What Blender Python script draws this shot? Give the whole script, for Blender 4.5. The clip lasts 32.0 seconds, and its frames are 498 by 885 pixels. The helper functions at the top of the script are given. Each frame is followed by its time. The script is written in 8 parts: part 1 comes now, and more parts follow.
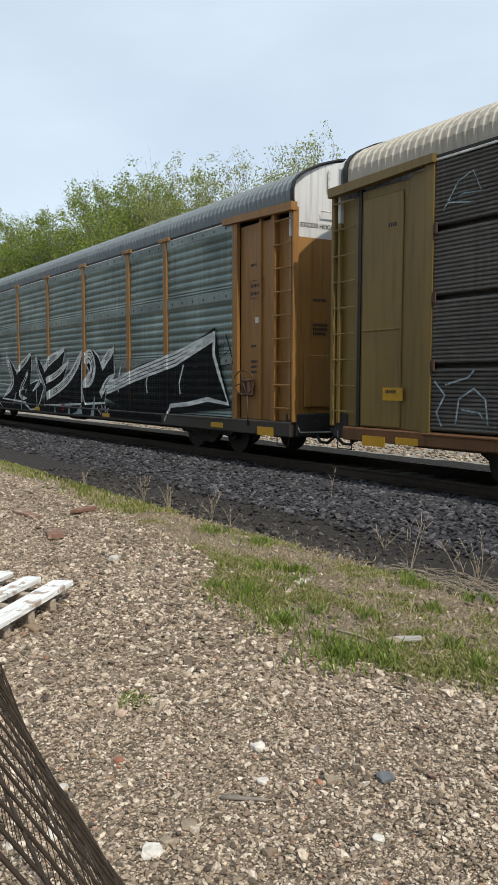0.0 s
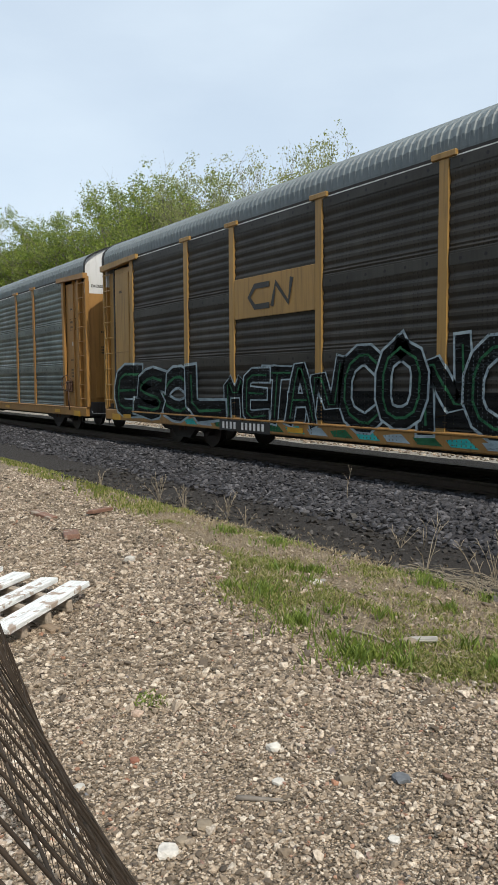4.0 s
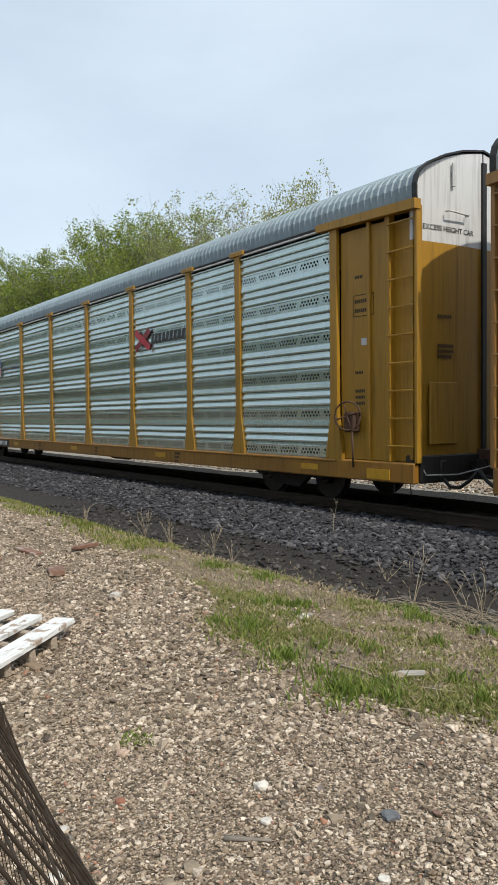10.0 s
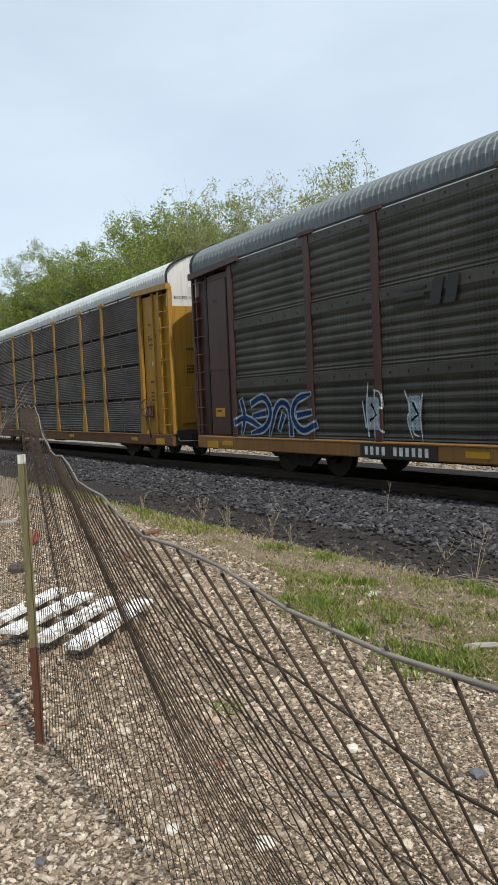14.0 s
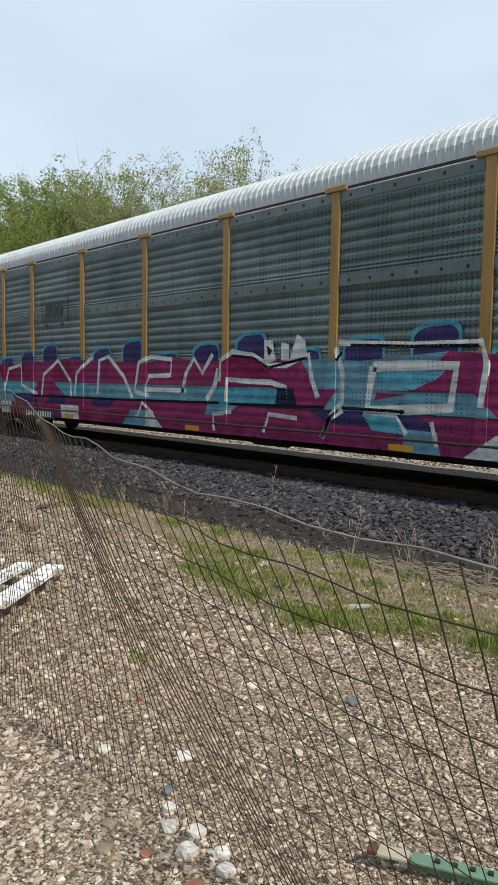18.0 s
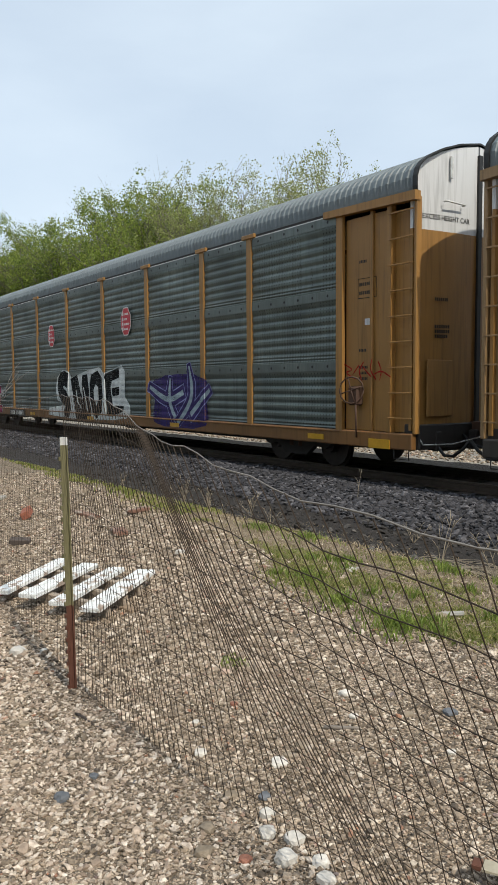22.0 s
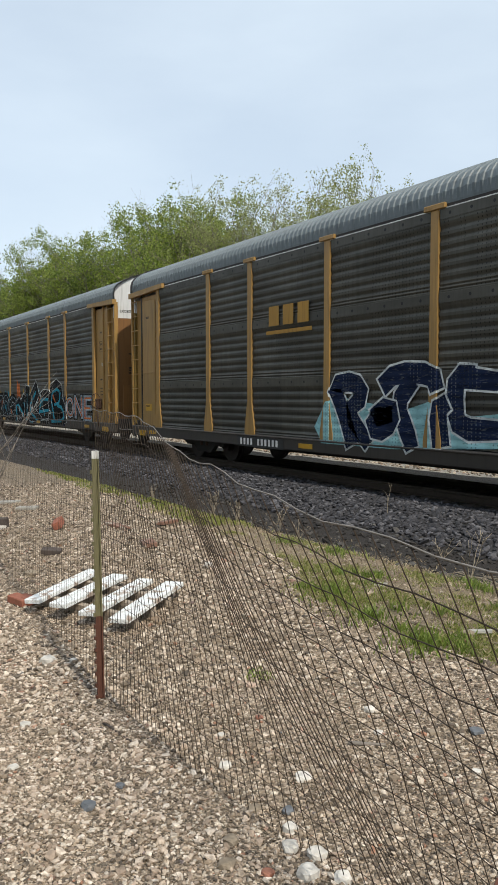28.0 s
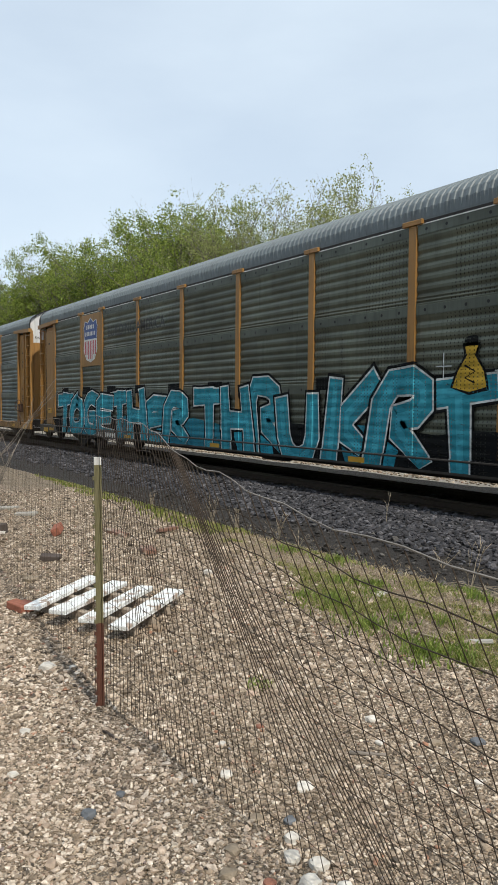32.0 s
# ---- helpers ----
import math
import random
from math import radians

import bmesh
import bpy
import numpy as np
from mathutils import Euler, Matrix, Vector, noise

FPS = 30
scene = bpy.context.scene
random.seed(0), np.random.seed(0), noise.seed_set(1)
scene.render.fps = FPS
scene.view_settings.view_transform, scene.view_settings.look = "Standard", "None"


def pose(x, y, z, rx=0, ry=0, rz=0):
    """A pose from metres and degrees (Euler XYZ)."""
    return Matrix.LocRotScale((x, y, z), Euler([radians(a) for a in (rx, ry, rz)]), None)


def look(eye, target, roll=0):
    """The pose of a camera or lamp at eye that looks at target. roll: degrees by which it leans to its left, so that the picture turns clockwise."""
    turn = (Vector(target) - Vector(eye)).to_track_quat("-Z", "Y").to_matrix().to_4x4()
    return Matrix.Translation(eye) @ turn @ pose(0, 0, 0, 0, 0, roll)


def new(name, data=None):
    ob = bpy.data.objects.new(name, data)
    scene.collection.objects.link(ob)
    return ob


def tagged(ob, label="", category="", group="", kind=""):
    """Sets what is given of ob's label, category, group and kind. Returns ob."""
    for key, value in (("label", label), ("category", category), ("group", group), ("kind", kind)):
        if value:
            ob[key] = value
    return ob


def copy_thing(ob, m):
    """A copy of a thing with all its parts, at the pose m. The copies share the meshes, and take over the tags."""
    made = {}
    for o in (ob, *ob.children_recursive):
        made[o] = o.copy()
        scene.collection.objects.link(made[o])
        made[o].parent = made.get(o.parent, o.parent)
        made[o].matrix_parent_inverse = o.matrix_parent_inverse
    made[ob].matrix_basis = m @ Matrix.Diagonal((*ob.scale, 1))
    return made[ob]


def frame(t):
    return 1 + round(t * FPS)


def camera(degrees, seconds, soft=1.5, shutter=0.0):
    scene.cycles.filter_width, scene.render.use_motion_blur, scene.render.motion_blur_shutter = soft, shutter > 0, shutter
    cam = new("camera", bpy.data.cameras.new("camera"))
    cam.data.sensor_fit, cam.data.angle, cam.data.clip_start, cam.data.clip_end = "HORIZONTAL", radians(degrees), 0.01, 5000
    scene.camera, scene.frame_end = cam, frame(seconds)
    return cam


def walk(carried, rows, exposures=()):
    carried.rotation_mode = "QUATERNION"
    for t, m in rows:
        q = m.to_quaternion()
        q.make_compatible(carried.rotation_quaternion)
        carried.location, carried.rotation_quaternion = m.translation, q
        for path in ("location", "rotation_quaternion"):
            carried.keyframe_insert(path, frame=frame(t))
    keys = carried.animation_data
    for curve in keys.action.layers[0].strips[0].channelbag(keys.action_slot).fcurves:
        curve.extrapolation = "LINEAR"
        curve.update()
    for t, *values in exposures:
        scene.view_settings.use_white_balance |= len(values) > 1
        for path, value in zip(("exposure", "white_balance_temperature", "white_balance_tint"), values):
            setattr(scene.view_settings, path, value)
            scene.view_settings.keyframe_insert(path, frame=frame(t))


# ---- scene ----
from mathutils import geometry

cam = camera(36.5, 32.0, 1.1)
PATH = [
    (0, (0.075, 0.354, 1.526), (-1.556, 1.5, 1.364), 0.1),
    (0.5, (0.083, 0.345, 1.529), (-1.551, 1.487, 1.363), 0.4),
    (1, (0.091, 0.332, 1.536), (-1.554, 1.459, 1.374), 0.3),
    (1.5, (0.088, 0.359, 1.528), (-1.57, 1.468, 1.382), -0.8),
    (2, (0.089, 0.351, 1.535), (-1.581, 1.44, 1.37), -0.7),
    (2.5, (0.083, 0.35, 1.537), (-1.579, 1.452, 1.379), 0.1),
    (3, (0.075, 0.36, 1.532), (-1.579, 1.473, 1.376), 0.0),
    (3.5, (0.079, 0.357, 1.532), (-1.579, 1.464, 1.369), -0.3),
    (5.5, (0.086, 0.364, 1.527), (-1.552, 1.501, 1.373), -0.3),
    (6, (0.088, 0.358, 1.532), (-1.557, 1.485, 1.371), -0.6),
    (6.5, (0.088, 0.338, 1.542), (-1.559, 1.465, 1.41), -0.1),
    (7, (0.087, 0.341, 1.538), (-1.568, 1.458, 1.418), -0.9),
    (7.5, (0.089, 0.333, 1.542), (-1.556, 1.465, 1.437), -1.2),
    (8, (0.083, 0.331, 1.535), (-1.57, 1.455, 1.463), -1.0),
    (8.5, (0.092, 0.342, 1.532), (-1.52, 1.522, 1.433), -1.4),
    (9, (0.084, 0.348, 1.525), (-1.509, 1.552, 1.415), -0.9),
    (9.5, (0.092, 0.357, 1.523), (-1.495, 1.571, 1.423), -1.4),
    (10, (0.098, 0.349, 1.534), (-1.539, 1.495, 1.461), -0.6),
    (10.5, (0.094, 0.336, 1.536), (-1.572, 1.439, 1.454), 0.5),
    (11, (0.093, 0.331, 1.54), (-1.583, 1.418, 1.439), 0.5),
    (11.5, (0.079, 0.335, 1.538), (-1.608, 1.404, 1.439), 0.5),
    (12, (0.086, 0.33, 1.55), (-1.636, 1.342, 1.439), 0.2),
    (12.5, (0.06, 0.33, 1.545), (-1.677, 1.318, 1.461), 0.8),
    (13, (0.057, 0.294, 1.557), (-1.737, 1.174, 1.48), 0.3),
    (13.5, (0.077, 0.243, 1.534), (-1.661, 1.229, 1.464), -2.5),
    (15.5, (0.461, -0.468, 1.61), (-1.093, 0.78, 1.438), 2.2),
    (16, (0.521, -0.489, 1.627), (-0.95, 0.856, 1.468), 1.3),
    (16.5, (0.59, -0.405, 1.628), (-0.76, 1.063, 1.47), 1.1),
    (17, (0.578, -0.353, 1.608), (-0.744, 1.138, 1.437), 0.9),
    (17.5, (0.547, -0.375, 1.615), (-0.861, 1.034, 1.437), 1.0),
    (18, (0.492, -0.397, 1.607), (-1.013, 0.91, 1.443), 0.9),
    (18.5, (0.478, -0.402, 1.617), (-1.064, 0.864, 1.481), -0.1),
    (19, (0.466, -0.43, 1.614), (-1.121, 0.784, 1.522), 0.2),
    (19.5, (0.461, -0.42, 1.603), (-1.136, 0.776, 1.465), -0.3),
    (20, (0.446, -0.436, 1.596), (-1.181, 0.721, 1.486), -1.2),
    (20.5, (0.434, -0.412, 1.589), (-1.196, 0.735, 1.419), -0.9),
    (21, (0.457, -0.419, 1.606), (-1.179, 0.723, 1.47), -1.2),
    (21.5, (0.467, -0.429, 1.608), (-1.171, 0.709, 1.456), -0.6),
    (22, (0.468, -0.43, 1.613), (-1.17, 0.708, 1.46), -0.4),
    (22.5, (0.455, -0.42, 1.606), (-1.184, 0.713, 1.43), -0.2),
    (23, (0.469, -0.431, 1.609), (-1.177, 0.69, 1.43), -0.3),
    (23.5, (0.467, -0.431, 1.599), (-1.185, 0.682, 1.418), -0.4),
    (24, (0.483, -0.439, 1.61), (-1.171, 0.675, 1.459), -0.3),
    (24.5, (0.46, -0.427, 1.602), (-1.208, 0.665, 1.449), -0.4),
    (25, (0.473, -0.425, 1.61), (-1.186, 0.683, 1.48), -0.5),
    (25.5, (0.465, -0.414, 1.603), (-1.148, 0.761, 1.477), 0.4),
    (27.5, (0.514, -0.454, 1.627), (-1.152, 0.644, 1.484), 0.7),
    (28, (0.514, -0.445, 1.634), (-1.17, 0.627, 1.513), -0.0),
    (28.5, (0.501, -0.439, 1.627), (-1.199, 0.607, 1.5), -0.3),
    (29, (0.494, -0.44, 1.633), (-1.225, 0.573, 1.507), -0.1),
    (29.5, (0.482, -0.453, 1.622), (-1.259, 0.524, 1.502), -1.0),
    (30, (0.506, -0.48, 1.635), (-1.227, 0.512, 1.522), -0.4),
    (30.5, (0.483, -0.476, 1.632), (-1.266, 0.483, 1.483), 1.1),
    (31, (0.498, -0.469, 1.642), (-1.187, 0.605, 1.538), 1.0),
    (31.5, (0.5, -0.464, 1.636), (-1.176, 0.623, 1.535), 0.7),
    (32, (0.498, -0.466, 1.634), (-1.184, 0.611, 1.533), 0.5),
]
walk(cam, [(t, look(eye, target, roll)) for t, eye, target, roll in PATH])

# ---- light: hazy spring daylight, sun high over the head of the train ----
SUN_AZ, SUN_EL = -4.0, 47.0
world = bpy.data.worlds.new("world")
scene.world = world
world.use_nodes = True
wn = world.node_tree.nodes
sky = wn.new("ShaderNodeTexSky")
sky.sky_type = "NISHITA"
sky.sun_disc = False
sky.sun_elevation = radians(SUN_EL)
sky.sun_rotation = radians(90 - SUN_AZ)
sky.air_density, sky.dust_density, sky.ozone_density = 1.0, 3.0, 1.2
# thin high haze over the blue, a little uneven
tc = wn.new("ShaderNodeTexCoord")
stretch = wn.new("ShaderNodeMapping")
stretch.inputs["Scale"].default_value = (1.0, 1.0, 3.0)
wisps = wn.new("ShaderNodeTexNoise")
wisps.inputs["Scale"].default_value = 2.2
wisps.inputs["Detail"].default_value = 6
cover = wn.new("ShaderNodeMapRange")
cover.inputs["From Min"].default_value, cover.inputs["From Max"].default_value = 0.35, 0.7
cover.inputs["To Min"].default_value, cover.inputs["To Max"].default_value = 0.64, 0.84
haze = wn.new("ShaderNodeMix")
haze.data_type = "RGBA"
haze.inputs[7].default_value = (5.5, 6.35, 7.1, 1)
wl = world.node_tree.links
wl.new(tc.outputs["Generated"], stretch.inputs["Vector"])
wl.new(stretch.outputs[0], wisps.inputs["Vector"])
wl.new(wisps.outputs["Fac"], cover.inputs["Value"])
wl.new(cover.outputs[0], haze.inputs[0])
wl.new(sky.outputs[0], haze.inputs[6])
wl.new(haze.outputs[2], wn["Background"].inputs[0])
wn["Background"].inputs[1].default_value = 0.15
sun_data = bpy.data.lights.new("sun", "SUN")
sun_data.energy, sun_data.angle, sun_data.color = 3.4, radians(0.8), (1.0, 0.93, 0.79)
sun = new("sun", sun_data)
to_sun = Vector((math.cos(radians(SUN_EL)) * math.cos(radians(SUN_AZ)), math.cos(radians(SUN_EL)) * math.sin(radians(SUN_AZ)), math.sin(radians(SUN_EL))))
sun.matrix_world = look(to_sun * 60, (0, 0, 0))
scene.view_settings.exposure = 0.0

# ---- materials ----
MATS = {}


class Nodes:
    """A short hand for building one material."""

    def __init__(self, name):
        self.mat = bpy.data.materials.new(name)
        self.mat.use_nodes = True
        self.tree = self.mat.node_tree
        self.bsdf = self.tree.nodes["Principled BSDF"]
        MATS[name] = self.mat

    def add(self, kind, **values):
        node = self.tree.nodes.new(kind)
        for key, value in values.items():
            node.inputs[key.replace("_", " ")].default_value = value
        return node

    def link(self, a, b):
        self.tree.links.new(a, b)

    def coords(self, scale=(1, 1, 1), shift=True):
        tc = self.add("ShaderNodeTexCoord")
        mp = self.add("ShaderNodeMapping")
        mp.inputs["Scale"].default_value = scale
        self.link(tc.outputs["Object"], mp.inputs["Vector"])
        if shift:
            info = self.add("ShaderNodeObjectInfo")
            mul = self.add("ShaderNodeVectorMath")
            mul.operation = "SCALE"
            mul.inputs[0].default_value = (31.0, 17.0, 23.0)
            self.link(info.outputs["Random"], mul.inputs["Scale"])
            self.link(mul.outputs[0], mp.inputs["Location"])
        return mp.outputs[0]

    def noise(self, vec, scale, detail=4.0, rough=0.6):
        n = self.add("ShaderNodeTexNoise", Scale=scale, Detail=detail, Roughness=rough)
        self.link(vec, n.inputs["Vector"])
        return n.outputs["Fac"]

    def ramp(self, fac, stops):
        r = self.add("ShaderNodeValToRGB")
        el = r.color_ramp.elements
        while len(el) < len(stops):
            el.new(0.5)
        for e, (p, c) in zip(el, stops):
            e.position, e.color = p, (*c, 1)
        self.link(fac, r.inputs[0])
        return r.outputs[0]

    def mix(self, fac, a, b, blend="MIX"):
        m = self.add("ShaderNodeMix")
        m.data_type, m.blend_type = "RGBA", blend
        for value, socket in ((fac, m.inputs[0]), (a, m.inputs[6]), (b, m.inputs[7])):
            if isinstance(value, bpy.types.NodeSocket):
                self.link(value, socket)
            elif isinstance(value, tuple):
                socket.default_value = (*value, 1)
            else:
                socket.default_value = value
        return m.outputs[2]

    def math(self, op, a, b=0.0):
        m = self.add("ShaderNodeMath")
        m.operation = op
        for value, socket in ((a, m.inputs[0]), (b, m.inputs[1])):
            if isinstance(value, bpy.types.NodeSocket):
                self.link(value, socket)
            else:
                socket.default_value = value
        return m.outputs[0]

    def bump(self, height, strength=0.3, distance=0.01):
        b = self.add("ShaderNodeBump", Strength=strength, Distance=distance)
        self.link(height, b.inputs["Height"])
        self.link(b.outputs[0], self.bsdf.inputs["Normal"])

    def done(self, color=None, rough=0.6, metal=0.0):
        if color is not None:
            self.link(color, self.bsdf.inputs["Base Color"])
        if isinstance(rough, bpy.types.NodeSocket):
            self.link(rough, self.bsdf.inputs["Roughness"])
        else:
            self.bsdf.inputs["Roughness"].default_value = rough
        self.bsdf.inputs["Metallic"].default_value = metal
        return self.mat


def dim(c, k):
    return tuple(v * k for v in c)


def paint(name, color, rough=0.5, wear=0.35, rust=(0.12, 0.05, 0.02), grime=0.5):
    """Weathered paint on steel: fading, grime streaks and a few rust freckles."""
    if name in MATS:
        return MATS[name]
    n = Nodes(name)
    color = dim(color, 0.74)
    big = n.noise(n.coords((1, 1, 0.5)), 1.3)
    streak = n.noise(n.coords((9, 9, 0.5)), 1.5, 3)
    fine = n.noise(n.coords((1, 1, 1)), 28, 3)
    c = n.ramp(big, [(0.3, dim(color, 1 - 0.45 * grime)), (0.7, color)])
    c = n.mix(n.ramp(streak, [(0.5, (0, 0, 0)), (0.85, (1, 1, 1))]), c, dim(color, 0.45))
    c = n.mix(n.ramp(fine, [(0.68, (0, 0, 0)), (0.74, (wear, wear, wear))]), c, rust)
    n.bump(fine, 0.12, 0.004)
    return n.done(c, rough)


def ribbed(name, color, metal, rough, dark=0.5, holes=0.9, bolts=False, dx=0.085, dz=0.06, part_of=0.47, wide=0.22, keep=0.44):
    """Galvanised side sheet: grime, streaks and rows of small punched holes."""
    if name in MATS:
        return MATS[name]
    n = Nodes(name)
    color = dim(color, keep)
    tc = n.add("ShaderNodeTexCoord")
    sep = n.add("ShaderNodeSeparateXYZ")
    n.link(tc.outputs["Object"], sep.inputs[0])
    big = n.noise(n.coords((0.5, 1, 1)), 1.2)
    streak = n.noise(n.coords((7, 1, 0.35)), 2.0, 4)
    fine = n.noise(n.coords((1, 1, 1)), 40, 2)
    c = n.ramp(big, [(0.3, dim(color, dark)), (0.72, color)])
    c = n.mix(n.ramp(streak, [(0.42, (0, 0, 0)), (0.8, (0.75, 0.75, 0.75))]), c, dim(color, 0.42))
    c = n.mix(n.ramp(fine, [(0.6, (0, 0, 0)), (0.8, (0.25, 0.25, 0.25))]), c, (0.12, 0.085, 0.06))
    fx = n.math("LESS_THAN", n.math("FRACT", n.math("DIVIDE", sep.outputs["X"], dx)), wide)
    fz = n.math("LESS_THAN", n.math("FRACT", n.math("DIVIDE", sep.outputs["Z"], dz)), 0.45)
    patch = n.noise(n.coords((2.2, 1, 0.12)), 1.0, 1)
    zone = n.math("GREATER_THAN", patch, part_of)
    dots = n.math("MULTIPLY", n.math("MULTIPLY", fx, fz), n.math("MULTIPLY", zone, holes))
    c = n.mix(dots, c, (0.015, 0.015, 0.015))
    if bolts:
        bx = n.math("MULTIPLY", n.math("SUBTRACT", n.math("FRACT", n.math("DIVIDE", sep.outputs["X"], 0.44)), 0.5), 0.44)
        reach = n.math("ADD", n.math("MULTIPLY", bx, bx), n.math("MULTIPLY", sep.outputs["Z"], sep.outputs["Z"]))
        dots = n.math("LESS_THAN", reach, 0.00075)
        c = n.mix(dots, c, (0.012, 0.012, 0.013))
    n.bump(n.math("SUBTRACT", fine, n.math("MULTIPLY", dots, 2.0)), 0.25, 0.004)
    r = n.ramp(big, [(0.3, (rough + 0.18,) * 3), (0.7, (rough,) * 3)])
    return n.done(c, r, metal)


def silver_sheet(name, color):
    """Clean zinc sheet: a soft sheen, faint streaks, and punched holes in the flat bands between the ribs."""
    n = Nodes(name)
    tc = n.add("ShaderNodeTexCoord")
    sep = n.add("ShaderNodeSeparateXYZ")
    n.link(tc.outputs["Object"], sep.inputs[0])
    big = n.noise(n.coords((0.5, 1, 1)), 1.2)
    streak = n.noise(n.coords((3, 1, 0.3)), 2.0, 4)
    c = n.ramp(big, [(0.3, dim(color, 0.85)), (0.72, color)])
    c = n.mix(n.ramp(streak, [(0.5, (0, 0, 0)), (0.85, (0.4, 0.4, 0.4))]), c, dim(color, 0.6))
    band = n.math("FRACT", n.math("DIVIDE", sep.outputs["Z"], 0.65))
    row = n.math("FLOOR", n.math("DIVIDE", band, 0.085))
    along_x = n.math("FRACT", n.math("ADD", n.math("DIVIDE", sep.outputs["X"], 0.085), n.math("MULTIPLY", row, 0.5)))
    across = n.math("FRACT", n.math("DIVIDE", band, 0.085))
    hole = n.math("LESS_THAN", n.math("ADD", n.math("POWER", n.math("SUBTRACT", along_x, 0.5), 2.0), n.math("MULTIPLY", n.math("POWER", n.math("SUBTRACT", across, 0.5), 2.0), 0.5)), 0.085)
    inside = n.math("MULTIPLY", n.math("GREATER_THAN", band, 0.085), n.math("LESS_THAN", band, 0.255))
    groups = n.math("LESS_THAN", n.math("FRACT", n.math("DIVIDE", sep.outputs["X"], 0.62)), 0.82)
    dots = n.math("MULTIPLY", hole, n.math("MULTIPLY", inside, groups))
    c = n.mix(dots, c, (0.012, 0.012, 0.012))
    n.bump(n.math("SUBTRACT", n.math("MULTIPLY", streak, 0.3), dots), 0.2, 0.004)
    return n.done(c, 0.26, 0.9)


def spray(name, color, ribs=0.0):
    """Spray paint over ribbed sheet: overspray mottling, and the ribs showing through."""
    if name in MATS:
        return MATS[name]
    n = Nodes(name)
    cloud = n.noise(n.coords((1, 1, 1)), 3.0)
    fine = n.noise(n.coords((1, 1, 6)), 14, 4)
    c = n.ramp(cloud, [(0.3, dim(color, 0.62)), (0.65, color)])
    c = n.mix(n.ramp(fine, [(0.6, (0, 0, 0)), (0.8, (0.16, 0.16, 0.16))]), c, (0.12, 0.125, 0.12))
    tc = n.add("ShaderNodeTexCoord")
    sep = n.add("ShaderNodeSeparateXYZ")
    n.link(tc.outputs["Object"], sep.inputs[0])
    wave = n.math("SINE", n.math("MULTIPLY", sep.outputs["Z"], 6.2832 / 0.165))
    n.bump(wave, 0.16, 0.02)
    n.bsdf.inputs["Specular IOR Level"].default_value = 0.06
    # worn off in short streaks along the ribs and in rows over the punched holes
    worn = n.ramp(n.noise(n.coords((2.5, 1, 14)), 2.2, 3), [(0.55, (0, 0, 0)), (0.72, (0.5, 0.5, 0.5))])
    dot_x = n.math("LESS_THAN", n.math("FRACT", n.math("DIVIDE", sep.outputs["X"], 0.085)), 0.24)
    dot_z = n.math("LESS_THAN", n.math("FRACT", n.math("DIVIDE", sep.outputs["Z"], 0.06)), 0.45)
    zone = n.math("GREATER_THAN", n.noise(n.coords((2.2, 1, 0.12)), 1.0, 1), 0.5)
    gone = n.math("MAXIMUM", worn, n.math("MULTIPLY", n.math("MULTIPLY", dot_x, dot_z), n.math("MULTIPLY", zone, 0.5)))
    clear, blend = n.add("ShaderNodeBsdfTransparent"), n.add("ShaderNodeMixShader")
    n.link(gone, blend.inputs[0])
    n.link(n.bsdf.outputs[0], blend.inputs[1])
    n.link(clear.outputs[0], blend.inputs[2])
    for node in n.mat.node_tree.nodes:
        if node.bl_idname == "ShaderNodeOutputMaterial":
            n.link(blend.outputs[0], node.inputs["Surface"])
    return n.done(c, 0.65)


def plain(name, color, rough=0.6, metal=0.0, vary=0.35, scale=12.0, bump=0.2, spread=0.0):
    """A surface of one colour with grain at two scales; spread: how far pieces differ among themselves."""
    if name in MATS:
        return MATS[name]
    n = Nodes(name)
    a = n.noise(n.coords(), scale)
    b = n.noise(n.coords(), scale * 0.14, 2)
    c = n.ramp(a, [(0.3, dim(color, 1 - vary)), (0.7, dim(color, 1 + vary * 0.4))])
    c = n.mix(n.ramp(b, [(0.35, (0, 0, 0)), (0.75, (0.5, 0.5, 0.5))]), c, dim(color, 0.6))
    if spread:
        info = n.add("ShaderNodeObjectInfo")
        c = n.mix(1.0, c, n.ramp(info.outputs["Random"], [(0, (1 - spread,) * 3), (1, (1.0,) * 3)]), "MULTIPLY")
    n.bump(a, bump, 0.006)
    return n.done(c, rough, metal)


def wood(name, color, grain=(1, 12, 12), rough=0.75, chips=None):
    if name in MATS:
        return MATS[name]
    n = Nodes(name)
    g = n.noise(n.coords(grain), 6, 5)
    b = n.noise(n.coords(), 9, 3)
    c = n.ramp(g, [(0.3, dim(color, 0.5)), (0.65, color)])
    if chips:
        c = n.mix(n.ramp(b, [(0.56, (0, 0, 0)), (0.62, (1, 1, 1))]), c, chips)
    n.bump(g, 0.4, 0.004)
    return n.done(c, rough)


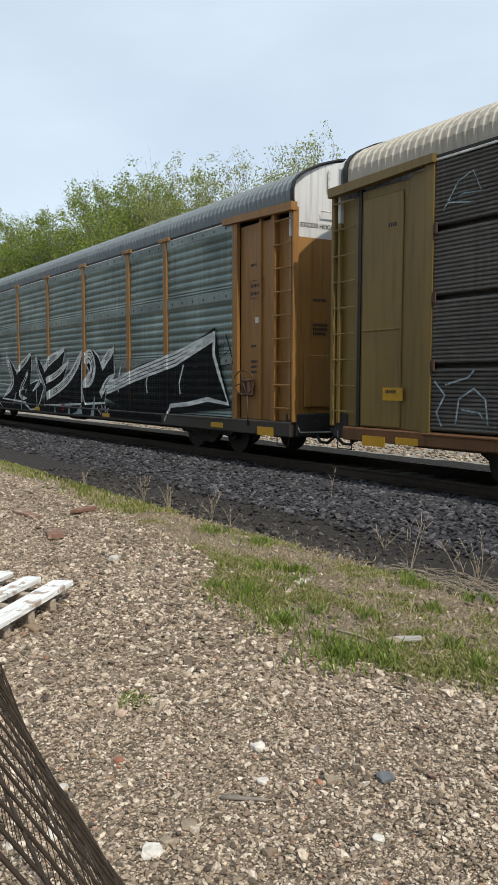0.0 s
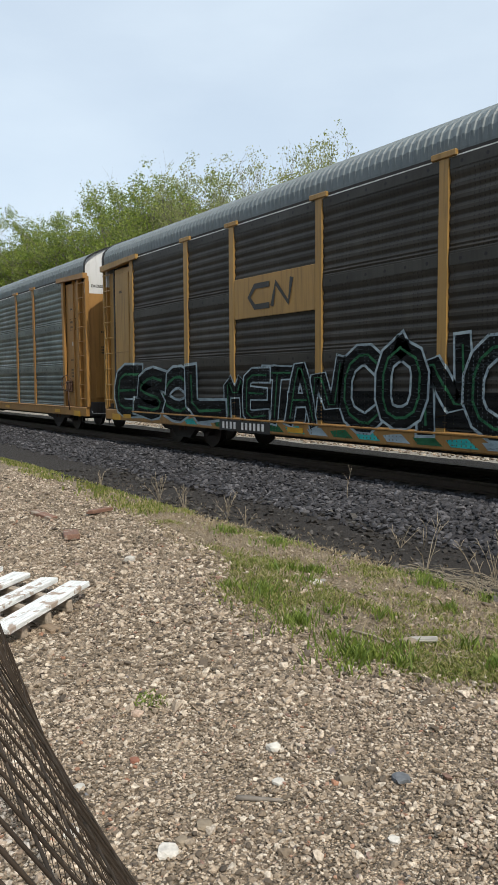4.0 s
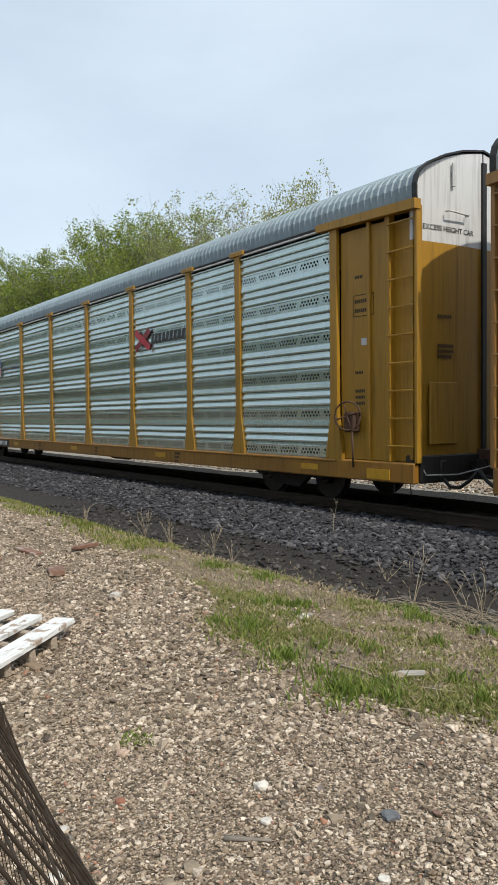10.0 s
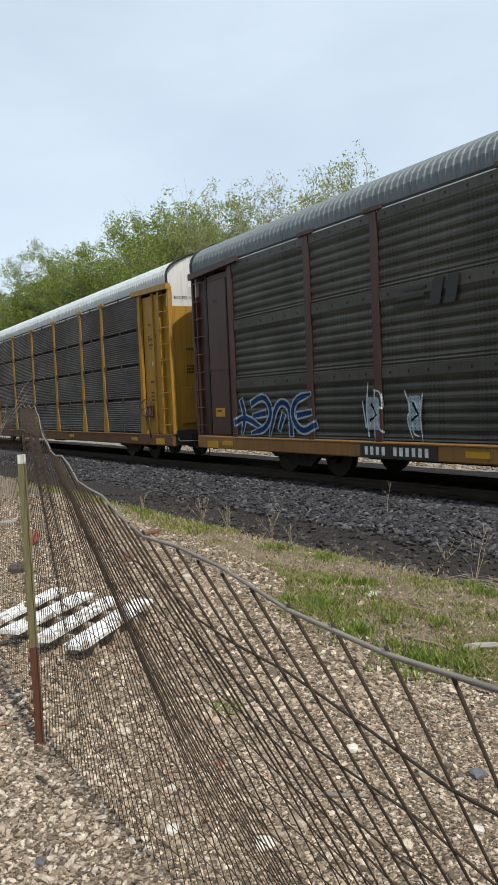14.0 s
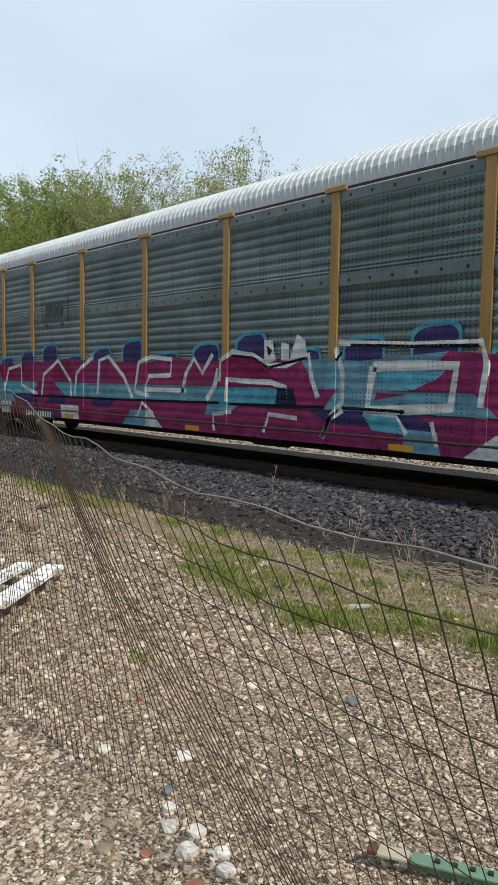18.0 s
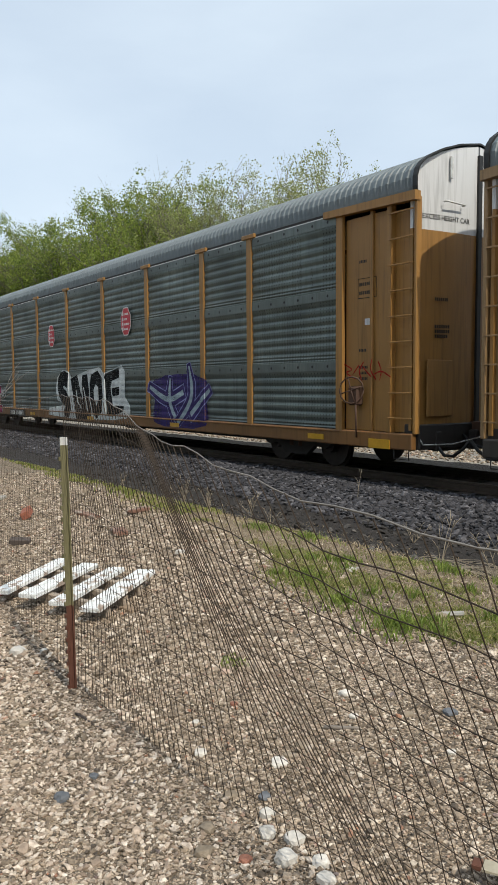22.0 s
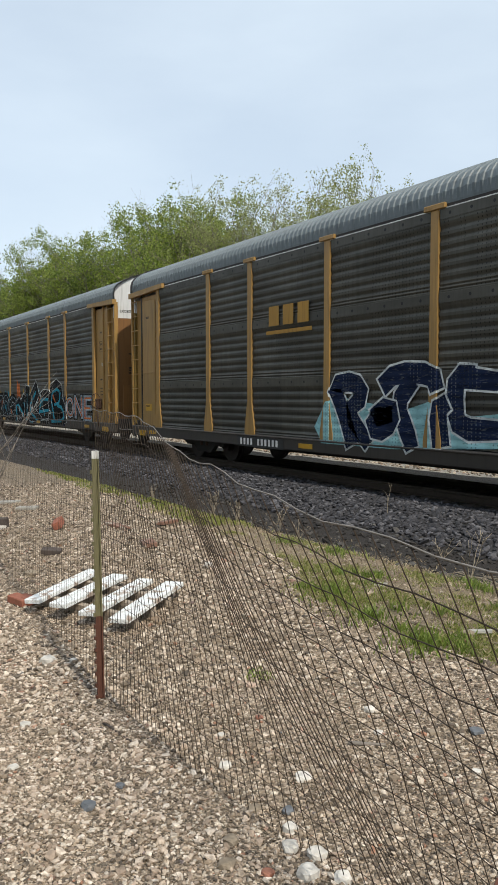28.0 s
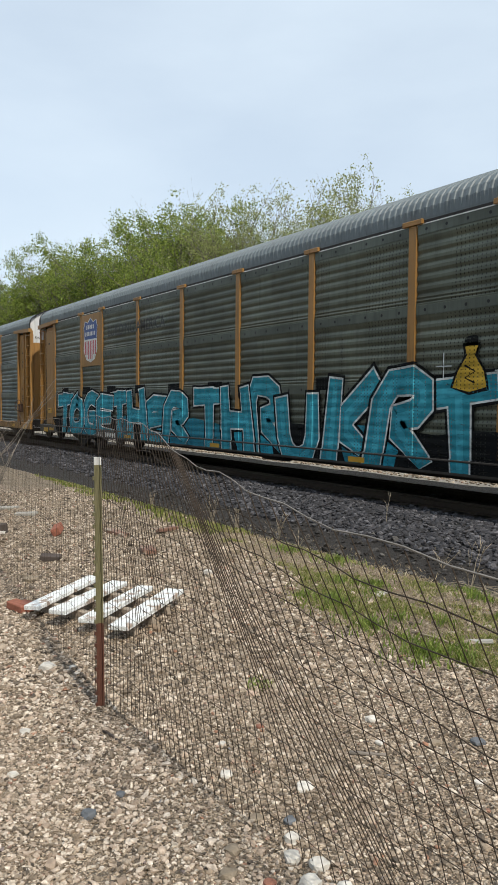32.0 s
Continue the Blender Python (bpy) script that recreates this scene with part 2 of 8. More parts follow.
def per_island(name, stops, rough=0.8, scale=60.0, bump=0.4, soft=None):
    """Loose pieces in one mesh, each with a colour of its own."""
    if name in MATS:
        return MATS[name]
    n = Nodes(name)
    geo = n.add("ShaderNodeNewGeometry")
    f = n.noise(n.coords(shift=False), scale, 3)
    c = n.ramp(geo.outputs["Random Per Island"], stops)
    c = n.mix(n.ramp(f, [(0.35, (0.6, 0.6, 0.6)), (0.7, (0, 0, 0))]), c, dim(stops[0][1], 0.7))
    n.bump(f, bump, 0.004)
    n.done(c, rough)
    if soft:
        glow = n.add("ShaderNodeBsdfTranslucent")
        n.link(c, glow.inputs["Color"])
        both = n.add("ShaderNodeMixShader", Fac=soft)
        n.link(n.bsdf.outputs[0], both.inputs[1])
        n.link(glow.outputs[0], both.inputs[2])
        n.link(both.outputs[0], n.tree.nodes["Material Output"].inputs["Surface"])
    return n.mat


def ground_material():
    """The lot: fine gravel with packed dust, cinder dirt along the track, crushed stone under it, the train's shade
    painted on.
    """
    n = Nodes("lot_gravel")
    vec = n.coords(shift=False)
    sep = n.add("ShaderNodeSeparateXYZ")
    n.link(vec, sep.inputs[0])
    wob = n.noise(vec, 1.1, 4)
    y = n.math("ADD", sep.outputs["Y"], n.math("MULTIPLY", n.math("SUBTRACT", wob, 0.5), 1.5))

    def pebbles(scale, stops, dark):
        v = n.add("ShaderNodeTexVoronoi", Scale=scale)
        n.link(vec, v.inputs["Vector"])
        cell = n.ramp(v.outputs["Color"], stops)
        # cell rims go dark: the shade between pebbles is painted into the colour
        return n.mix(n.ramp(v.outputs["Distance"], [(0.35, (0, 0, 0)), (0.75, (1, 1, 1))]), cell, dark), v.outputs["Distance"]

    stone = [(0.0, (0.06, 0.042, 0.029)), (0.25, (0.20, 0.146, 0.102)), (0.55, (0.42, 0.32, 0.23)), (0.85, (0.80, 0.655, 0.50)), (1.0, (0.38, 0.20, 0.13))]
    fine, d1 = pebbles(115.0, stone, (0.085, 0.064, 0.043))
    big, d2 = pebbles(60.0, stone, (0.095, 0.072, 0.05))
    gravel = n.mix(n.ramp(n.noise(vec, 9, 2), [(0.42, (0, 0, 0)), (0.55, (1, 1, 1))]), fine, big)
    dust = n.noise(vec, 0.8, 3)
    gravel = n.mix(n.ramp(dust, [(0.4, (0, 0, 0)), (0.75, (0.3, 0.3, 0.3))]), gravel, (0.31, 0.25, 0.17))
    rust = n.ramp(n.noise(vec, 0.55, 2), [(0.66, (0, 0, 0)), (0.74, (0.35, 0.35, 0.35))])
    gravel = n.mix(rust, gravel, (0.26, 0.15, 0.07))
    soil = n.ramp(n.noise(vec, 22, 5), [(0.3, (0.012, 0.01, 0.009)), (0.7, (0.038, 0.031, 0.027))])
    track, _ = pebbles(17.0, [(0.0, (0.025, 0.025, 0.03)), (0.5, (0.06, 0.06, 0.068)), (1.0, (0.11, 0.11, 0.125))], (0.01, 0.01, 0.01))
    far = n.ramp(n.noise(vec, 3, 5), [(0.3, (0.10, 0.11, 0.045)), (0.7, (0.25, 0.21, 0.12))])
    turf = n.ramp(n.noise(vec, 14, 5), [(0.3, (0.08, 0.062, 0.04)), (0.55, (0.19, 0.15, 0.095)), (0.8, (0.28, 0.225, 0.15))])
    grassy = n.math("MULTIPLY", n.math("GREATER_THAN", y, 3.1), n.math("LESS_THAN", y, 5.2))
    c = n.mix(n.math("MULTIPLY", grassy, n.math("MULTIPLY", n.noise(vec, 2.5, 3), 0.9)), gravel, turf)
    c = n.mix(n.math("GREATER_THAN", y, 4.75), c, soil)
    c = n.mix(n.math("GREATER_THAN", n.math("ADD", sep.outputs["Y"], n.math("MULTIPLY", n.math("SUBTRACT", wob, 0.5), 0.5)), 6.5), c, track)
    # near-black strip paints the train's shade over the dark track bed
    shaded_bed = n.math("MULTIPLY", n.math("GREATER_THAN", sep.outputs["Y"], 9.35), n.math("LESS_THAN", sep.outputs["Y"], 13.2))
    c = n.mix(shaded_bed, c, (0.010, 0.009, 0.009))
    shoulder = n.ramp(n.noise(vec, 30, 4), [(0.3, (0.16, 0.15, 0.13)), (0.7, (0.48, 0.45, 0.40))])
    c = n.mix(n.math("GREATER_THAN", n.math("ADD", sep.outputs["Y"], n.math("MULTIPLY", n.math("SUBTRACT", wob, 0.5), 0.25)), 12.95), c, shoulder)
    c = n.mix(n.math("GREATER_THAN", y, 16.2), c, far)
    n.bump(n.math("ADD", n.math("MULTIPLY", d1, -1.0), n.math("MULTIPLY", d2, -1.3)), 0.9, 0.012)
    return n.done(c, 0.9)


# ---- mesh helpers ----
tessellate_polygon = geometry.tessellate_polygon
CACHE = {}


def mesh_of(name, verts, faces, mats, index=None, smooth=False):
    me = bpy.data.meshes.new(name)
    me.from_pydata(verts, [], faces)
    for m in mats if isinstance(mats, (list, tuple)) else [mats]:
        me.materials.append(m)
    if index is not None:
        me.polygons.foreach_set("material_index", index)
    if smooth:
        me.polygons.foreach_set("use_smooth", [True] * len(me.polygons))
    me.update()
    return me


def put(name, me, parent=None, at=(0, 0, 0), rz=0.0, label="", turn=None):
    ob = new(name, me)
    ob.matrix_basis = (pose(*at, 0, 0, rz) if turn is None else pose(*at, *turn))
    ob.parent = parent
    if label:
        ob["label"] = label
    return ob


def part(name, bm, material, parent, label=""):
    me = bpy.data.meshes.new(name)
    bm.to_mesh(me)
    bm.free()
    me.materials.append(material)
    return put(name, me, parent, label=label)


def box(size, mat, bevel=0.0, name="block"):
    """A box with its origin in its middle, edges broken where bevel is given."""
    key = (tuple(round(s, 4) for s in size), mat.name, bevel)
    if key not in CACHE:
        bm = bmesh.new()
        bmesh.ops.create_cube(bm, size=1.0)
        bmesh.ops.scale(bm, vec=size, verts=bm.verts)
        if bevel:
            bmesh.ops.bevel(bm, geom=bm.edges[:], offset=bevel, segments=1, affect="EDGES")
        me = bpy.data.meshes.new(name)
        bm.to_mesh(me)
        bm.free()
        me.materials.append(mat)
        CACHE[key] = me
    return CACHE[key]


def slab(outline, thick, mat, name="plate", key=None, axis="y"):
    """A plate cut to an outline in x and z, thick along y (from -thick to 0)."""
    if key and key in CACHE:
        return CACHE[key]
    k = len(outline)
    if axis == "y":
        verts = [(x, -thick, z) for x, z in outline] + [(x, 0, z) for x, z in outline]
    else:
        verts = [(thick, x, z) for x, z in outline] + [(0, x, z) for x, z in outline]
    faces = [tuple(range(k)), tuple(range(2 * k - 1, k - 1, -1))] + [(i, i + k, (i + 1) % k + k, (i + 1) % k) for i in range(k)]
    me = mesh_of(name, verts, faces, mat)
    bm = bmesh.new()
    bm.from_mesh(me)
    bmesh.ops.recalc_face_normals(bm, faces=bm.faces)
    bm.to_mesh(me)
    bm.free()
    if key:
        CACHE[key] = me
    return me


def tubes(lines, sides=5):
    """Vertices and faces of round tapered bars along lines of (point, radius)."""
    verts, faces = [], []
    for line in lines:
        base = len(verts)
        for i, (p, r) in enumerate(line):
            a = Vector(line[max(i - 1, 0)][0])
            b = Vector(line[min(i + 1, len(line) - 1)][0])
            d = (b - a).normalized() if (b - a).length > 1e-9 else Vector((0, 0, 1))
            u = d.orthogonal().normalized() if abs(d.z) > 0.9 else d.cross(Vector((0, 0, 1))).normalized()
            v = d.cross(u)
            for s in range(sides):
                w = 2 * math.pi * s / sides
                verts.append(Vector(p) + r * (math.cos(w) * u + math.sin(w) * v))
        for i in range(len(line) - 1):
            for s in range(sides):
                q = base + i * sides
                faces.append((q + s, q + (s + 1) % sides, q + sides + (s + 1) % sides, q + sides + s))
        faces.append(tuple(range(base + sides - 1, base - 1, -1)))
        faces.append(tuple(range(len(verts) - sides, len(verts))))
    return [tuple(v) for v in verts], faces


def bars(name, lines, mat, sides=5):
    v, f = tubes(lines, sides)
    return mesh_of(name, v, f, mat, smooth=True)


def disc(radius, thick, mat, sides=24, name="disc"):
    key = ("disc", radius, thick, mat.name, sides)
    if key not in CACHE:
        bm = bmesh.new()
        bmesh.ops.create_cone(bm, cap_ends=True, segments=sides, radius1=radius, radius2=radius, depth=thick)
        bmesh.ops.rotate(bm, cent=(0, 0, 0), matrix=Matrix.Rotation(math.pi / 2, 3, "X"), verts=bm.verts)
        me = bpy.data.meshes.new(name)
        bm.to_mesh(me)
        bm.free()
        me.materials.append(mat)
        CACHE[key] = me
    return CACHE[key]


# ---- ground ----
def ground_height(y):
    return float(np.interp(y, [-3, 0.5, 3.5, 4.4, 5.2, 6.2, 8.2, 9.0, 12.2, 13.0, 16.0, 18.0], [-0.06, -0.06, 0.13, 0.06, -0.16, -0.19, -0.12, -0.2, -0.2, -0.15, -0.13, -0.3]))


def roughness(x, y):
    return 0.025 * noise.noise((x * 0.9, y * 0.9, 0)) + 0.012 * noise.noise((x * 3.1, y * 3.1, 5))


def steps(stops):
    out = []
    for (a, b, d) in stops:
        out += list(np.arange(a, b, d))
    return out + [stops[-1][1]]


def build_ground():
    xs = steps([(-1500, -200, 130), (-200, -40, 8), (-40, -12, 1.4), (-12, 3, 0.16), (3, 20, 2), (20, 200, 20), (200, 1500, 130)])
    ys = steps([(-1500, -60, 160), (-60, -4, 8), (-4, -0.4, 0.6), (-0.4, 7, 0.16), (7, 16, 0.4), (16, 60, 6), (60, 1500, 160)])
    verts = [(x, y, ground_height(y) + (roughness(x, y) if -40 < x < 20 and -4 < y < 16 else 0)) for x in xs for y in ys]
    k = len(ys)
    faces = [(i * k + j, (i + 1) * k + j, (i + 1) * k + j + 1, i * k + j + 1) for i in range(len(xs) - 1) for j in range(k - 1)]
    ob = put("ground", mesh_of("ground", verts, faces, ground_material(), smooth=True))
    tagged(ob, "pale gravel lot with dark cinder dirt and ballast", "ground", kind="structure")


build_ground()

# ---- the train ----
RAIL_Z, TRACK_Y, PITCH, HALF = -0.02, 10.40, 28.7, 13.7
POSTS = [-11.86, -8.99, -7.06, -4.24, -1.42, 1.41, 4.23, 7.05, 8.98, 11.85]
LOW, HIGH = 0.80, 4.70


def travel(t):
    return 0.00649 * t * t + 11.713 * t + 18.04


def rib_profile(kind):
    """The side sheet's section: depth of the sheet by height within one row."""
    if kind == "flat_band":
        pts = []
        rows = 3
        h = (HIGH - LOW) / rows
        for r in range(rows):
            z0 = r * h
            pts += [(z0 + 0.02, 0.0), (z0 + 0.05, 0.018)]
            n_ribs = 6
            z1 = z0 + 0.05
            step = (h - 0.30) / n_ribs
            for i in range(n_ribs):
                a = z1 + i * step
                pts += [(a + 0.03, 0.008), (a + 0.075, 0.027), (a + step - 0.075, 0.027), (a + step - 0.02, 0.008)]
            pts += [(z1 + n_ribs * step + 0.02, 0.0), (z0 + h - 0.03, 0.0), (z0 + h - 0.012, 0.012)]
        return [pts]
    if kind == "four_row":
        h = (HIGH - LOW) / 4
        pts = [(0.03, 0.03), (0.05, 0.0)]
        n_ribs = 5
        step = (h - 0.13) / n_ribs
        for i in range(n_ribs):
            a = 0.06 + i * step
            pts += [(a + 0.02, 0.0), (a + 0.065, 0.023), (a + step - 0.075, 0.023), (a + step - 0.02, 0.0)]
        pts += [(h - 0.05, 0.0), (h - 0.035, 0.03)]
        return [pts] * 4
    if kind == "fine":
        h = (HIGH - LOW) / 4
        pts = [(0.03, 0.03)]
        n_ribs = 15
        step = (h - 0.08) / n_ribs
        for i in range(n_ribs):
            a = 0.035 + i * step
            pts += [(a, 0.018), (a + step * 0.3, 0.0), (a + step * 0.6, 0.0), (a + step * 0.9, 0.018)]
        pts += [(h - 0.04, 0.03)]
        return [pts] * 4
    # silver: groups of four sharp ribs between flat punched bands
    pts = []
    h = (HIGH - LOW) / 6
    for r in range(6):
        z0 = r * h
        pts += [(z0 + 0.01, 0.012), (z0 + 0.20, 0.012)]
        for i in range(3):
            a = z0 + 0.22 + i * 0.14
            pts += [(a, 0.028), (a + 0.025, 0.03), (a + 0.045, 0.002), (a + 0.07, 0.0)]
    return [pts]


def sheet(kind, width, mat):
    """One row of side sheet for a bay, its lower corner at the origin, outer crest at y = 0."""
    key = (kind, round(width, 3), mat.name)
    if key not in CACHE:
        pts = rib_profile(kind)[0]
        verts = [(x, y, z) for z, y in pts for x in (0, width)]
        faces = [(2 * i, 2 * i + 1, 2 * i + 3, 2 * i + 2) for i in range(len(pts) - 1)]
        k = len(verts)
        z0, z1 = pts[0][0], pts[-1][0]
        verts += [(0, 0.09, z0), (width, 0.09, z0), (0, 0.09, z1), (width, 0.09, z1)]
        faces += [(k + 1, k, k + 2, k + 3), (k, k + 1, 1, 0), (2 * len(pts) - 2, 2 * len(pts) - 1, k + 3, k + 2)]
        CACHE[key] = mesh_of("side_panel", verts, faces, mat)
    return CACHE[key]


ROOF = [(-1.52, 4.72), (-1.53, 4.79), (-1.53, 4.95), (-1.49, 5.08), (-1.40, 5.19), (-1.22, 5.31), (-0.9, 5.46), (-0.5, 5.59), (0, 5.68)]
ROOF = ROOF + [(-y, z) for y, z in reversed(ROOF[:-1])]


def roof_mesh(mat):
    key = ("roof", mat.name)
    if key not in CACHE:
        verts, faces = [], []
        ribs = 182
        step = (2 * HALF - 0.1) / ribs
        k = len(ROOF)
        section = 0
        for i in range(ribs + 1):
            x = -HALF + 0.05 + i * step
            for dx, out in ((0.0, 0.0), (step * 0.42, 0.0), (step * 0.55, 0.019), (step * 0.9, 0.019)):
                if i == ribs and dx > 0:
                    break
                for y, z in ROOF:
                    lift = out if 4.85 < z < 5.4 else 0.0
                    d = Vector((0, y * 0.4, max(z - 4.6, 0.05))).normalized() * lift
                    verts.append((x + dx, y + d.y, z + d.z))
                section += 1
        for s in range(section - 1):
            for j in range(k - 1):
                a = s * k + j
                faces.append((a, a + 1, a + k + 1, a + k))
        CACHE[key] = mesh_of("roof", verts, faces, mat)
    return CACHE[key]


def roof_rib(mat, wide, proud):
    """A narrow strap over the roof, from eave to eave."""
    key = ("roof_rib", mat.name, wide)
    if key not in CACHE:
        ring = []
        for y, z in ROOF:
            d = Vector((0, y * 0.4, max(z - 4.6, 0.05))).normalized()
            ring.append(((y, z), (y + d.y * proud, z + d.z * proud)))
        verts = [(x, *p) for pair in ring for p in pair for x in (-wide / 2, wide / 2)]
        faces = []
        for i in range(len(ring) - 1):
            a, b = 4 * i, 4 * i + 4
            faces += [(a + 2, a + 3, b + 3, b + 2), (a, a + 2, b + 2, b), (a + 3, a + 1, b + 1, b + 3)]
        CACHE[key] = mesh_of("roof_rib", verts, faces, mat)
    return CACHE[key]


def post_mesh(mat, flare):
    key = ("post", mat.name, flare)
    if flare:
        out = [(-0.19, LOW - 0.12), (0.19, LOW - 0.12), (0.20, LOW + 0.12), (0.085, LOW + 0.75), (0.085, HIGH), (-0.085, HIGH), (-0.085, LOW + 0.75), (-0.20, LOW + 0.12)]
    else:
        out = [(-0.085, LOW - 0.05), (0.085, LOW - 0.05), (0.085, HIGH), (-0.085, HIGH)]
    return slab(out, 0.073, mat, "post", key)


def end_wall(low_mat, high_mat, split=4.15):
    """Two bowed end doors: the lower painted part and the white part above it."""
    key = ("endwall", low_mat.name, high_mat.name)
    if key in CACHE:
        return CACHE[key]
    made = []
    top = [(y, z) for y, z in ROOF if z >= 4.9]

    def bow(y):
        return 0.0 - 0.10 * (abs(y) / 1.5) ** 2.2

    for lo, hi, mat in ((0.85, split, low_mat), (split, None, high_mat)):
        cols = [-1.5, -1.42, -1.2, -0.9, -0.6, -0.3, -0.02]
        verts, faces = [], []
        for y in cols:
            zt = hi if hi else float(np.interp(y, [p[0] for p in top[: len(top) // 2 + 1]], [p[1] for p in top[: len(top) // 2 + 1]])) - 0.02
            verts += [(bow(y), y, lo), (bow(y), y, zt), (bow(y) - 0.06, y, lo), (bow(y) - 0.06, y, zt)]
        for i in range(len(cols) - 1):
            a = 4 * i
            faces += [(a, a + 4, a + 5, a + 1), (a + 3, a + 7, a + 6, a + 2), (a + 1, a + 5, a + 7, a + 3)]
        a = 4 * (len(cols) - 1)
        faces += [(0, 1, 3, 2), (a, a + 2, a + 3, a + 1)]
        made.append(mesh_of("end_door", verts, faces, mat))
        flip = [(x, -y, z) for x, y, z in verts]
        made.append(mesh_of("end_door", flip, [tuple(reversed(f)) for f in faces], mat))
    CACHE[key] = made
    return made


STEEL = paint("underframe_steel", (0.035, 0.03, 0.027), 0.7)
# rubber parts, and the black fill that paints shade into gaps
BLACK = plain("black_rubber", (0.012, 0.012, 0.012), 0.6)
WHEEL = plain("wheel_steel", (0.05, 0.04, 0.035), 0.5, 0.4)
RUST = paint("rusty_iron", (0.10, 0.05, 0.03), 0.8)
INK = plain("stencil_ink", (0.02, 0.017, 0.014), 0.7)
CHALK = plain("stencil_white", (0.72, 0.72, 0.70), 0.6)
YELLOW = plain("reflector_yellow", (0.50, 0.275, 0.015), 0.4, vary=0.15)
WHITE = paint("white_enamel", (0.78, 0.79, 0.80), 0.45, 0.2, grime=0.2)
CLIP = plain("zinc_clip", (0.62, 0.62, 0.60), 0.5, 0.4)
PLATE = plain("plate_black", (0.02, 0.02, 0.022), 0.5)


def marks(car, x, z, n, size, mat, y=-1.56, gap=0.35, group=None):
    """A stencilled line of n characters, each a plain bar."""
    verts, faces = [], []
    for i in range(n):
        if group and i == group:
            x += size
        a = len(verts)
        w = size * 0.55
        verts += [(x, y, z), (x + w, y, z), (x + w, y, z + size), (x, y, z + size)]
        faces.append((a, a + 1, a + 2, a + 3))
        x += w + size * gap * 0.6
    return put("stencil", mesh_of("stencil", verts, faces, mat), car)


def letters(text, size, mat, name="lettering", shear=0.0):
    """Lettering in the built-in font, standing in the x-z plane and facing -y."""
    key = ("text", text, size, mat.name, shear)
    if key not in CACHE:
        cu = bpy.data.curves.new("lettering", "FONT")
        cu.body, cu.size, cu.shear, cu.offset = text, size, shear, size * 0.012
        tmp = bpy.data.objects.new("lettering", cu)
        me = bpy.data.meshes.new_from_object(tmp)
        bpy.data.objects.remove(tmp)
        me.transform(Matrix.Rotation(math.pi / 2, 4, "X"))
        me.materials.clear()
        me.materials.append(mat)
        CACHE[key] = me
    return CACHE[key]


def glyph(ch, fat):
    """Outline triangles of one fat letter, scaled into a unit square."""
    key = ("glyph", ch, fat)
    if key not in CACHE:
        cu = bpy.data.curves.new("letter", "FONT")
        cu.body, cu.size, cu.offset, cu.resolution_u = ch, 1.0, fat, 3
        tmp = bpy.data.objects.new("letter", cu)
        me = bpy.data.meshes.new_from_object(tmp)
        bpy.data.objects.remove(tmp)
        CACHE[key] = ([tuple(v.co)[:2] for v in me.vertices], [tuple(p.vertices) for p in me.polygons])
        bpy.data.meshes.remove(me)
    return CACHE[key]


def drape(me, half=0.088):
    """Lay flat paint onto the sheets: cut it at the posts and the sill and set the cut pieces back between them."""
    bm = bmesh.new()
    bm.from_mesh(me)
    x0, x1 = min(v.co.x for v in bm.verts), max(v.co.x for v in bm.verts)
    cuts = [((x, 0, 0), (1, 0, 0), x < p) for p in POSTS for x in (p - half, p + half, p + half + 0.004) if x0 < x < x1]
    if min(v.co.z for v in bm.verts) < LOW < max(v.co.z for v in bm.verts):
        cuts.append(((0, 0, LOW), (0, 0, 1), True))
    for co, no, loose in cuts:
        got = bmesh.ops.bisect_plane(bm, geom=bm.verts[:] + bm.edges[:] + bm.faces[:], plane_co=co, plane_no=no)
        edges = [e for e in got["geom_cut"] if isinstance(e, bmesh.types.BMEdge)]
        if edges and loose:
            bmesh.ops.split_edges(bm, edges=edges)
    moved = set()
    for f in bm.faces:
        c = f.calc_center_median()
        if c.z > LOW and abs(c.x) < 11.85 and not any(-half < c.x - p < half + 0.0041 for p in POSTS):
            moved.update(f.verts)
    for v in moved:
        v.co.y += 0.022
    bm.to_mesh(me)
    bm.free()
    return me


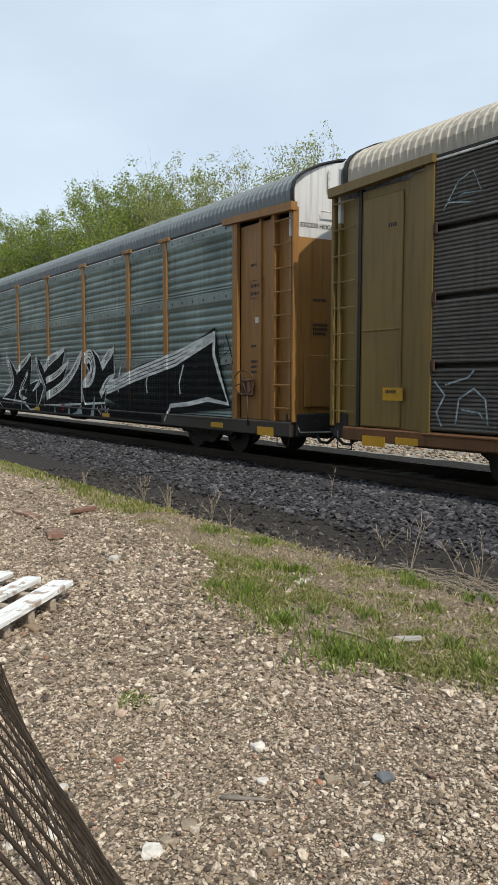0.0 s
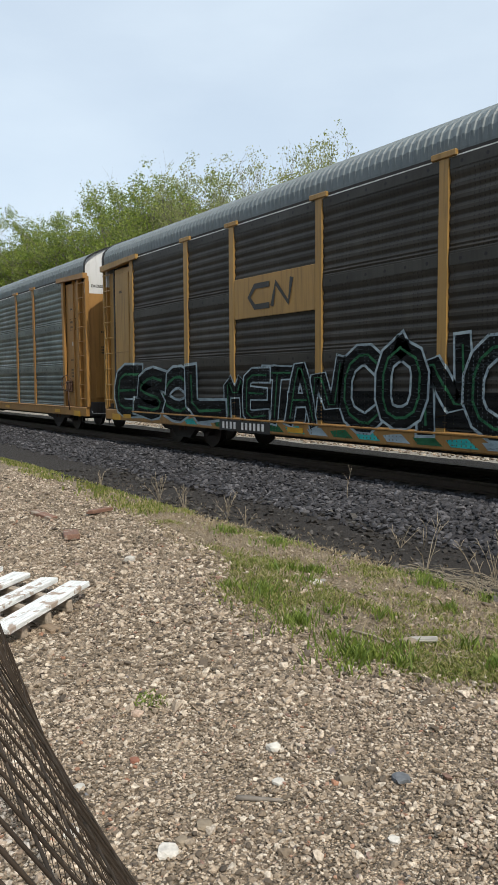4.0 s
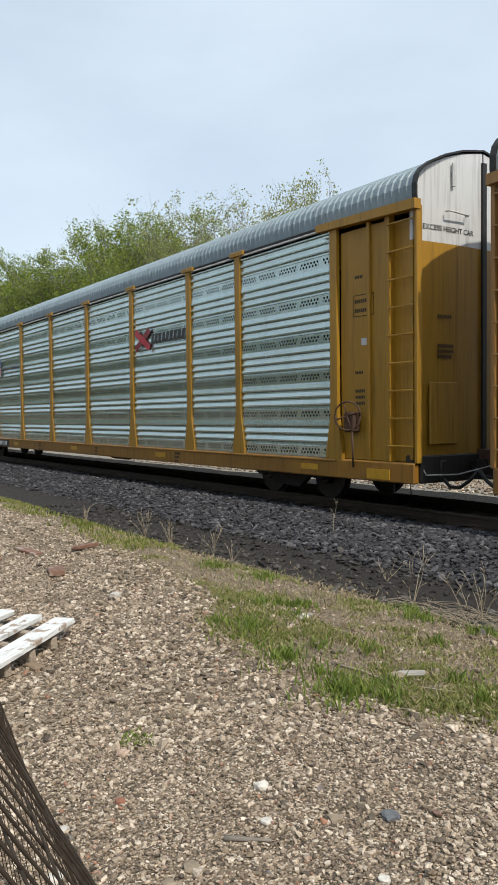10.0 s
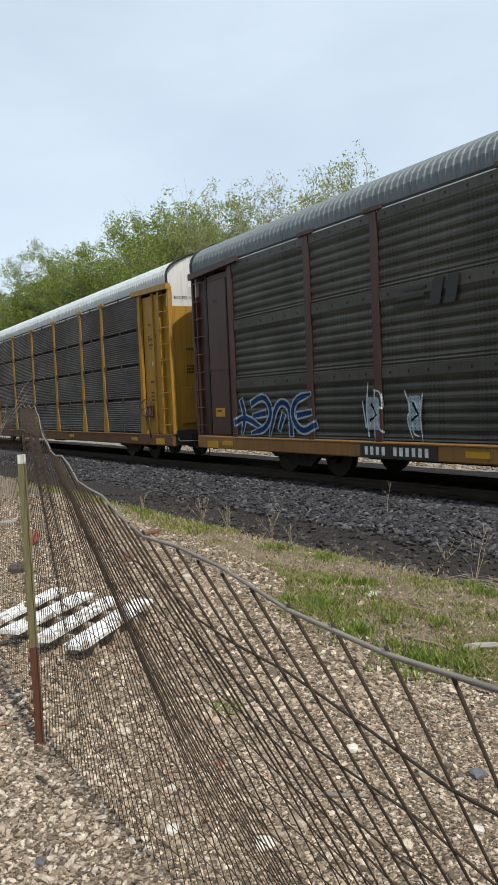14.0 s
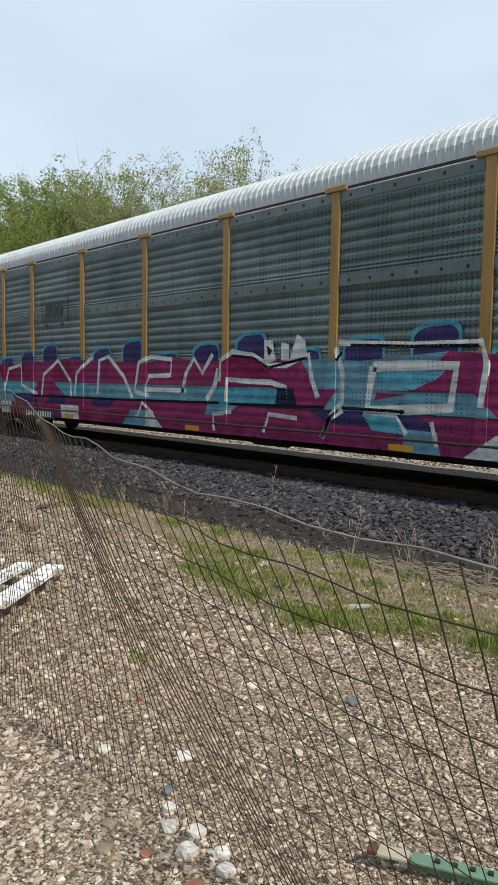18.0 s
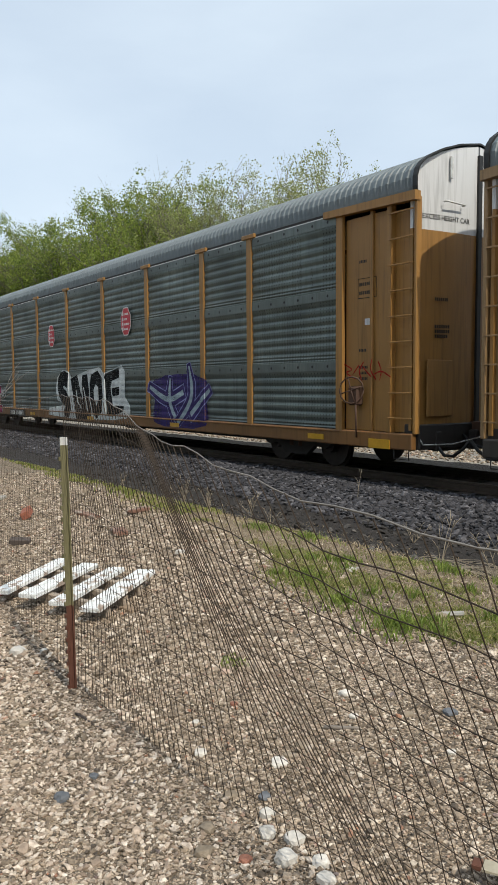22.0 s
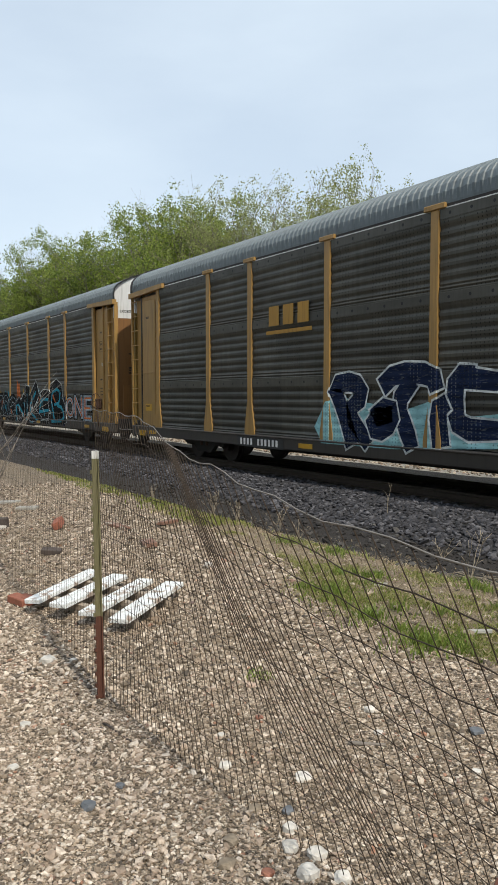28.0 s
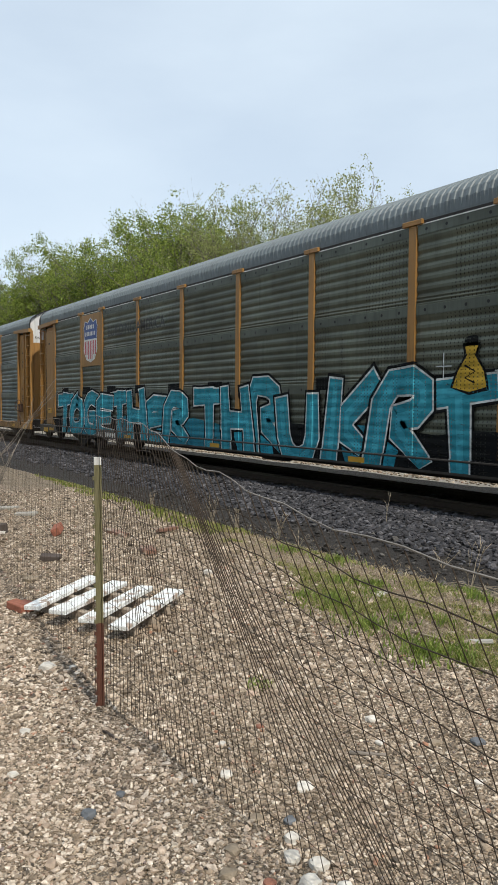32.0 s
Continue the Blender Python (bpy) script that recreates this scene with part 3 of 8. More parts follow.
STROKES = {
    "A": ([(0, 0), (0.35, 1), (0.65, 1), (1, 0)], [(0.2, 0.38), (0.8, 0.38)]),
    "B": ([(0.05, 0), (0.05, 1), (0.8, 1), (0.9, 0.6), (0.3, 0.52)], [(0.35, 0.52), (1, 0.45), (0.95, 0), (0.05, 0)]),
    "C": ([(1, 0.85), (0.6, 1.05), (0.05, 0.8), (0.05, 0.2), (0.6, -0.05), (1, 0.15)],),
    "D": ([(0.05, 0), (0.05, 1), (0.7, 1), (1, 0.6), (0.9, 0.1), (0.05, 0)],),
    "E": ([(1, 0.95), (0.1, 1), (0.05, 0.5), (0.1, 0), (1, 0.05)], [(0.1, 0.52), (0.85, 0.55)]),
    "G": ([(1, 0.9), (0.5, 1.05), (0.05, 0.7), (0.1, 0.1), (0.9, 0), (0.95, 0.45), (0.5, 0.45)],),
    "H": ([(0.08, 0), (0.08, 1)], [(0.92, 0), (0.92, 1)], [(0.1, 0.5), (0.9, 0.5)]),
    "I": ([(0.5, 0), (0.5, 1)],),
    "K": ([(0.08, 0), (0.08, 1)], [(0.95, 1), (0.2, 0.5), (1, 0)]),
    "L": ([(0.08, 1), (0.08, 0), (1, 0.05)],),
    "M": ([(0.02, 0), (0.1, 1), (0.5, 0.4), (0.9, 1), (0.98, 0)],),
    "N": ([(0.05, 0), (0.08, 1), (0.92, 0), (0.95, 1)],),
    "O": ([(0.5, 1), (0.05, 0.8), (0.05, 0.15), (0.5, 0), (0.95, 0.2), (0.95, 0.8), (0.5, 1)],),
    "R": ([(0.05, 0), (0.05, 1), (0.85, 1), (0.95, 0.6), (0.3, 0.5), (1, 0)],),
    "S": ([(1, 0.9), (0.4, 1.05), (0.0, 0.75), (0.35, 0.52), (0.95, 0.4), (0.8, 0.0), (0, 0.06)],),
    "T": ([(-0.05, 0.95), (1.05, 1)], [(0.5, 1), (0.45, 0)]),
    "U": ([(0.05, 1), (0.08, 0.2), (0.5, -0.05), (0.92, 0.2), (0.95, 1)],),
    "Z": ([(0, 0.95), (0.95, 1), (0.05, 0.05), (1, 0)],),
}


class Paintwork:
    """Collects the layers of one piece of graffiti on a car's side."""

    half = 0.088

    def __init__(self, floor=0.58):
        self.floor = floor
        self.pieces = []
        self.start("background")

    def start(self, name):
        self.verts, self.faces, self.index, self.mats = [], [], [], []
        self.pieces.append((name, self.verts, self.faces, self.index, self.mats))

    def slot(self, mat):
        if mat not in self.mats:
            self.mats.append(mat)
        return self.mats.index(mat)

    def shape(self, pts, faces, mat, level):
        if self.faces and self.pieces[-1][0] != "letter":
            self.start("stroke")
        a = len(self.verts)
        y = -1.566 - 0.0004 * level
        self.verts += [(x, y, max(z, self.floor)) for x, z in pts]
        self.faces += [tuple(i + a for i in f) for f in faces]
        self.index += [self.slot(mat)] * len(faces)

    def blob(self, pts, mat, level):
        cx = sum(p[0] for p in pts) / len(pts)
        cz = sum(p[1] for p in pts) / len(pts)
        k = len(pts)
        self.shape(pts + [(cx, cz)], [(i, (i + 1) % k, k) for i in range(k)], mat, level)

    def line(self, pts, width, mat, level, taper=1.0):
        out, faces = [], []
        full = width
        for i, (x, z) in enumerate(pts):
            x0, z0 = pts[max(i - 1, 0)]
            x1, z1 = pts[min(i + 1, len(pts) - 1)]
            d = max(math.hypot(x1 - x0, z1 - z0), 1e-6)
            width = full * (taper if i == len(pts) - 1 else 1.0)
            nx, nz = -(z1 - z0) / d * width / 2, (x1 - x0) / d * width / 2
            out += [(x + nx, z + nz), (x - nx, z - nz)]
            if i:
                a = 2 * i - 2
                faces.append((a, a + 1, a + 3, a + 2))
        self.shape(out, faces, mat, level)

    def word(self, text, x0, x1, z0, z1, layers, rng, jitter=0.12, lean=0.0):
        """Fat letters side by side. layers: (fatness, material) from back to front."""
        step = (x1 - x0) / len(text)
        for i, ch in enumerate(text):
            if ch == " ":
                continue
            base, _ = glyph(ch, layers[0][0])
            bx = [p[0] for p in base]
            bz = [p[1] for p in base]
            cx, cz = (min(bx) + max(bx)) / 2, (min(bz) + max(bz)) / 2
            sx = step * 1.06 / max(max(bx) - min(bx), 0.42)
            sz = (z1 - z0) * (1 + rng.uniform(-jitter, jitter)) / (max(bz) - min(bz))
            tilt = rng.uniform(-jitter, jitter) * 0.8 + lean
            self.start("letter")
            mx, mz = x0 + step * (i + 0.5), (z0 + z1) / 2 + rng.uniform(-jitter, jitter) * 0.3 * (z1 - z0)
            for lv, (fat, mat) in enumerate(layers):
                pts, faces = glyph(ch, fat)
                out = [(mx + (p[0] - cx) * sx + tilt * (p[1] - cz) * sz, mz + (p[1] - cz) * sz) for p in pts]
                self.shape(out, faces, mat, 3 + 0.8 * lv + 0.8 * len(layers) * (i % 2))
        self.start("stroke")

    def poly(self, pts, mat, level):
        """A filled outline of any shape."""
        faces = tessellate_polygon([[Vector((x, z, 0)) for x, z in pts]])
        self.shape(pts, [tuple(f) for f in faces], mat, level)

    def letter(self, pts, fill, edge, width, level):
        """One filled letter with a painted edge, as a piece of its own."""
        self.start("letter")
        self.poly(pts, fill, level)
        self.line(pts + pts[:2], width, edge, level + 0.7)
        self.start("stroke")

    def round_off(self, pts, times=2):
        for _ in range(times if len(pts) > 2 else 0):
            pts = [pts[0]] + [(a[0] * (1 - s) + b[0] * s, a[1] * (1 - s) + b[1] * s) for a, b in zip(pts[:-1], pts[1:]) for s in (0.25, 0.75)][1:-1] + [pts[-1]]
        return pts

    def brushed(self, pts, width, level):
        """A broad white stroke with dry black bristle lines in it."""
        pts = self.round_off(pts)
        self.line(pts, width, S_WHITE, level, 0.35)
        for k in (-0.22, 0.05, 0.28):
            self.line([(x + k * width * 0.4, z + k * width) for x, z in pts[1:-1]], 0.022 if width < 0.3 else 0.035, S_BLACK, level + 0.7, 0.3)

    def strokes(self, lines, layers, level, turns=1):
        """One letter of thick strokes; layers: (width, material) from back to front."""
        self.start("letter")
        lines = [self.round_off(p, turns) for p in lines]
        for lv, (width, mat) in enumerate(layers):
            for j, pts in enumerate(lines):
                ends = []
                for p, q in ((pts[0], pts[1]), (pts[-1], pts[-2])):
                    d = max(math.hypot(p[0] - q[0], p[1] - q[1]), 1e-6)
                    k = (width - layers[-1][0]) * 0.5
                    ends.append((p[0] + (p[0] - q[0]) / d * k, p[1] + (p[1] - q[1]) / d * k))
                self.line([ends[0]] + pts[1:-1] + [ends[1]], width, mat, level + 0.5 * lv + 0.07 * j, 0.8)
        self.start("stroke")

    def throw(self, text, x0, x1, z0, z1, layers, rng, jitter=0.06, lean=0.0, crown=0.0):
        """Hand-drawn letters of thick strokes, close together; layers: (share of a letter's width, material)."""
        step = (x1 - x0) / len(text)
        for i, ch in enumerate(text):
            if ch == " ":
                continue
            tilt, drop, tall = lean + rng.uniform(-1, 1) * jitter * 1.5, rng.uniform(-1, 1) * jitter, 1 + rng.uniform(-1, 1) * jitter * 1.4
            mid = (i + 0.5) / len(text) - 0.5
            rise = crown * (0.25 - mid * mid) * 4
            pen = layers[-1][0] * step
            lines = []
            for stroke in STROKES[ch]:
                lines.append([(x0 + step * (i + 0.5) + (a - 0.5) * (step - pen * 0.75) + tilt * (b - 0.5) * step + rng.uniform(-1, 1) * jitter * step * 0.6, z0 + pen * 0.5 + (drop * 0.5 + b * tall + rng.uniform(-1, 1) * jitter * 0.4) * (z1 - z0 - pen) + b * rise) for a, b in stroke])
            self.strokes(lines, [(w * step, m) for w, m in layers], 3 + 0.5 * (len(layers) + 0.6) * (i % 2))

    def wild(self, x0, x1, z0, z1, count, layers, rng, spike=0.35):
        """Interlocking letter-like strokes; layers: (width, material) from back to front."""
        step = (x1 - x0) / count
        forms = (
            ([(0.0, 0.0), (0.3, 1.1), (0.55, 0.3), (0.9, 1.1)],),
            ([(0.95, 1.0), (0.25, 0.95), (0.1, 0.5), (0.5, 0.38), (0.95, 0.45), (0.85, 0.0), (-0.1, -0.05)],),
            ([(0.3, -0.1), (0.45, 0.5), (0.2, 1.15)], [(-0.1, 0.72), (0.45, 0.5), (1.1, 0.95)]),
            ([(0.0, -0.1), (0.1, 0.8), (0.5, 1.08), (0.85, 0.8), (1.0, -0.1)], [(0.45, 0.6), (0.55, 0.1)]),
            ([(1.05, 1.05), (0.1, 0.62), (0.9, 0.4), (0.0, -0.1)],),
            ([(0.1, -0.1), (0.6, 0.5), (0.4, 1.2)], [(0.5, 0.1), (1.1, 0.7)]),
            ([(1.1, 0.15), (0.5, -0.05), (0.05, 0.4), (0.3, 0.95), (1.0, 1.1)], [(0.4, 0.5), (1.0, 0.55)]),
        )
        for i in range(count):
            self.start("letter")
            form = forms[rng.randrange(len(forms))]
            if rng.random() < 0.55:
                form = [[(1 - a, b) for a, b in stroke] for stroke in form]
            if rng.random() < 0.4:
                form = [[(a, 1 - b) for a, b in stroke] for stroke in form]
            lean, drop, tall = rng.uniform(-0.25, 0.35), rng.uniform(-0.08, 0.08), rng.uniform(0.85, 1.12)
            strokes = []
            for stroke in form:
                pts = [(x0 + step * (i + 0.5 + (a - 0.5) * 1.15 + lean * (b - 0.5) + rng.uniform(-0.06, 0.06)), max(z0 + (z1 - z0) * (drop + b * tall + rng.uniform(-0.04, 0.04)), 0.56)) for a, b in stroke]
                for _ in range(2):
                    pts = [pts[0]] + [(a[0] * (1 - s) + b[0] * s, a[1] * (1 - s) + b[1] * s) for a, b in zip(pts[:-1], pts[1:]) for s in (0.25, 0.75)][1:-1] + [pts[-1]] if len(pts) > 2 else pts
                strokes.append(pts)
            for lv, (grow, mat) in enumerate(layers):
                w = min(step, (z1 - z0) * 0.75) * 0.36 * grow
                for j, pts in enumerate(strokes):
                    ends = []
                    for p, q in ((pts[0], pts[1]), (pts[-1], pts[-2])):
                        d = max(math.hypot(p[0] - q[0], p[1] - q[1]), 1e-6)
                        ends.append((p[0] + (p[0] - q[0]) / d * w * 0.3, p[1] + (p[1] - q[1]) / d * w * 0.3))
                    self.line([ends[0]] + pts[1:-1] + [ends[1]], w, mat, taper=0.45 + 0.3 * (j % 2), level= 3 + lv * 0.8 + 0.12 * j + 0.8 * len(layers) * (i % 2))
        self.start("stroke")

    def patchwork(self, x0, x1, z0, z1, cols, rows, mats, rng, level=1, top=0.15):
        """A band of slanting patches in mixed colours with an uneven upper edge."""
        dx, dz = (x1 - x0) / cols, (z1 - z0) / rows
        grid = {}
        for i in range(cols + 1):
            for j in range(rows + 1):
                edge = j in (0, rows)
                grid[i, j] = (x0 + i * dx + rng.uniform(-0.35, 0.35) * dx + 0.2 * j * dx * math.sin(i), z0 + j * dz + (rng.uniform(-top, top) if j == rows else 0 if edge else rng.uniform(-0.35, 0.35) * dz))
        for i in range(cols):
            for j in range(rows):
                self.shape([grid[i, j], grid[i + 1, j], grid[i + 1, j + 1], grid[i, j + 1]], [(0, 1, 2, 3)], mats[rng.randrange(len(mats))], level)

    def flames(self, x0, x1, z0, z1, count, mats, rng, level=0):
        for i in range(count):
            x = x0 + (x1 - x0) * (i + 0.5) / count
            h = (z1 - z0) * rng.uniform(0.4, 1.0)
            w = rng.uniform(0.15, 0.35)
            self.blob([(x - w, z0), (x - w * 0.6, z0 + h * 0.55), (x - w * 0.2, z0 + h), (x, z0 + h * 0.5), (x + w * 0.5, z0 + h * 0.85), (x + w, z0)], mats[i % len(mats)], level)

    def cloud(self, x0, x1, z0, z1, mat, rng, level=1, bumps=14, square=0.45):
        pts = []
        steps_round = max(bumps * 4, 28)
        for j in range(steps_round):
            w = 2 * math.pi * j / steps_round
            r = 1.0 + 0.10 * abs(math.sin(w * bumps / 2)) + rng.uniform(-0.02, 0.02)
            sx = math.copysign(abs(math.cos(w)) ** square, math.cos(w))
            sz = math.copysign(abs(math.sin(w)) ** square, math.sin(w))
            pts.append(((x0 + x1) / 2 + sx * r * (x1 - x0) / 2, (z0 + z1) / 2 + sz * r * (z1 - z0) / 2))
        self.blob(pts, mat, level)

    def finish(self, car, label):
        whole = None
        for name, verts, faces, index, mats in self.pieces:
            if faces:
                me = drape(mesh_of("graffiti" if whole is None else name, verts, faces, mats, index), self.half)
                if whole is None:
                    whole = put("graffiti", me, car, label=label)
                else:
                    put(name, me, whole)
        return whole


def truck(car, x):
    """A two-axle truck: bolster, cast side frames with springs, wheelsets."""
    tr = put("truck", box((0.5, 1.9, 0.22), STEEL, 0.02), car, (x, 0, 0.62))
    frame_out = [(-1.2, -0.12), (-0.95, -0.26), (-0.6, -0.22), (-0.35, -0.42), (0.35, -0.42), (0.6, -0.22), (0.95, -0.26), (1.2, -0.12), (1.15, 0.02), (0.7, 0.06), (0.4, 0.14), (-0.4, 0.14), (-0.7, 0.06), (-1.15, 0.02)]
    for y in (-0.98, 1.10):
        sf = put("side_frame", slab(frame_out, 0.12, STEEL, "side_frame", ("sideframe",)), tr, (0, y, 0))
        for sx in (-0.14, 0.14):
            put("spring", disc(0.09, 0.14, RUST, 12), tr, (sx, y - 0.06, -0.18), turn=(90, 0, 0))
    sets = []
    key = ("wheelset",)
    if key not in CACHE:
        bm = bmesh.new()
        for y in (-0.75, 0.75):
            for r, d, o in ((0.42, 0.10, 0.0), (0.455, 0.03, -math.copysign(0.06, y)), (0.15, 0.2, math.copysign(0.1, y))):
                res = bmesh.ops.create_cone(bm, cap_ends=True, segments=20, radius1=r, radius2=r, depth=d)
                bmesh.ops.rotate(bm, cent=(0, 0, 0), matrix=Matrix.Rotation(math.pi / 2, 3, "X"), verts=res["verts"])
                bmesh.ops.translate(bm, vec=(0, y + o, 0), verts=res["verts"])
        res = bmesh.ops.create_cone(bm, cap_ends=True, segments=10, radius1=0.08, radius2=0.08, depth=2.1)
        bmesh.ops.rotate(bm, cent=(0, 0, 0), matrix=Matrix.Rotation(math.pi / 2, 3, "X"), verts=res["verts"])
        me = bpy.data.meshes.new("wheelset")
        bm.to_mesh(me)
        bm.free()
        me.materials.append(WHEEL)
        CACHE[key] = me
    for sx in (-0.87, 0.87):
        w = put("wheelset", CACHE[key], tr, (sx, 0, -0.20))
        sets.append(w)
        WHEELS[0 if sx < 0 else 1].append(w)
    return tr


WHEELS = ([], [])
CARS = []


def bent(text, size, y0):
    """Lettering that follows the bowed end doors from y0 on."""
    key = ("bent", text, size, y0)
    if key not in CACHE:
        me = letters(text, size, INK).copy()
        for v in me.vertices:
            v.co.y += 0.10 * (abs(y0 + v.co.x) / 1.5) ** 2.2
        CACHE[key] = me
    return CACHE[key]


def end_section(car, side, frame, door, white, sill_low, front, tail=0.0):
    """Ladder, door track cover and end doors at one end; side +1 front, -1 rear."""
    e = side * (HALF + tail)
    s = side
    mid = e - s * 1.16
    put("corner_panel", box((1.18, 0.05, 3.75), frame, 0.01), car, (mid, -1.45, 2.68))
    put("corner_panel", box((1.18, 0.05, 3.75), frame, 0.01), car, (mid, 1.45, 2.68))
    if tail:
        put("pocket_post", box((0.34, 0.10, 3.80), frame, 0.012), car, (e - s * 1.93, -1.475, 2.70))
    if s > 0:
        put("pocket_post", box((0.10, 0.14, 3.85), frame, 0.012), car, (e - s * 0.62, -1.475, 2.72))
        put("pocket_post", box((0.07, 0.08, 3.80), frame, 0.012), car, (e - s * 1.06, -1.485, 2.70))
    else:
        # solid black strip paints the darkness of the open gap by the ladder
        put("door_gap", box((0.07, 0.09, 3.78), BLACK), car, (e - s * 0.64, -1.45, 2.70))
        put("door_plate", box((0.86, 0.035, 3.6), frame, 0.02), car, (e - s * 1.15, -1.49, 2.62))
        put("plate_seam", box((0.84, 0.02, 0.02), frame, 0.004), car, (e - s * 1.15, -1.512, 2.35))
    put("pocket_post", box((0.07, 0.12, 3.85), frame, 0.012), car, (e - s * 0.03, -1.48, 2.72))
    put("ladder_panel", box((0.52, 0.03, 3.7), frame), car, (e - s * 0.33, -1.40, 2.66))
    put("header", slab([(-1.15, -0.02), (1.1, -0.10), (1.1, 0.05), (-1.15, 0.10)] if s > 0 else [(-1.1, -0.10), (1.15, -0.02), (1.15, 0.10), (-1.1, 0.05)], 0.14, frame, "header", ("hdr", frame.name, s)), car, (e - s * 1.08, -1.475, 4.67))
    rung = box((0.54, 0.025, 0.025), frame, 0.004)
    for i in range(9):
        put("rung", rung, car, (e - s * 0.33, -1.56, 1.05 + i * 0.425))
    lowm, lowf, him, hif = end_wall(door, white)
    rz = 0 if s > 0 else 180
    for me in (lowm, lowf, him, hif):
        put("end_door", me, car, (e - s * 0.02, 0, 0), rz)
    put("door_seam", box((0.05, 0.09, 4.6), BLACK), car, (e, 0, 3.2))
    put("grab_bar", bars("grab_bar", [[((0, -0.9, 4.62), 0.015), ((0.07, -0.9, 4.62), 0.015), ((0.07, -0.45, 4.60), 0.015), ((0, -0.45, 4.60), 0.015)]], CLIP, 5), car, (e, 0, 0), 0 if s > 0 else 180)
    if s > 0:
        put("lettering", bent("EXCESS HEIGHT CAR", 0.115, -1.32), car, (e - 0.014, -1.32, 4.33), 90)
        marks_end = [(4.0, 0), (3.0, 7), (2.55, 8), (2.47, 8), (2.39, 7)]
        for z, k in marks_end:
            if k:
                st = marks(car, 0, 0, k, 0.055, INK, 0.0)
                st.matrix_basis = pose(e - 0.036, -1.05, z, 0, 0, 84)
        put("vent_slot", box((0.03, 0.06, 0.36), CLIP, 0.005), car, (e + 0.0, -0.72, 5.2))
        put("hatch", box((0.03, 0.62, 0.95), door, 0.01), car, (e - 0.012, -0.95, 1.55))
    put("end_sill", box((0.35, 2.9, 0.42), STEEL, 0.02), car, (e - s * 0.16, 0, sill_low + 0.22))
    put("coupler", slab([(0, -0.12), (0.4, -0.10), (0.52, -0.2), (0.72, -0.17), (0.70, 0.16), (0.52, 0.18), (0.4, 0.10), (0, 0.12)], 0.26, RUST, "coupler", ("coupler",)), car, (e - 0.02 * s, 0.13 * s, 0.85), 0 if s > 0 else 180)
    hose = [((0, 0, 0), 0.022), ((0.25, -0.02, -0.16), 0.022), ((0.5, 0, -0.22), 0.022), ((0.66, 0.02, -0.15), 0.022)]
    put("air_hose", bars("air_hose", [hose], BLACK), car, (e, -0.35 * s, 0.75), 0 if s > 0 else 180)
    rz_end = 0 if s > 0 else 180
    put("draft_gear", box((0.6, 0.42, 0.34), STEEL, 0.03), car, (e - s * 0.12, 0, 0.66))
    loop = [((-0.1, 0, 0.05), 0.028), ((0.02, -0.03, -0.16), 0.028), ((0.16, -0.05, -0.27), 0.028), ((0.34, -0.04, -0.27), 0.028), ((0.52, -0.02, -0.14), 0.028), ((0.64, 0, 0.0), 0.028)]
    put("brake_hose", bars("brake_hose", [loop], BLACK, 6), car, (e, -0.95, 0.70), rz_end)
    put("hose_bracket", box((0.10, 0.16, 0.34), STEEL, 0.02), car, (e - s * 0.02, -0.98, 0.66))
    put("brake_rod", bars("brake_rod", [[((0, 0, 0), 0.02), ((-0.5, 0.01, -0.06), 0.02), ((-1.1, 0, -0.05), 0.02), ((-1.9, 0, 0.0), 0.02)], [((-0.5, 0.01, -0.06), 0.03), ((-0.5, 0.01, 0.14), 0.03)], [((-1.15, 0, 0.02), 0.045), ((-1.75, 0, 0.04), 0.045)]], STEEL, 6), car, (e, -1.1 * s, 0.58), rz_end)
    put("sill_step", bars("sill_step", [[((-0.17, 0, 0.3), 0.013), ((-0.17, 0, 0), 0.013), ((0.17, 0, 0), 0.013), ((0.17, 0, 0.3), 0.013)]], STEEL, 5), car, (e - s * 0.34, -1.5, sill_low - 0.16))
    lever = [((0, 0, 0), 0.012), ((0.05, 0.02, -0.1), 0.012), ((0.08, 0.7, -0.12), 0.012), ((0.3, 1.2, 0.0), 0.012)]
    put("cut_lever", bars("cut_lever", [lever], CLIP), car, (e + 0.0, -1.42 if s > 0 else 1.42, 0.72), 0 if s > 0 else 180)
    if front:
        wheel = []
        for i in range(13):
            w = 2 * math.pi * i / 12
            wheel.append(((math.cos(w) * 0.24, 0, math.sin(w) * 0.24), 0.016))
        put("brake_wheel", bars("brake_wheel", [wheel] + [[((0, -0.02, 0), 0.012), ((math.cos(a) * 0.24, 0, math.sin(a) * 0.24), 0.012)] for a in (0.3, 1.87, 3.44, 5.0)], RUST, 5), car, (e - s * 1.42, -1.64, 1.52), turn=(0, 0, 20))
        put("brake_housing", box((0.26, 0.16, 0.34), RUST, 0.03), car, (e - s * 1.42, -1.54, 1.42))
        put("brake_chain", bars("brake_chain", [[((0, 0, 0), 0.018), ((0.03, -0.02, -0.3), 0.018), ((0.0, 0.02, -0.62), 0.018)]], RUST, 5), car, (e - s * 1.35, -1.6, 1.3))


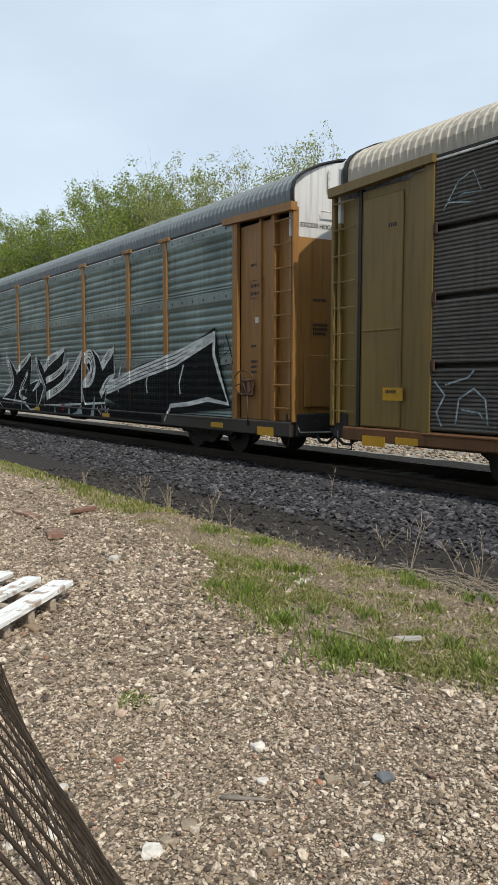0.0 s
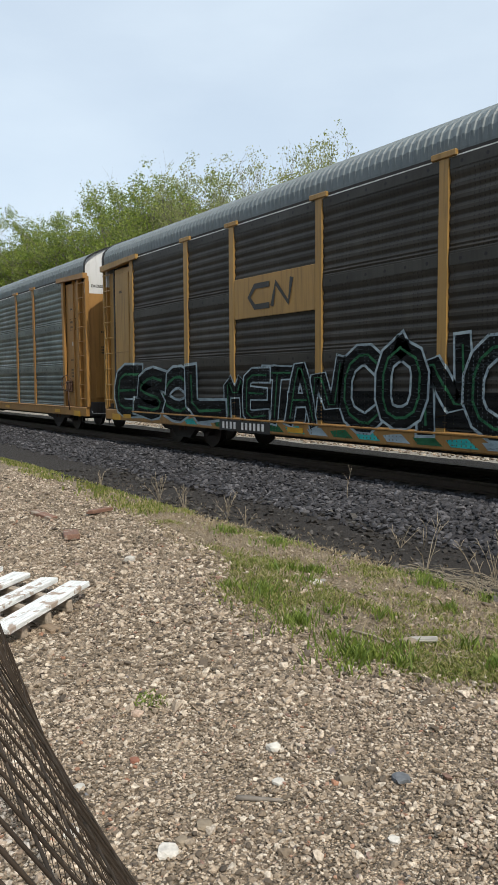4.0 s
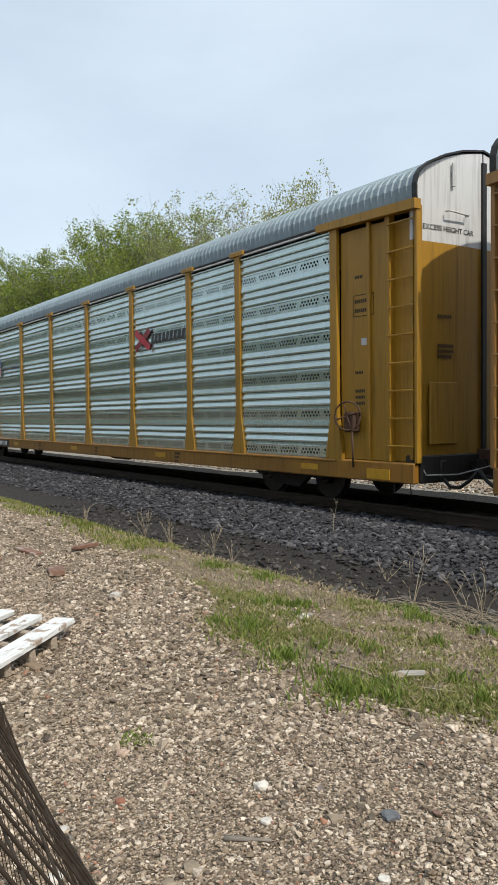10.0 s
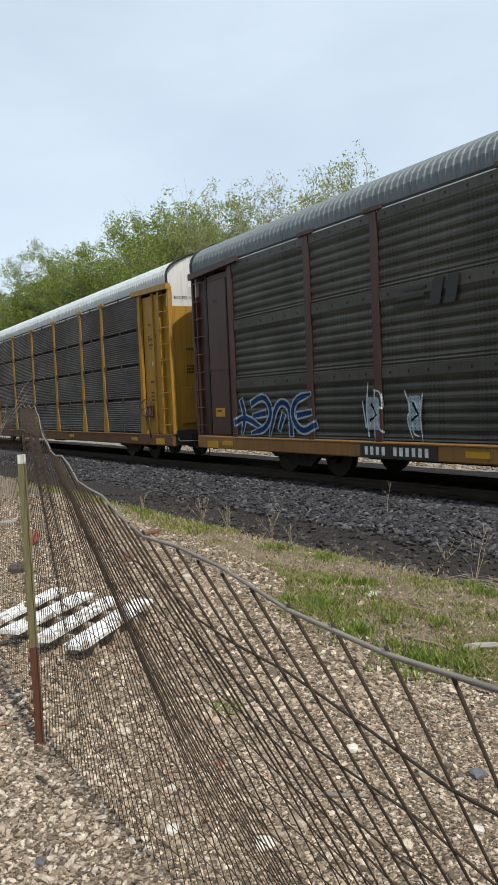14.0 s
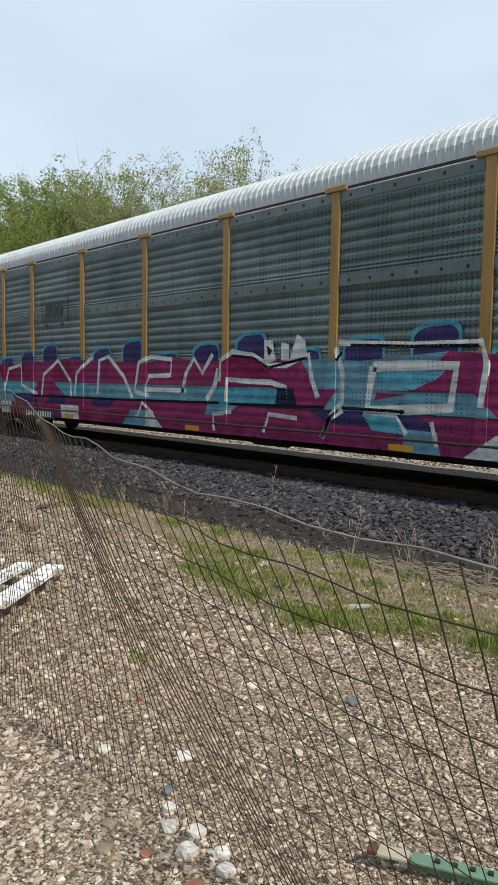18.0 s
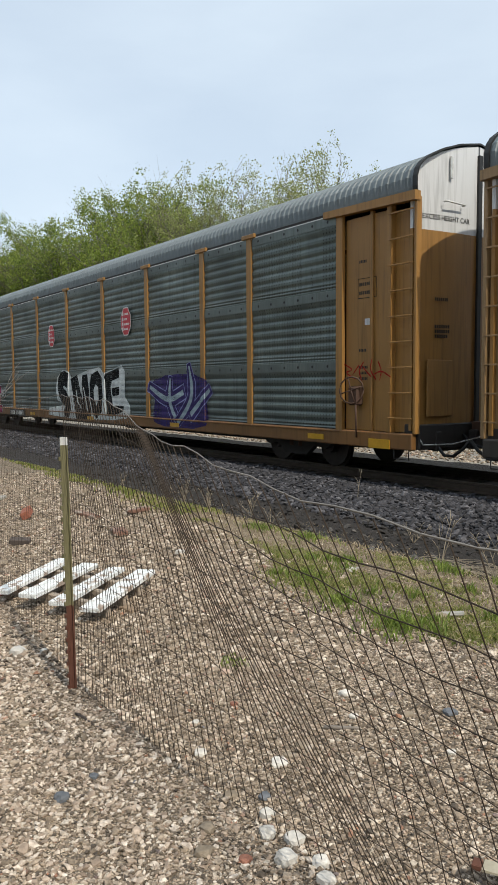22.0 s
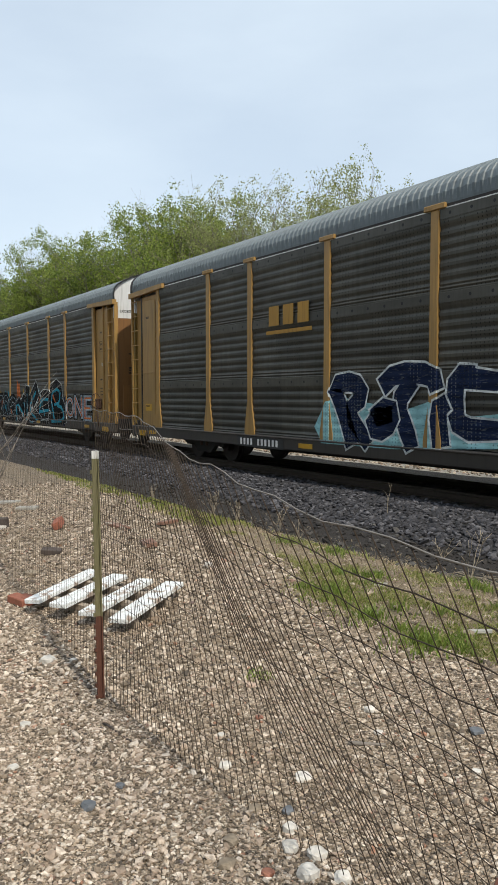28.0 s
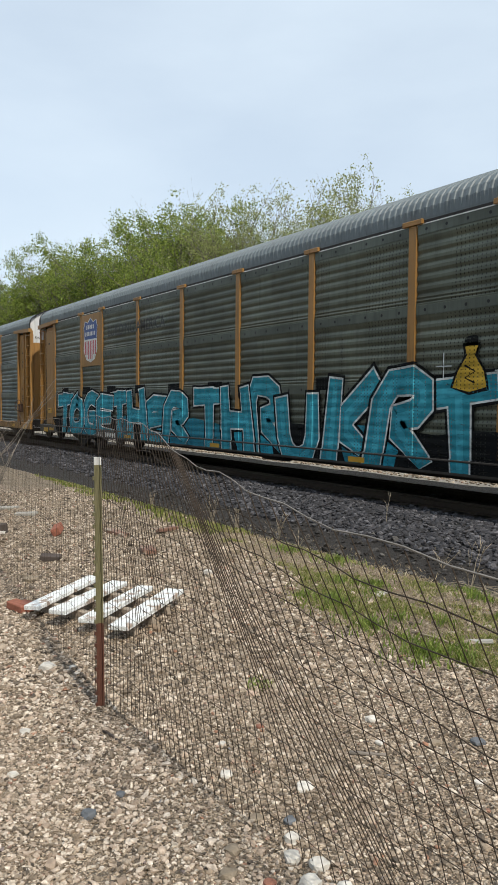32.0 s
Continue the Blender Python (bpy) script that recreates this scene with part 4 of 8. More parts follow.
def autorack(n, label, kind, panel, frame, door, roof, sill, flare=False, low=0.45, white=None, gap_dark=True):
    """One enclosed automobile carrier, 27.4 m long, its origin over the rails at its middle."""
    car = new("autorack_car")
    tagged(car, label, "railcar", group="train of autorack cars")
    white = white or WHITE
    for y in (-1.50, 1.50):
        put("side_sill", box((2 * HALF - 0.1, 0.12, LOW - low), sill, 0.02), car, (0, y, (LOW + low) / 2))
        put("sill_lip", box((2 * HALF - 3.6, 0.16, 0.035), sill, 0.008), car, (0, y, LOW - 0.03))
    put("deck", box((2 * HALF - 0.3, 2.86, 0.10), STEEL), car, (0, 0, LOW - 0.1))
    put("center_sill", box((2 * HALF - 1.0, 0.6, 0.36), STEEL), car, (0, 0, 0.60))
    put("center_sill", box((2 * HALF - 9.6, 0.5, 0.20), STEEL, 0.02), car, (0, 0, 0.42))
    for x in (-10.0, 10.0):
        truck(car, x)
    put("brake_reservoir", disc(0.2, 0.9, STEEL, 14), car, (2.0, -0.8, 0.55), 90)
    put("roof", roof_mesh(roof), car)
    for x in (-13.66, 13.66):
        put("roof_edge", roof_rib(BLACK, 0.09, 0.03), car, (x, 0, 0))
    for y in (-1.49, 1.49):
        # dark rail paints the shadow line beneath the roof's overhang
        put("eave_rail", box((2 * HALF - 3.6, 0.07, 0.11), STEEL, 0.01), car, (0, y, 4.745))
        put("eave_trim", box((2 * HALF - 3.7, 0.05, 0.035), CLIP, 0.006), car, (0, y * 1.018, 4.685))
    pm, cap = post_mesh(frame, flare), box((0.46, 0.11, 0.09), frame, 0.01)
    for i, x in enumerate(POSTS):
        put("post", pm, car, (x, -1.485, 0))
        if 0 < i < 9:
            put("post_cap", cap, car, (x, -1.53, 4.735))
        put("post", box((0.17, 0.09, HIGH - LOW), frame), car, (x, 1.53, (LOW + HIGH) / 2))
    rows = rib_profile(kind)
    h = (HIGH - LOW) / len(rows)
    for a, b in zip(POSTS[:-1], POSTS[1:]):
        me = sheet(kind, b - a - 0.19, panel)
        for r in range(len(rows)):
            put("side_panel", me, car, (a + 0.095, -1.535, LOW + r * h))
        put("side_panel", box((b - a - 0.19, 0.06, HIGH - LOW), panel), car, ((a + b) / 2, 1.49, (LOW + HIGH) / 2))
        if kind == "flat_band":
            for z in (1.96, 3.26, 4.60):
                put("belt", box((b - a - 0.2, 0.014, 0.17), BELTS[panel.name], 0.003), car, ((a + b) / 2, -1.536, z))
        # black sheet added behind the panels so their gaps read as shade
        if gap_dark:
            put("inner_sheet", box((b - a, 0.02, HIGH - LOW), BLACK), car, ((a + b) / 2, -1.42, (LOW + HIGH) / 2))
        if len(rows) == 4:
            cm = CLIP if kind == "four_row" else RUST
            for r in range(5):
                z = LOW + r * h
                for x in ((a + 0.13, b - 0.13, (a + b) / 2) if 0 < r < 4 else ((a + b) / 2,)):
                    put("clip", box((0.06, 0.03, 0.16), cm, 0.006), car, (x, -1.55, min(max(z, LOW + 0.04), HIGH - 0.02)))
    for side in (1, -1):
        end_section(car, side, frame, door, white, low, side > 0, 0.29 if n == 0 and side < 0 else 0.0)
    for x in (-12.2, -4.9, 0.4, 5.7, 11.2):
        put("reflector", box((0.46, 0.012, 0.10), YELLOW), car, (x, -1.567, LOW - 0.16))
    put("reflector", box((0.5, 0.012, 0.16), YELLOW), car, (12.9, -1.567, LOW - 0.2))
    put("reflector", box((0.5, 0.012, 0.16), YELLOW), car, (-12.9, -1.567, LOW - 0.2))
    put("number_plate", box((1.85, 0.012, 0.23), PLATE), car, (-6.62, -1.567, LOW - 0.17))
    marks(car, -7.42, LOW - 0.24, 10, 0.145, CHALK, -1.576, 0.75, 4)
    for z, k, sz in ((3.75, 5, 0.05), (3.35, 6, 0.06), (3.2, 6, 0.06), (2.2, 5, 0.05), (1.9, 6, 0.05), (1.8, 6, 0.05), (1.7, 6, 0.05)):
        marks(car, 12.30, z, k, sz, INK, -1.478)
    put("stencil_frame", bars("stencil_frame", [[((0, 0, 0), 0.006), ((0.46, 0, 0), 0.006), ((0.46, 0, 0.34), 0.006), ((0, 0, 0.34), 0.006), ((0, 0, 0), 0.006)]], INK, 4), car, (12.27, -1.478, 3.14))
    put("notice_plate", box((0.2, 0.01, 0.11), WHITE), car, (12.55, -1.48, 2.72))
    put("caution_plate", box((0.42, 0.012, 0.2), YELLOW), car, (-12.55, -1.514, 1.35))
    marks(car, -12.7, 1.36, 6, 0.05, INK, -1.522)
    marks(car, -12.7, 3.9, 4, 0.06, INK, -1.511)
    CARS.append((n, car))
    return car

TAN = paint("tan_paint", (0.42, 0.215, 0.055))
OLIVE = paint("mustard_paint", (0.25, 0.165, 0.042))
SAND = paint("sand_paint", (0.46, 0.27, 0.078))
FADED = paint("faded_tan_paint", (0.40, 0.25, 0.115))
GOLD = paint("yellow_paint", (0.47, 0.25, 0.02), grime=0.35)
RUST_GOLD = paint("grimed_yellow_sill", (0.40, 0.19, 0.022), grime=0.6)
RUST_ORANGE = paint("weathered_orange_tan_paint", (0.37, 0.18, 0.045), grime=0.6)
RUST_TAN = paint("weathered_rust_tan_paint", (0.27, 0.125, 0.035), grime=0.6)
RED = paint("orange_red_paint", (0.52, 0.075, 0.02), grime=0.3)
BROWN = paint("oxide_brown_paint", (0.085, 0.035, 0.028))
RUSTY = paint("rust_brown_sill", (0.20, 0.085, 0.028), 0.65, 0.9, grime=0.8)
SOOT = paint("sooty_sill", (0.05, 0.042, 0.035))
R_WHITE = paint("roof_white", (0.66, 0.73, 0.77), 0.5, 0.2, grime=0.3)
R_CREAM = paint("roof_weathered_cream", (0.56, 0.52, 0.44), 0.6, 0.3, grime=0.5)
R_GREY = paint("roof_grey", (0.18, 0.22, 0.24), 0.5, 0.15, grime=0.3)
R_PALE = paint("roof_zinc", (0.28, 0.37, 0.43), 0.45, 0.1, grime=0.25)
P_GREEN = ribbed("grey_green_sheet", (0.54, 0.70, 0.65), 0.6, 0.42)
P_GREY = ribbed("grey_sheet", (0.38, 0.46, 0.43), 0.6, 0.42)
P_DARK = ribbed("dark_weathered_sheet", (0.20, 0.193, 0.158), 0.5, 0.46)
# olive tint paints shade and mirrored trees into one grey car's sheets
P_OLIVE = ribbed("olive_grey_sheet", (0.35, 0.385, 0.30), 0.6, 0.42)
P_SOOT = ribbed("sooty_weathered_sheet", (0.12, 0.11, 0.094), 0.45, 0.5)
P_BROWN = ribbed("brown_grimed_sheet", (0.30, 0.28, 0.255), 0.35, 0.5, holes=0.0)
P_BLUE = ribbed("blue_grey_sheet", (0.40, 0.54, 0.56), 0.6, 0.4)
BELTS = {}
for sheet_name, tint in (("grey_green_sheet", (0.58, 0.70, 0.67)), ("grey_sheet", (0.36, 0.43, 0.41)), ("dark_weathered_sheet", (0.20, 0.192, 0.16)), ("sooty_weathered_sheet", (0.115, 0.107, 0.093)), ("olive_grey_sheet", (0.25, 0.29, 0.24)), ("blue_grey_sheet", (0.41, 0.51, 0.52))):
    BELTS[sheet_name] = ribbed("belt_of_" + sheet_name, tint, 0.35, 0.42, holes=0.0, bolts=True)
PEELED = paint("peeling_white", (0.62, 0.58, 0.55), 0.6, 1.0, (0.22, 0.085, 0.04), grime=0.8)
P_SILVER = silver_sheet("bright_zinc_sheet", (0.51, 0.595, 0.57))
SPECS = [
    ("weathered enclosed autorack with fine brown-grey ribbed sides and mustard ends", "fine", P_BROWN, OLIVE, OLIVE, R_CREAM, RUSTY, False, 0.58),
    ("enclosed autorack, green-grey ribbed sides, tan posts, black and white graffiti", "flat_band", P_GREEN, RUST_ORANGE, TAN, R_GREY, SOOT, False, 0.52),
    ("dark weathered enclosed autorack with tan posts and pale graffiti", "flat_band", P_SOOT, SAND, TAN, R_GREY, TAN, False, 0.52),
    ("grey enclosed autorack with tan posts, teal and blue graffiti", "flat_band", P_GREY, TAN, TAN, R_GREY, TAN, False, 0.52),
    ("grey four-row autorack with zinc clips, white roof, flared tan posts", "four_row", P_BLUE, TAN, TAN, R_WHITE, RUST_ORANGE, True, 0.44),
    ("bright silver enclosed autorack with clean yellow posts and ends", "silver", P_SILVER, GOLD, GOLD, R_PALE, RUST_GOLD, True, 0.48),
    ("dark grimy enclosed autorack with oxide brown posts and small white tags", "flat_band", P_DARK, BROWN, BROWN, R_GREY, RUST_ORANGE, False, 0.50, PEELED),
    ("grimy autorack with fine brown ribbed sides, yellow posts, white roof", "fine", P_BROWN, GOLD, GOLD, R_WHITE, RUSTY, True, 0.48),
    ("blue-grey enclosed autorack with tan posts, magenta and blue graffiti", "flat_band", P_BLUE, SAND, GOLD, R_WHITE, SOOT, False, 0.62),
    ("dark enclosed autorack with tan posts, white and turquoise graffiti", "flat_band", P_DARK, FADED, TAN, R_GREY, SOOT, False, 0.52),
    ("grey-green enclosed autorack with red octagon signs and bold black graffiti", "flat_band", P_GREY, TAN, TAN, R_GREY, RUST_TAN, False, 0.52),
    ("silver-grey enclosed autorack with orange-red posts, ends and sill", "flat_band", P_GREEN, RED, RED, R_PALE, RED, True, 0.52),
    ("dark enclosed autorack with sand-coloured posts, navy and white graffiti", "flat_band", P_DARK, SAND, OLIVE, R_GREY, SOOT, True, 0.52),
    ("dark enclosed autorack with tan posts and black, orange, blue graffiti", "flat_band", P_DARK, SAND, RUST_TAN, R_GREY, SOOT, False, 0.52),
    ("grey enclosed autorack with tan posts and large blue block-letter graffiti", "flat_band", P_OLIVE, TAN, TAN, R_GREY, SOOT, False, 0.52),
    ("grey enclosed autorack with tan posts and ends", "flat_band", P_GREY, TAN, TAN, R_GREY, TAN, False, 0.52),
]
RACK = [autorack(i, *spec) for i, spec in enumerate(SPECS)]

# ---- signs and graffiti on the cars ----
S_BLACK, S_WHITE = spray("spray_black", (0.009, 0.010, 0.011)), spray("spray_white", (0.62, 0.66, 0.66))
S_TEAL, S_BLUE, S_NAVY = spray("spray_teal", (0.05, 0.42, 0.40)), spray("spray_blue", (0.018, 0.042, 0.14)), spray("spray_navy", (0.012, 0.02, 0.05))
S_SKY, S_PINK, S_MAG = spray("spray_sky", (0.09, 0.34, 0.45)), spray("spray_pink", (0.42, 0.075, 0.17)), spray("spray_magenta", (0.22, 0.018, 0.075))
S_PURP, S_LILAC, S_LIME = spray("spray_purple", (0.05, 0.038, 0.13)), spray("spray_lilac", (0.25, 0.27, 0.50)), spray("spray_lime", (0.40, 0.45, 0.05))
S_GREY, S_ORANGE, S_GOLD = spray("spray_grey", (0.32, 0.40, 0.45)), spray("spray_orange", (0.55, 0.15, 0.04)), spray("spray_gold", (0.50, 0.33, 0.05))
S_AQUA, S_GREEN, S_RED = spray("spray_aqua", (0.03, 0.30, 0.42)), spray("spray_green", (0.03, 0.12, 0.06)), spray("spray_red", (0.35, 0.02, 0.02))
E_BLUE, E_RED = plain("enamel_blue", (0.02, 0.06, 0.25), 0.4, vary=0.15), plain("enamel_red", (0.50, 0.02, 0.04), 0.4, vary=0.15)
E_BLACK = plain("enamel_black", (0.02, 0.02, 0.02), 0.45, vary=0.15)
E_GREEN = plain("enamel_green", (0.02, 0.22, 0.12), 0.4, vary=0.15)
E_MAROON = plain("enamel_maroon", (0.22, 0.012, 0.018), 0.45, vary=0.2)
E_STEEL = ribbed("pale_sign_sheet", (0.60, 0.62, 0.60), 0.3, 0.4, holes=0.0, keep=0.9)


class Sign(Paintwork):
    """A flat painted sign, all its marks in one plane."""

    def start(self, name):
        Paintwork.start(self, "letter")

    def finish(self, car, label):
        return put("sign", mesh_of("sign", self.verts, self.faces, self.mats, self.index), car, label=label)

    def rect(self, x0, x1, z0, z1, mat, level, lean=0.0):
        self.shape([(x0, z0), (x1, z0), (x1 + lean, z1), (x0 + lean, z1)], [(0, 1, 2, 3)], mat, level)


def shield(car, x, z, w, h):
    """A shield: blue field with two pale bars of writing over red and white stripes."""
    s = Sign()
    out = [(-0.5, 0.30), (-0.42, 0.44), (-0.2, 0.40), (0, 0.5), (0.2, 0.40), (0.42, 0.44), (0.5, 0.30), (0.46, 0.0), (0.5, -0.22), (0.3, -0.44), (0, -0.5), (-0.3, -0.44), (-0.5, -0.22), (-0.46, 0.0)]
    s.blob([(x + a * w * 1.06, z + b * h * 1.04) for a, b in out], CHALK, 0)
    s.blob([(x + a * w, z + (b if b > 0.02 else 0.02) * h) for a, b in out], E_BLUE, 1)
    for i in range(7):
        a = -0.43 + i * 0.13
        s.rect(x + a * w, x + (a + 0.065) * w, z - (0.34 + 0.1 * (i in (2, 3, 4))) * h, z - 0.02 * h, E_RED, 2)
    for zz, half, count in ((0.255, 0.31, 5), (0.10, 0.39, 7)):
        for i in range(count):
            a = -half + i * 2 * half / count
            s.rect(x + a * w, x + (a + 2 * half / count * 0.62) * w, z + zz * h, z + (zz + 0.095) * h, CHALK, 2)
    s.finish(car, "blue, red and white shield sign")


def block_marks(s, x, z, h, count, mat, lean=0.0, fill=0.72, w=None):
    w = w or h * 0.75
    for i in range(count):
        a = x + i * w
        s.rect(a, a + w * fill, z, z + h, mat, 3, lean)


def octagon(car, x, z, r):
    s = Sign()
    for k, m, lv in ((1.0, CHALK, 0), (0.93, E_RED, 1)):
        s.blob([(x + math.cos(math.pi * (i + 0.5) / 4) * r * 0.8 * k, z + math.sin(math.pi * (i + 0.5) / 4) * r * k) for i in range(8)], m, lv)
    for i, n in enumerate((4, 3, 5, 4)):
        zz = z + r * (0.42 - i * 0.33)
        s.rect(x - r * 0.55, x - r * 0.35, zz - 0.02, zz + r * 0.2, CHALK, 2)
        for j in range(n):
            s.rect(x - r * 0.28 + j * r * 0.17, x - r * 0.16 + j * r * 0.17, zz, zz + r * 0.13, CHALK, 2)
    s.finish(car, "red octagonal sign with white border")


def yellow_board(car, x0, x1, z0, z1, mat):
    put("sign_board", box((x1 - x0, 0.03, z1 - z0), mat, 0.006), car, ((x0 + x1) / 2, -1.540, (z0 + z1) / 2))


rng = random.Random(11)

# car 0: a chalked star and a faint tag
g = Paintwork()
g.line([(-11.6, 3.95), (-11.35, 4.3), (-11.1, 4.4), (-10.95, 4.1), (-11.25, 4.12), (-11.55, 4.05), (-11.1, 3.98)], 0.02, S_GREY, 1)
g.line([(-11.7, 1.55), (-11.5, 1.35), (-11.65, 1.1), (-11.55, 0.9)], 0.03, S_GREY, 1)
g.line([(-11.3, 0.95), (-11.25, 1.3), (-11.0, 1.45), (-10.8, 1.3), (-10.75, 0.95), (-10.9, 1.12), (-11.2, 1.15)], 0.03, S_GREY, 1)
g.line([(-11.5, 1.5), (-11.1, 1.6), (-11.0, 1.7)], 0.03, S_GREY, 1)
g.finish(RACK[0], "chalk scribbles")

# car 1: long black piece with white brushed edges
g = Paintwork()
g.shape([(-10.4, 0.45), (8.8, 0.45), (8.8, 0.95), (-10.2, 0.95)], [(0, 1, 2, 3)], S_BLACK, 0)
g.letter([(-12.62, 2.55), (-10.94, 2.26), (-9.92, 1.88), (-9.23, 1.55), (-8.58, 1.03), (-10.66, 0.91), (-10.01, 1.20), (-10.31, 1.60), (-11.29, 1.95), (-12.16, 2.21)], S_BLACK, S_WHITE, 0.06, 1)
g.letter([(-8.82, 2.35), (-7.94, 2.05), (-7.02, 2.21), (-6.33, 2.48), (-5.71, 2.08), (-5.17, 1.74), (-4.32, 2.32), (-3.49, 2.53), (-3.60, 2.17), (-3.93, 1.74), (-4.00, 1.13), (-4.65, 1.00), (-5.51, 0.93), (-7.97, 0.92), (-8.67, 1.03), (-8.94, 1.44), (-8.36, 1.87)], S_BLACK, S_WHITE, 0.06, 1)
g.letter([(-2.77, 2.48), (-2.06, 2.13), (-1.66, 1.84), (-1.20, 2.15), (-0.17, 2.47), (-0.11, 2.08), (-0.27, 1.45), (0.39, 1.57), (0.79, 1.50), (1.01, 1.36), (0.40, 0.63), (-0.26, 0.59), (-0.83, 0.83), (-1.50, 0.85), (-3.28, 0.91), (-2.06, 1.40), (-2.56, 1.98)], S_BLACK, S_WHITE, 0.06, 1)
g.letter([(0.25, 2.38), (0.70, 2.17), (0.97, 1.95), (1.57, 2.31), (2.81, 2.53), (2.75, 2.26), (2.51, 1.92), (3.13, 2.17), (2.95, 1.91), (2.62, 1.57), (3.27, 1.79), (4.12, 2.44), (4.04, 1.81), (4.01, 1.35), (3.98, 0.88), (1.01, 0.77), (1.12, 1.36), (0.76, 1.71), (0.38, 2.07)], S_BLACK, S_WHITE, 0.06, 1)
g.letter([(4.41, 2.41), (4.86, 2.41), (5.21, 2.21), (5.39, 1.99), (6.19, 2.43), (6.22, 1.73), (5.82, 1.63), (5.59, 0.96), (4.30, 0.90), (4.05, 1.40), (4.58, 1.80), (4.31, 2.08)], S_BLACK, S_WHITE, 0.06, 1)
g.start("brushed_edge")
g.brushed([(-1.66, 1.83), (-0.83, 2.16), (-0.17, 2.40)], 0.17, 5)
g.brushed([(1.00, 1.90), (1.68, 2.20), (2.75, 2.46)], 0.22, 5)
g.brushed([(1.18, 1.54), (2.21, 1.75), (3.10, 2.11)], 0.20, 5)
g.brushed([(1.19, 1.05), (2.22, 1.30), (3.00, 1.56), (3.62, 1.93), (4.09, 2.35)], 0.26, 5)
g.brushed([(4.36, 2.16), (4.64, 2.29), (4.89, 1.96), (4.74, 1.63), (4.17, 1.41)], 0.36, 5)
g.brushed([(4.05, 1.38), (4.03, 0.94)], 0.12, 5)
g.brushed([(5.41, 1.92), (5.80, 2.19), (6.19, 2.36)], 0.26, 5)
g.brushed([(5.32, 1.16), (5.70, 1.50), (6.22, 1.70)], 0.22, 5)
g.brushed([(-2.73, 2.40), (-2.23, 1.89), (-1.98, 1.44), (-3.10, 0.98)], 0.22, 5)
g.brushed([(0.31, 2.32), (0.51, 1.85), (0.79, 1.58), (-0.06, 1.21)], 0.16, 5)
g.brushed([(-5.02, 1.72), (-4.33, 2.14), (-3.56, 2.47)], 0.16, 5)
g.brushed([(-8.59, 1.49), (-8.08, 1.89), (-6.40, 2.42)], 0.15, 5)
g.brushed([(-6.33, 2.42), (-6.66, 1.95), (-7.38, 1.45), (-7.92, 0.96)], 0.12, 5)
g.brushed([(-6.12, 2.28), (-6.04, 1.89), (-5.61, 1.53), (-4.68, 1.63)], 0.10, 5)
g.brushed([(-5.73, 1.09), (-5.28, 1.29), (-4.64, 1.32), (-4.40, 0.87)], 0.10, 5)
g.brushed([(-0.52, 1.83), (-0.83, 1.55), (-1.24, 1.33), (-1.33, 0.97), (-0.66, 0.96)], 0.14, 5)
g.brushed([(-1.27, 1.25), (-0.69, 1.34), (-0.76, 1.11)], 0.09, 5)
g.brushed([(-12.15, 2.39), (-10.62, 1.95), (-10.06, 1.43), (-10.66, 0.99)], 0.16, 5)
g.line([(-0.97, 0.83), (-0.26, 0.59), (0.33, 0.63), (0.29, 1.28)], 0.06, S_WHITE, 5, 0.4)
g.line([(-3.84, 1.47), (-2.40, 1.41)], 0.06, S_WHITE, 5, 0.4)
g.line([(-3.66, 0.81), (-3.19, 0.54)], 0.06, S_WHITE, 5, 0.4)
g.line([(-4.24, 0.92), (-3.95, 0.53)], 0.06, S_WHITE, 5, 0.4)
g.line([(-1.74, 1.16), (-2.06, 0.70)], 0.06, S_WHITE, 5, 0.4)
g.line([(-1.15, 0.78), (-1.15, 0.55)], 0.06, S_WHITE, 5, 0.4)
g.blob([(3.34, 0.58), (3.69, 0.66), (3.98, 0.91), (4.11, 0.60)], S_GREY, 6)
g.blob([(4.68, 0.58), (4.83, 0.95), (4.93, 1.13), (4.95, 0.58)], S_GREY, 6)
g.blob([(3.02, 0.58), (3.11, 0.87), (3.20, 0.93), (3.16, 0.58)], S_GREY, 6)
g.blob([(1.92, 0.55), (1.97, 0.85), (2.03, 0.55)], S_GREY, 6)
g.line([(5.09, 0.83), (5.40, 0.64), (5.36, 0.92), (5.53, 0.75), (5.62, 0.94), (5.66, 0.71), (5.85, 0.82), (5.79, 0.69)], 0.045, S_WHITE, 6)
g.line([(2.44, 0.80), (2.73, 0.85), (2.59, 0.75), (2.49, 0.68), (2.73, 0.69)], 0.05, S_RED, 6)
g.start("swoosh")
g.blob([(5.6, 1.1), (6.4, 1.6), (7.5, 1.9), (10, 2.3), (11.1, 2.66), (11.36, 1.73), (11.7, 1.0), (10, 0.85), (7.5, 0.7)], S_BLACK, 6)
for k in range(4):
    g.line([(5.75, 1.22 + 0.08 * k), (7.5, 1.58 + 0.085 * k), (9.4, 1.9 + 0.09 * k), (11.05, 2.4 + 0.045 * k)], 0.065, S_WHITE, 7)
for x in (6.4, 8.0, 9.6):
    g.line([(x + 0.2, 1.9), (x, 1.5), (x + 0.05, 1.25)], 0.05, S_WHITE, 7)
g.line([(11.07, 2.58), (11.05, 2.1), (11.25, 1.7), (11.6, 1.08), (10.8, 1.16), (10.0, 1.04), (9.2, 0.98), (8.94, 0.62)], 0.1, S_WHITE, 8, 0.5)
g.line([(11.2, 2.2), (11.5, 2.4), (11.3, 2.0), (11.7, 2.2), (11.5, 2.5), (11.8, 1.9), (11.3, 1.85)], 0.03, S_BLACK, 8)
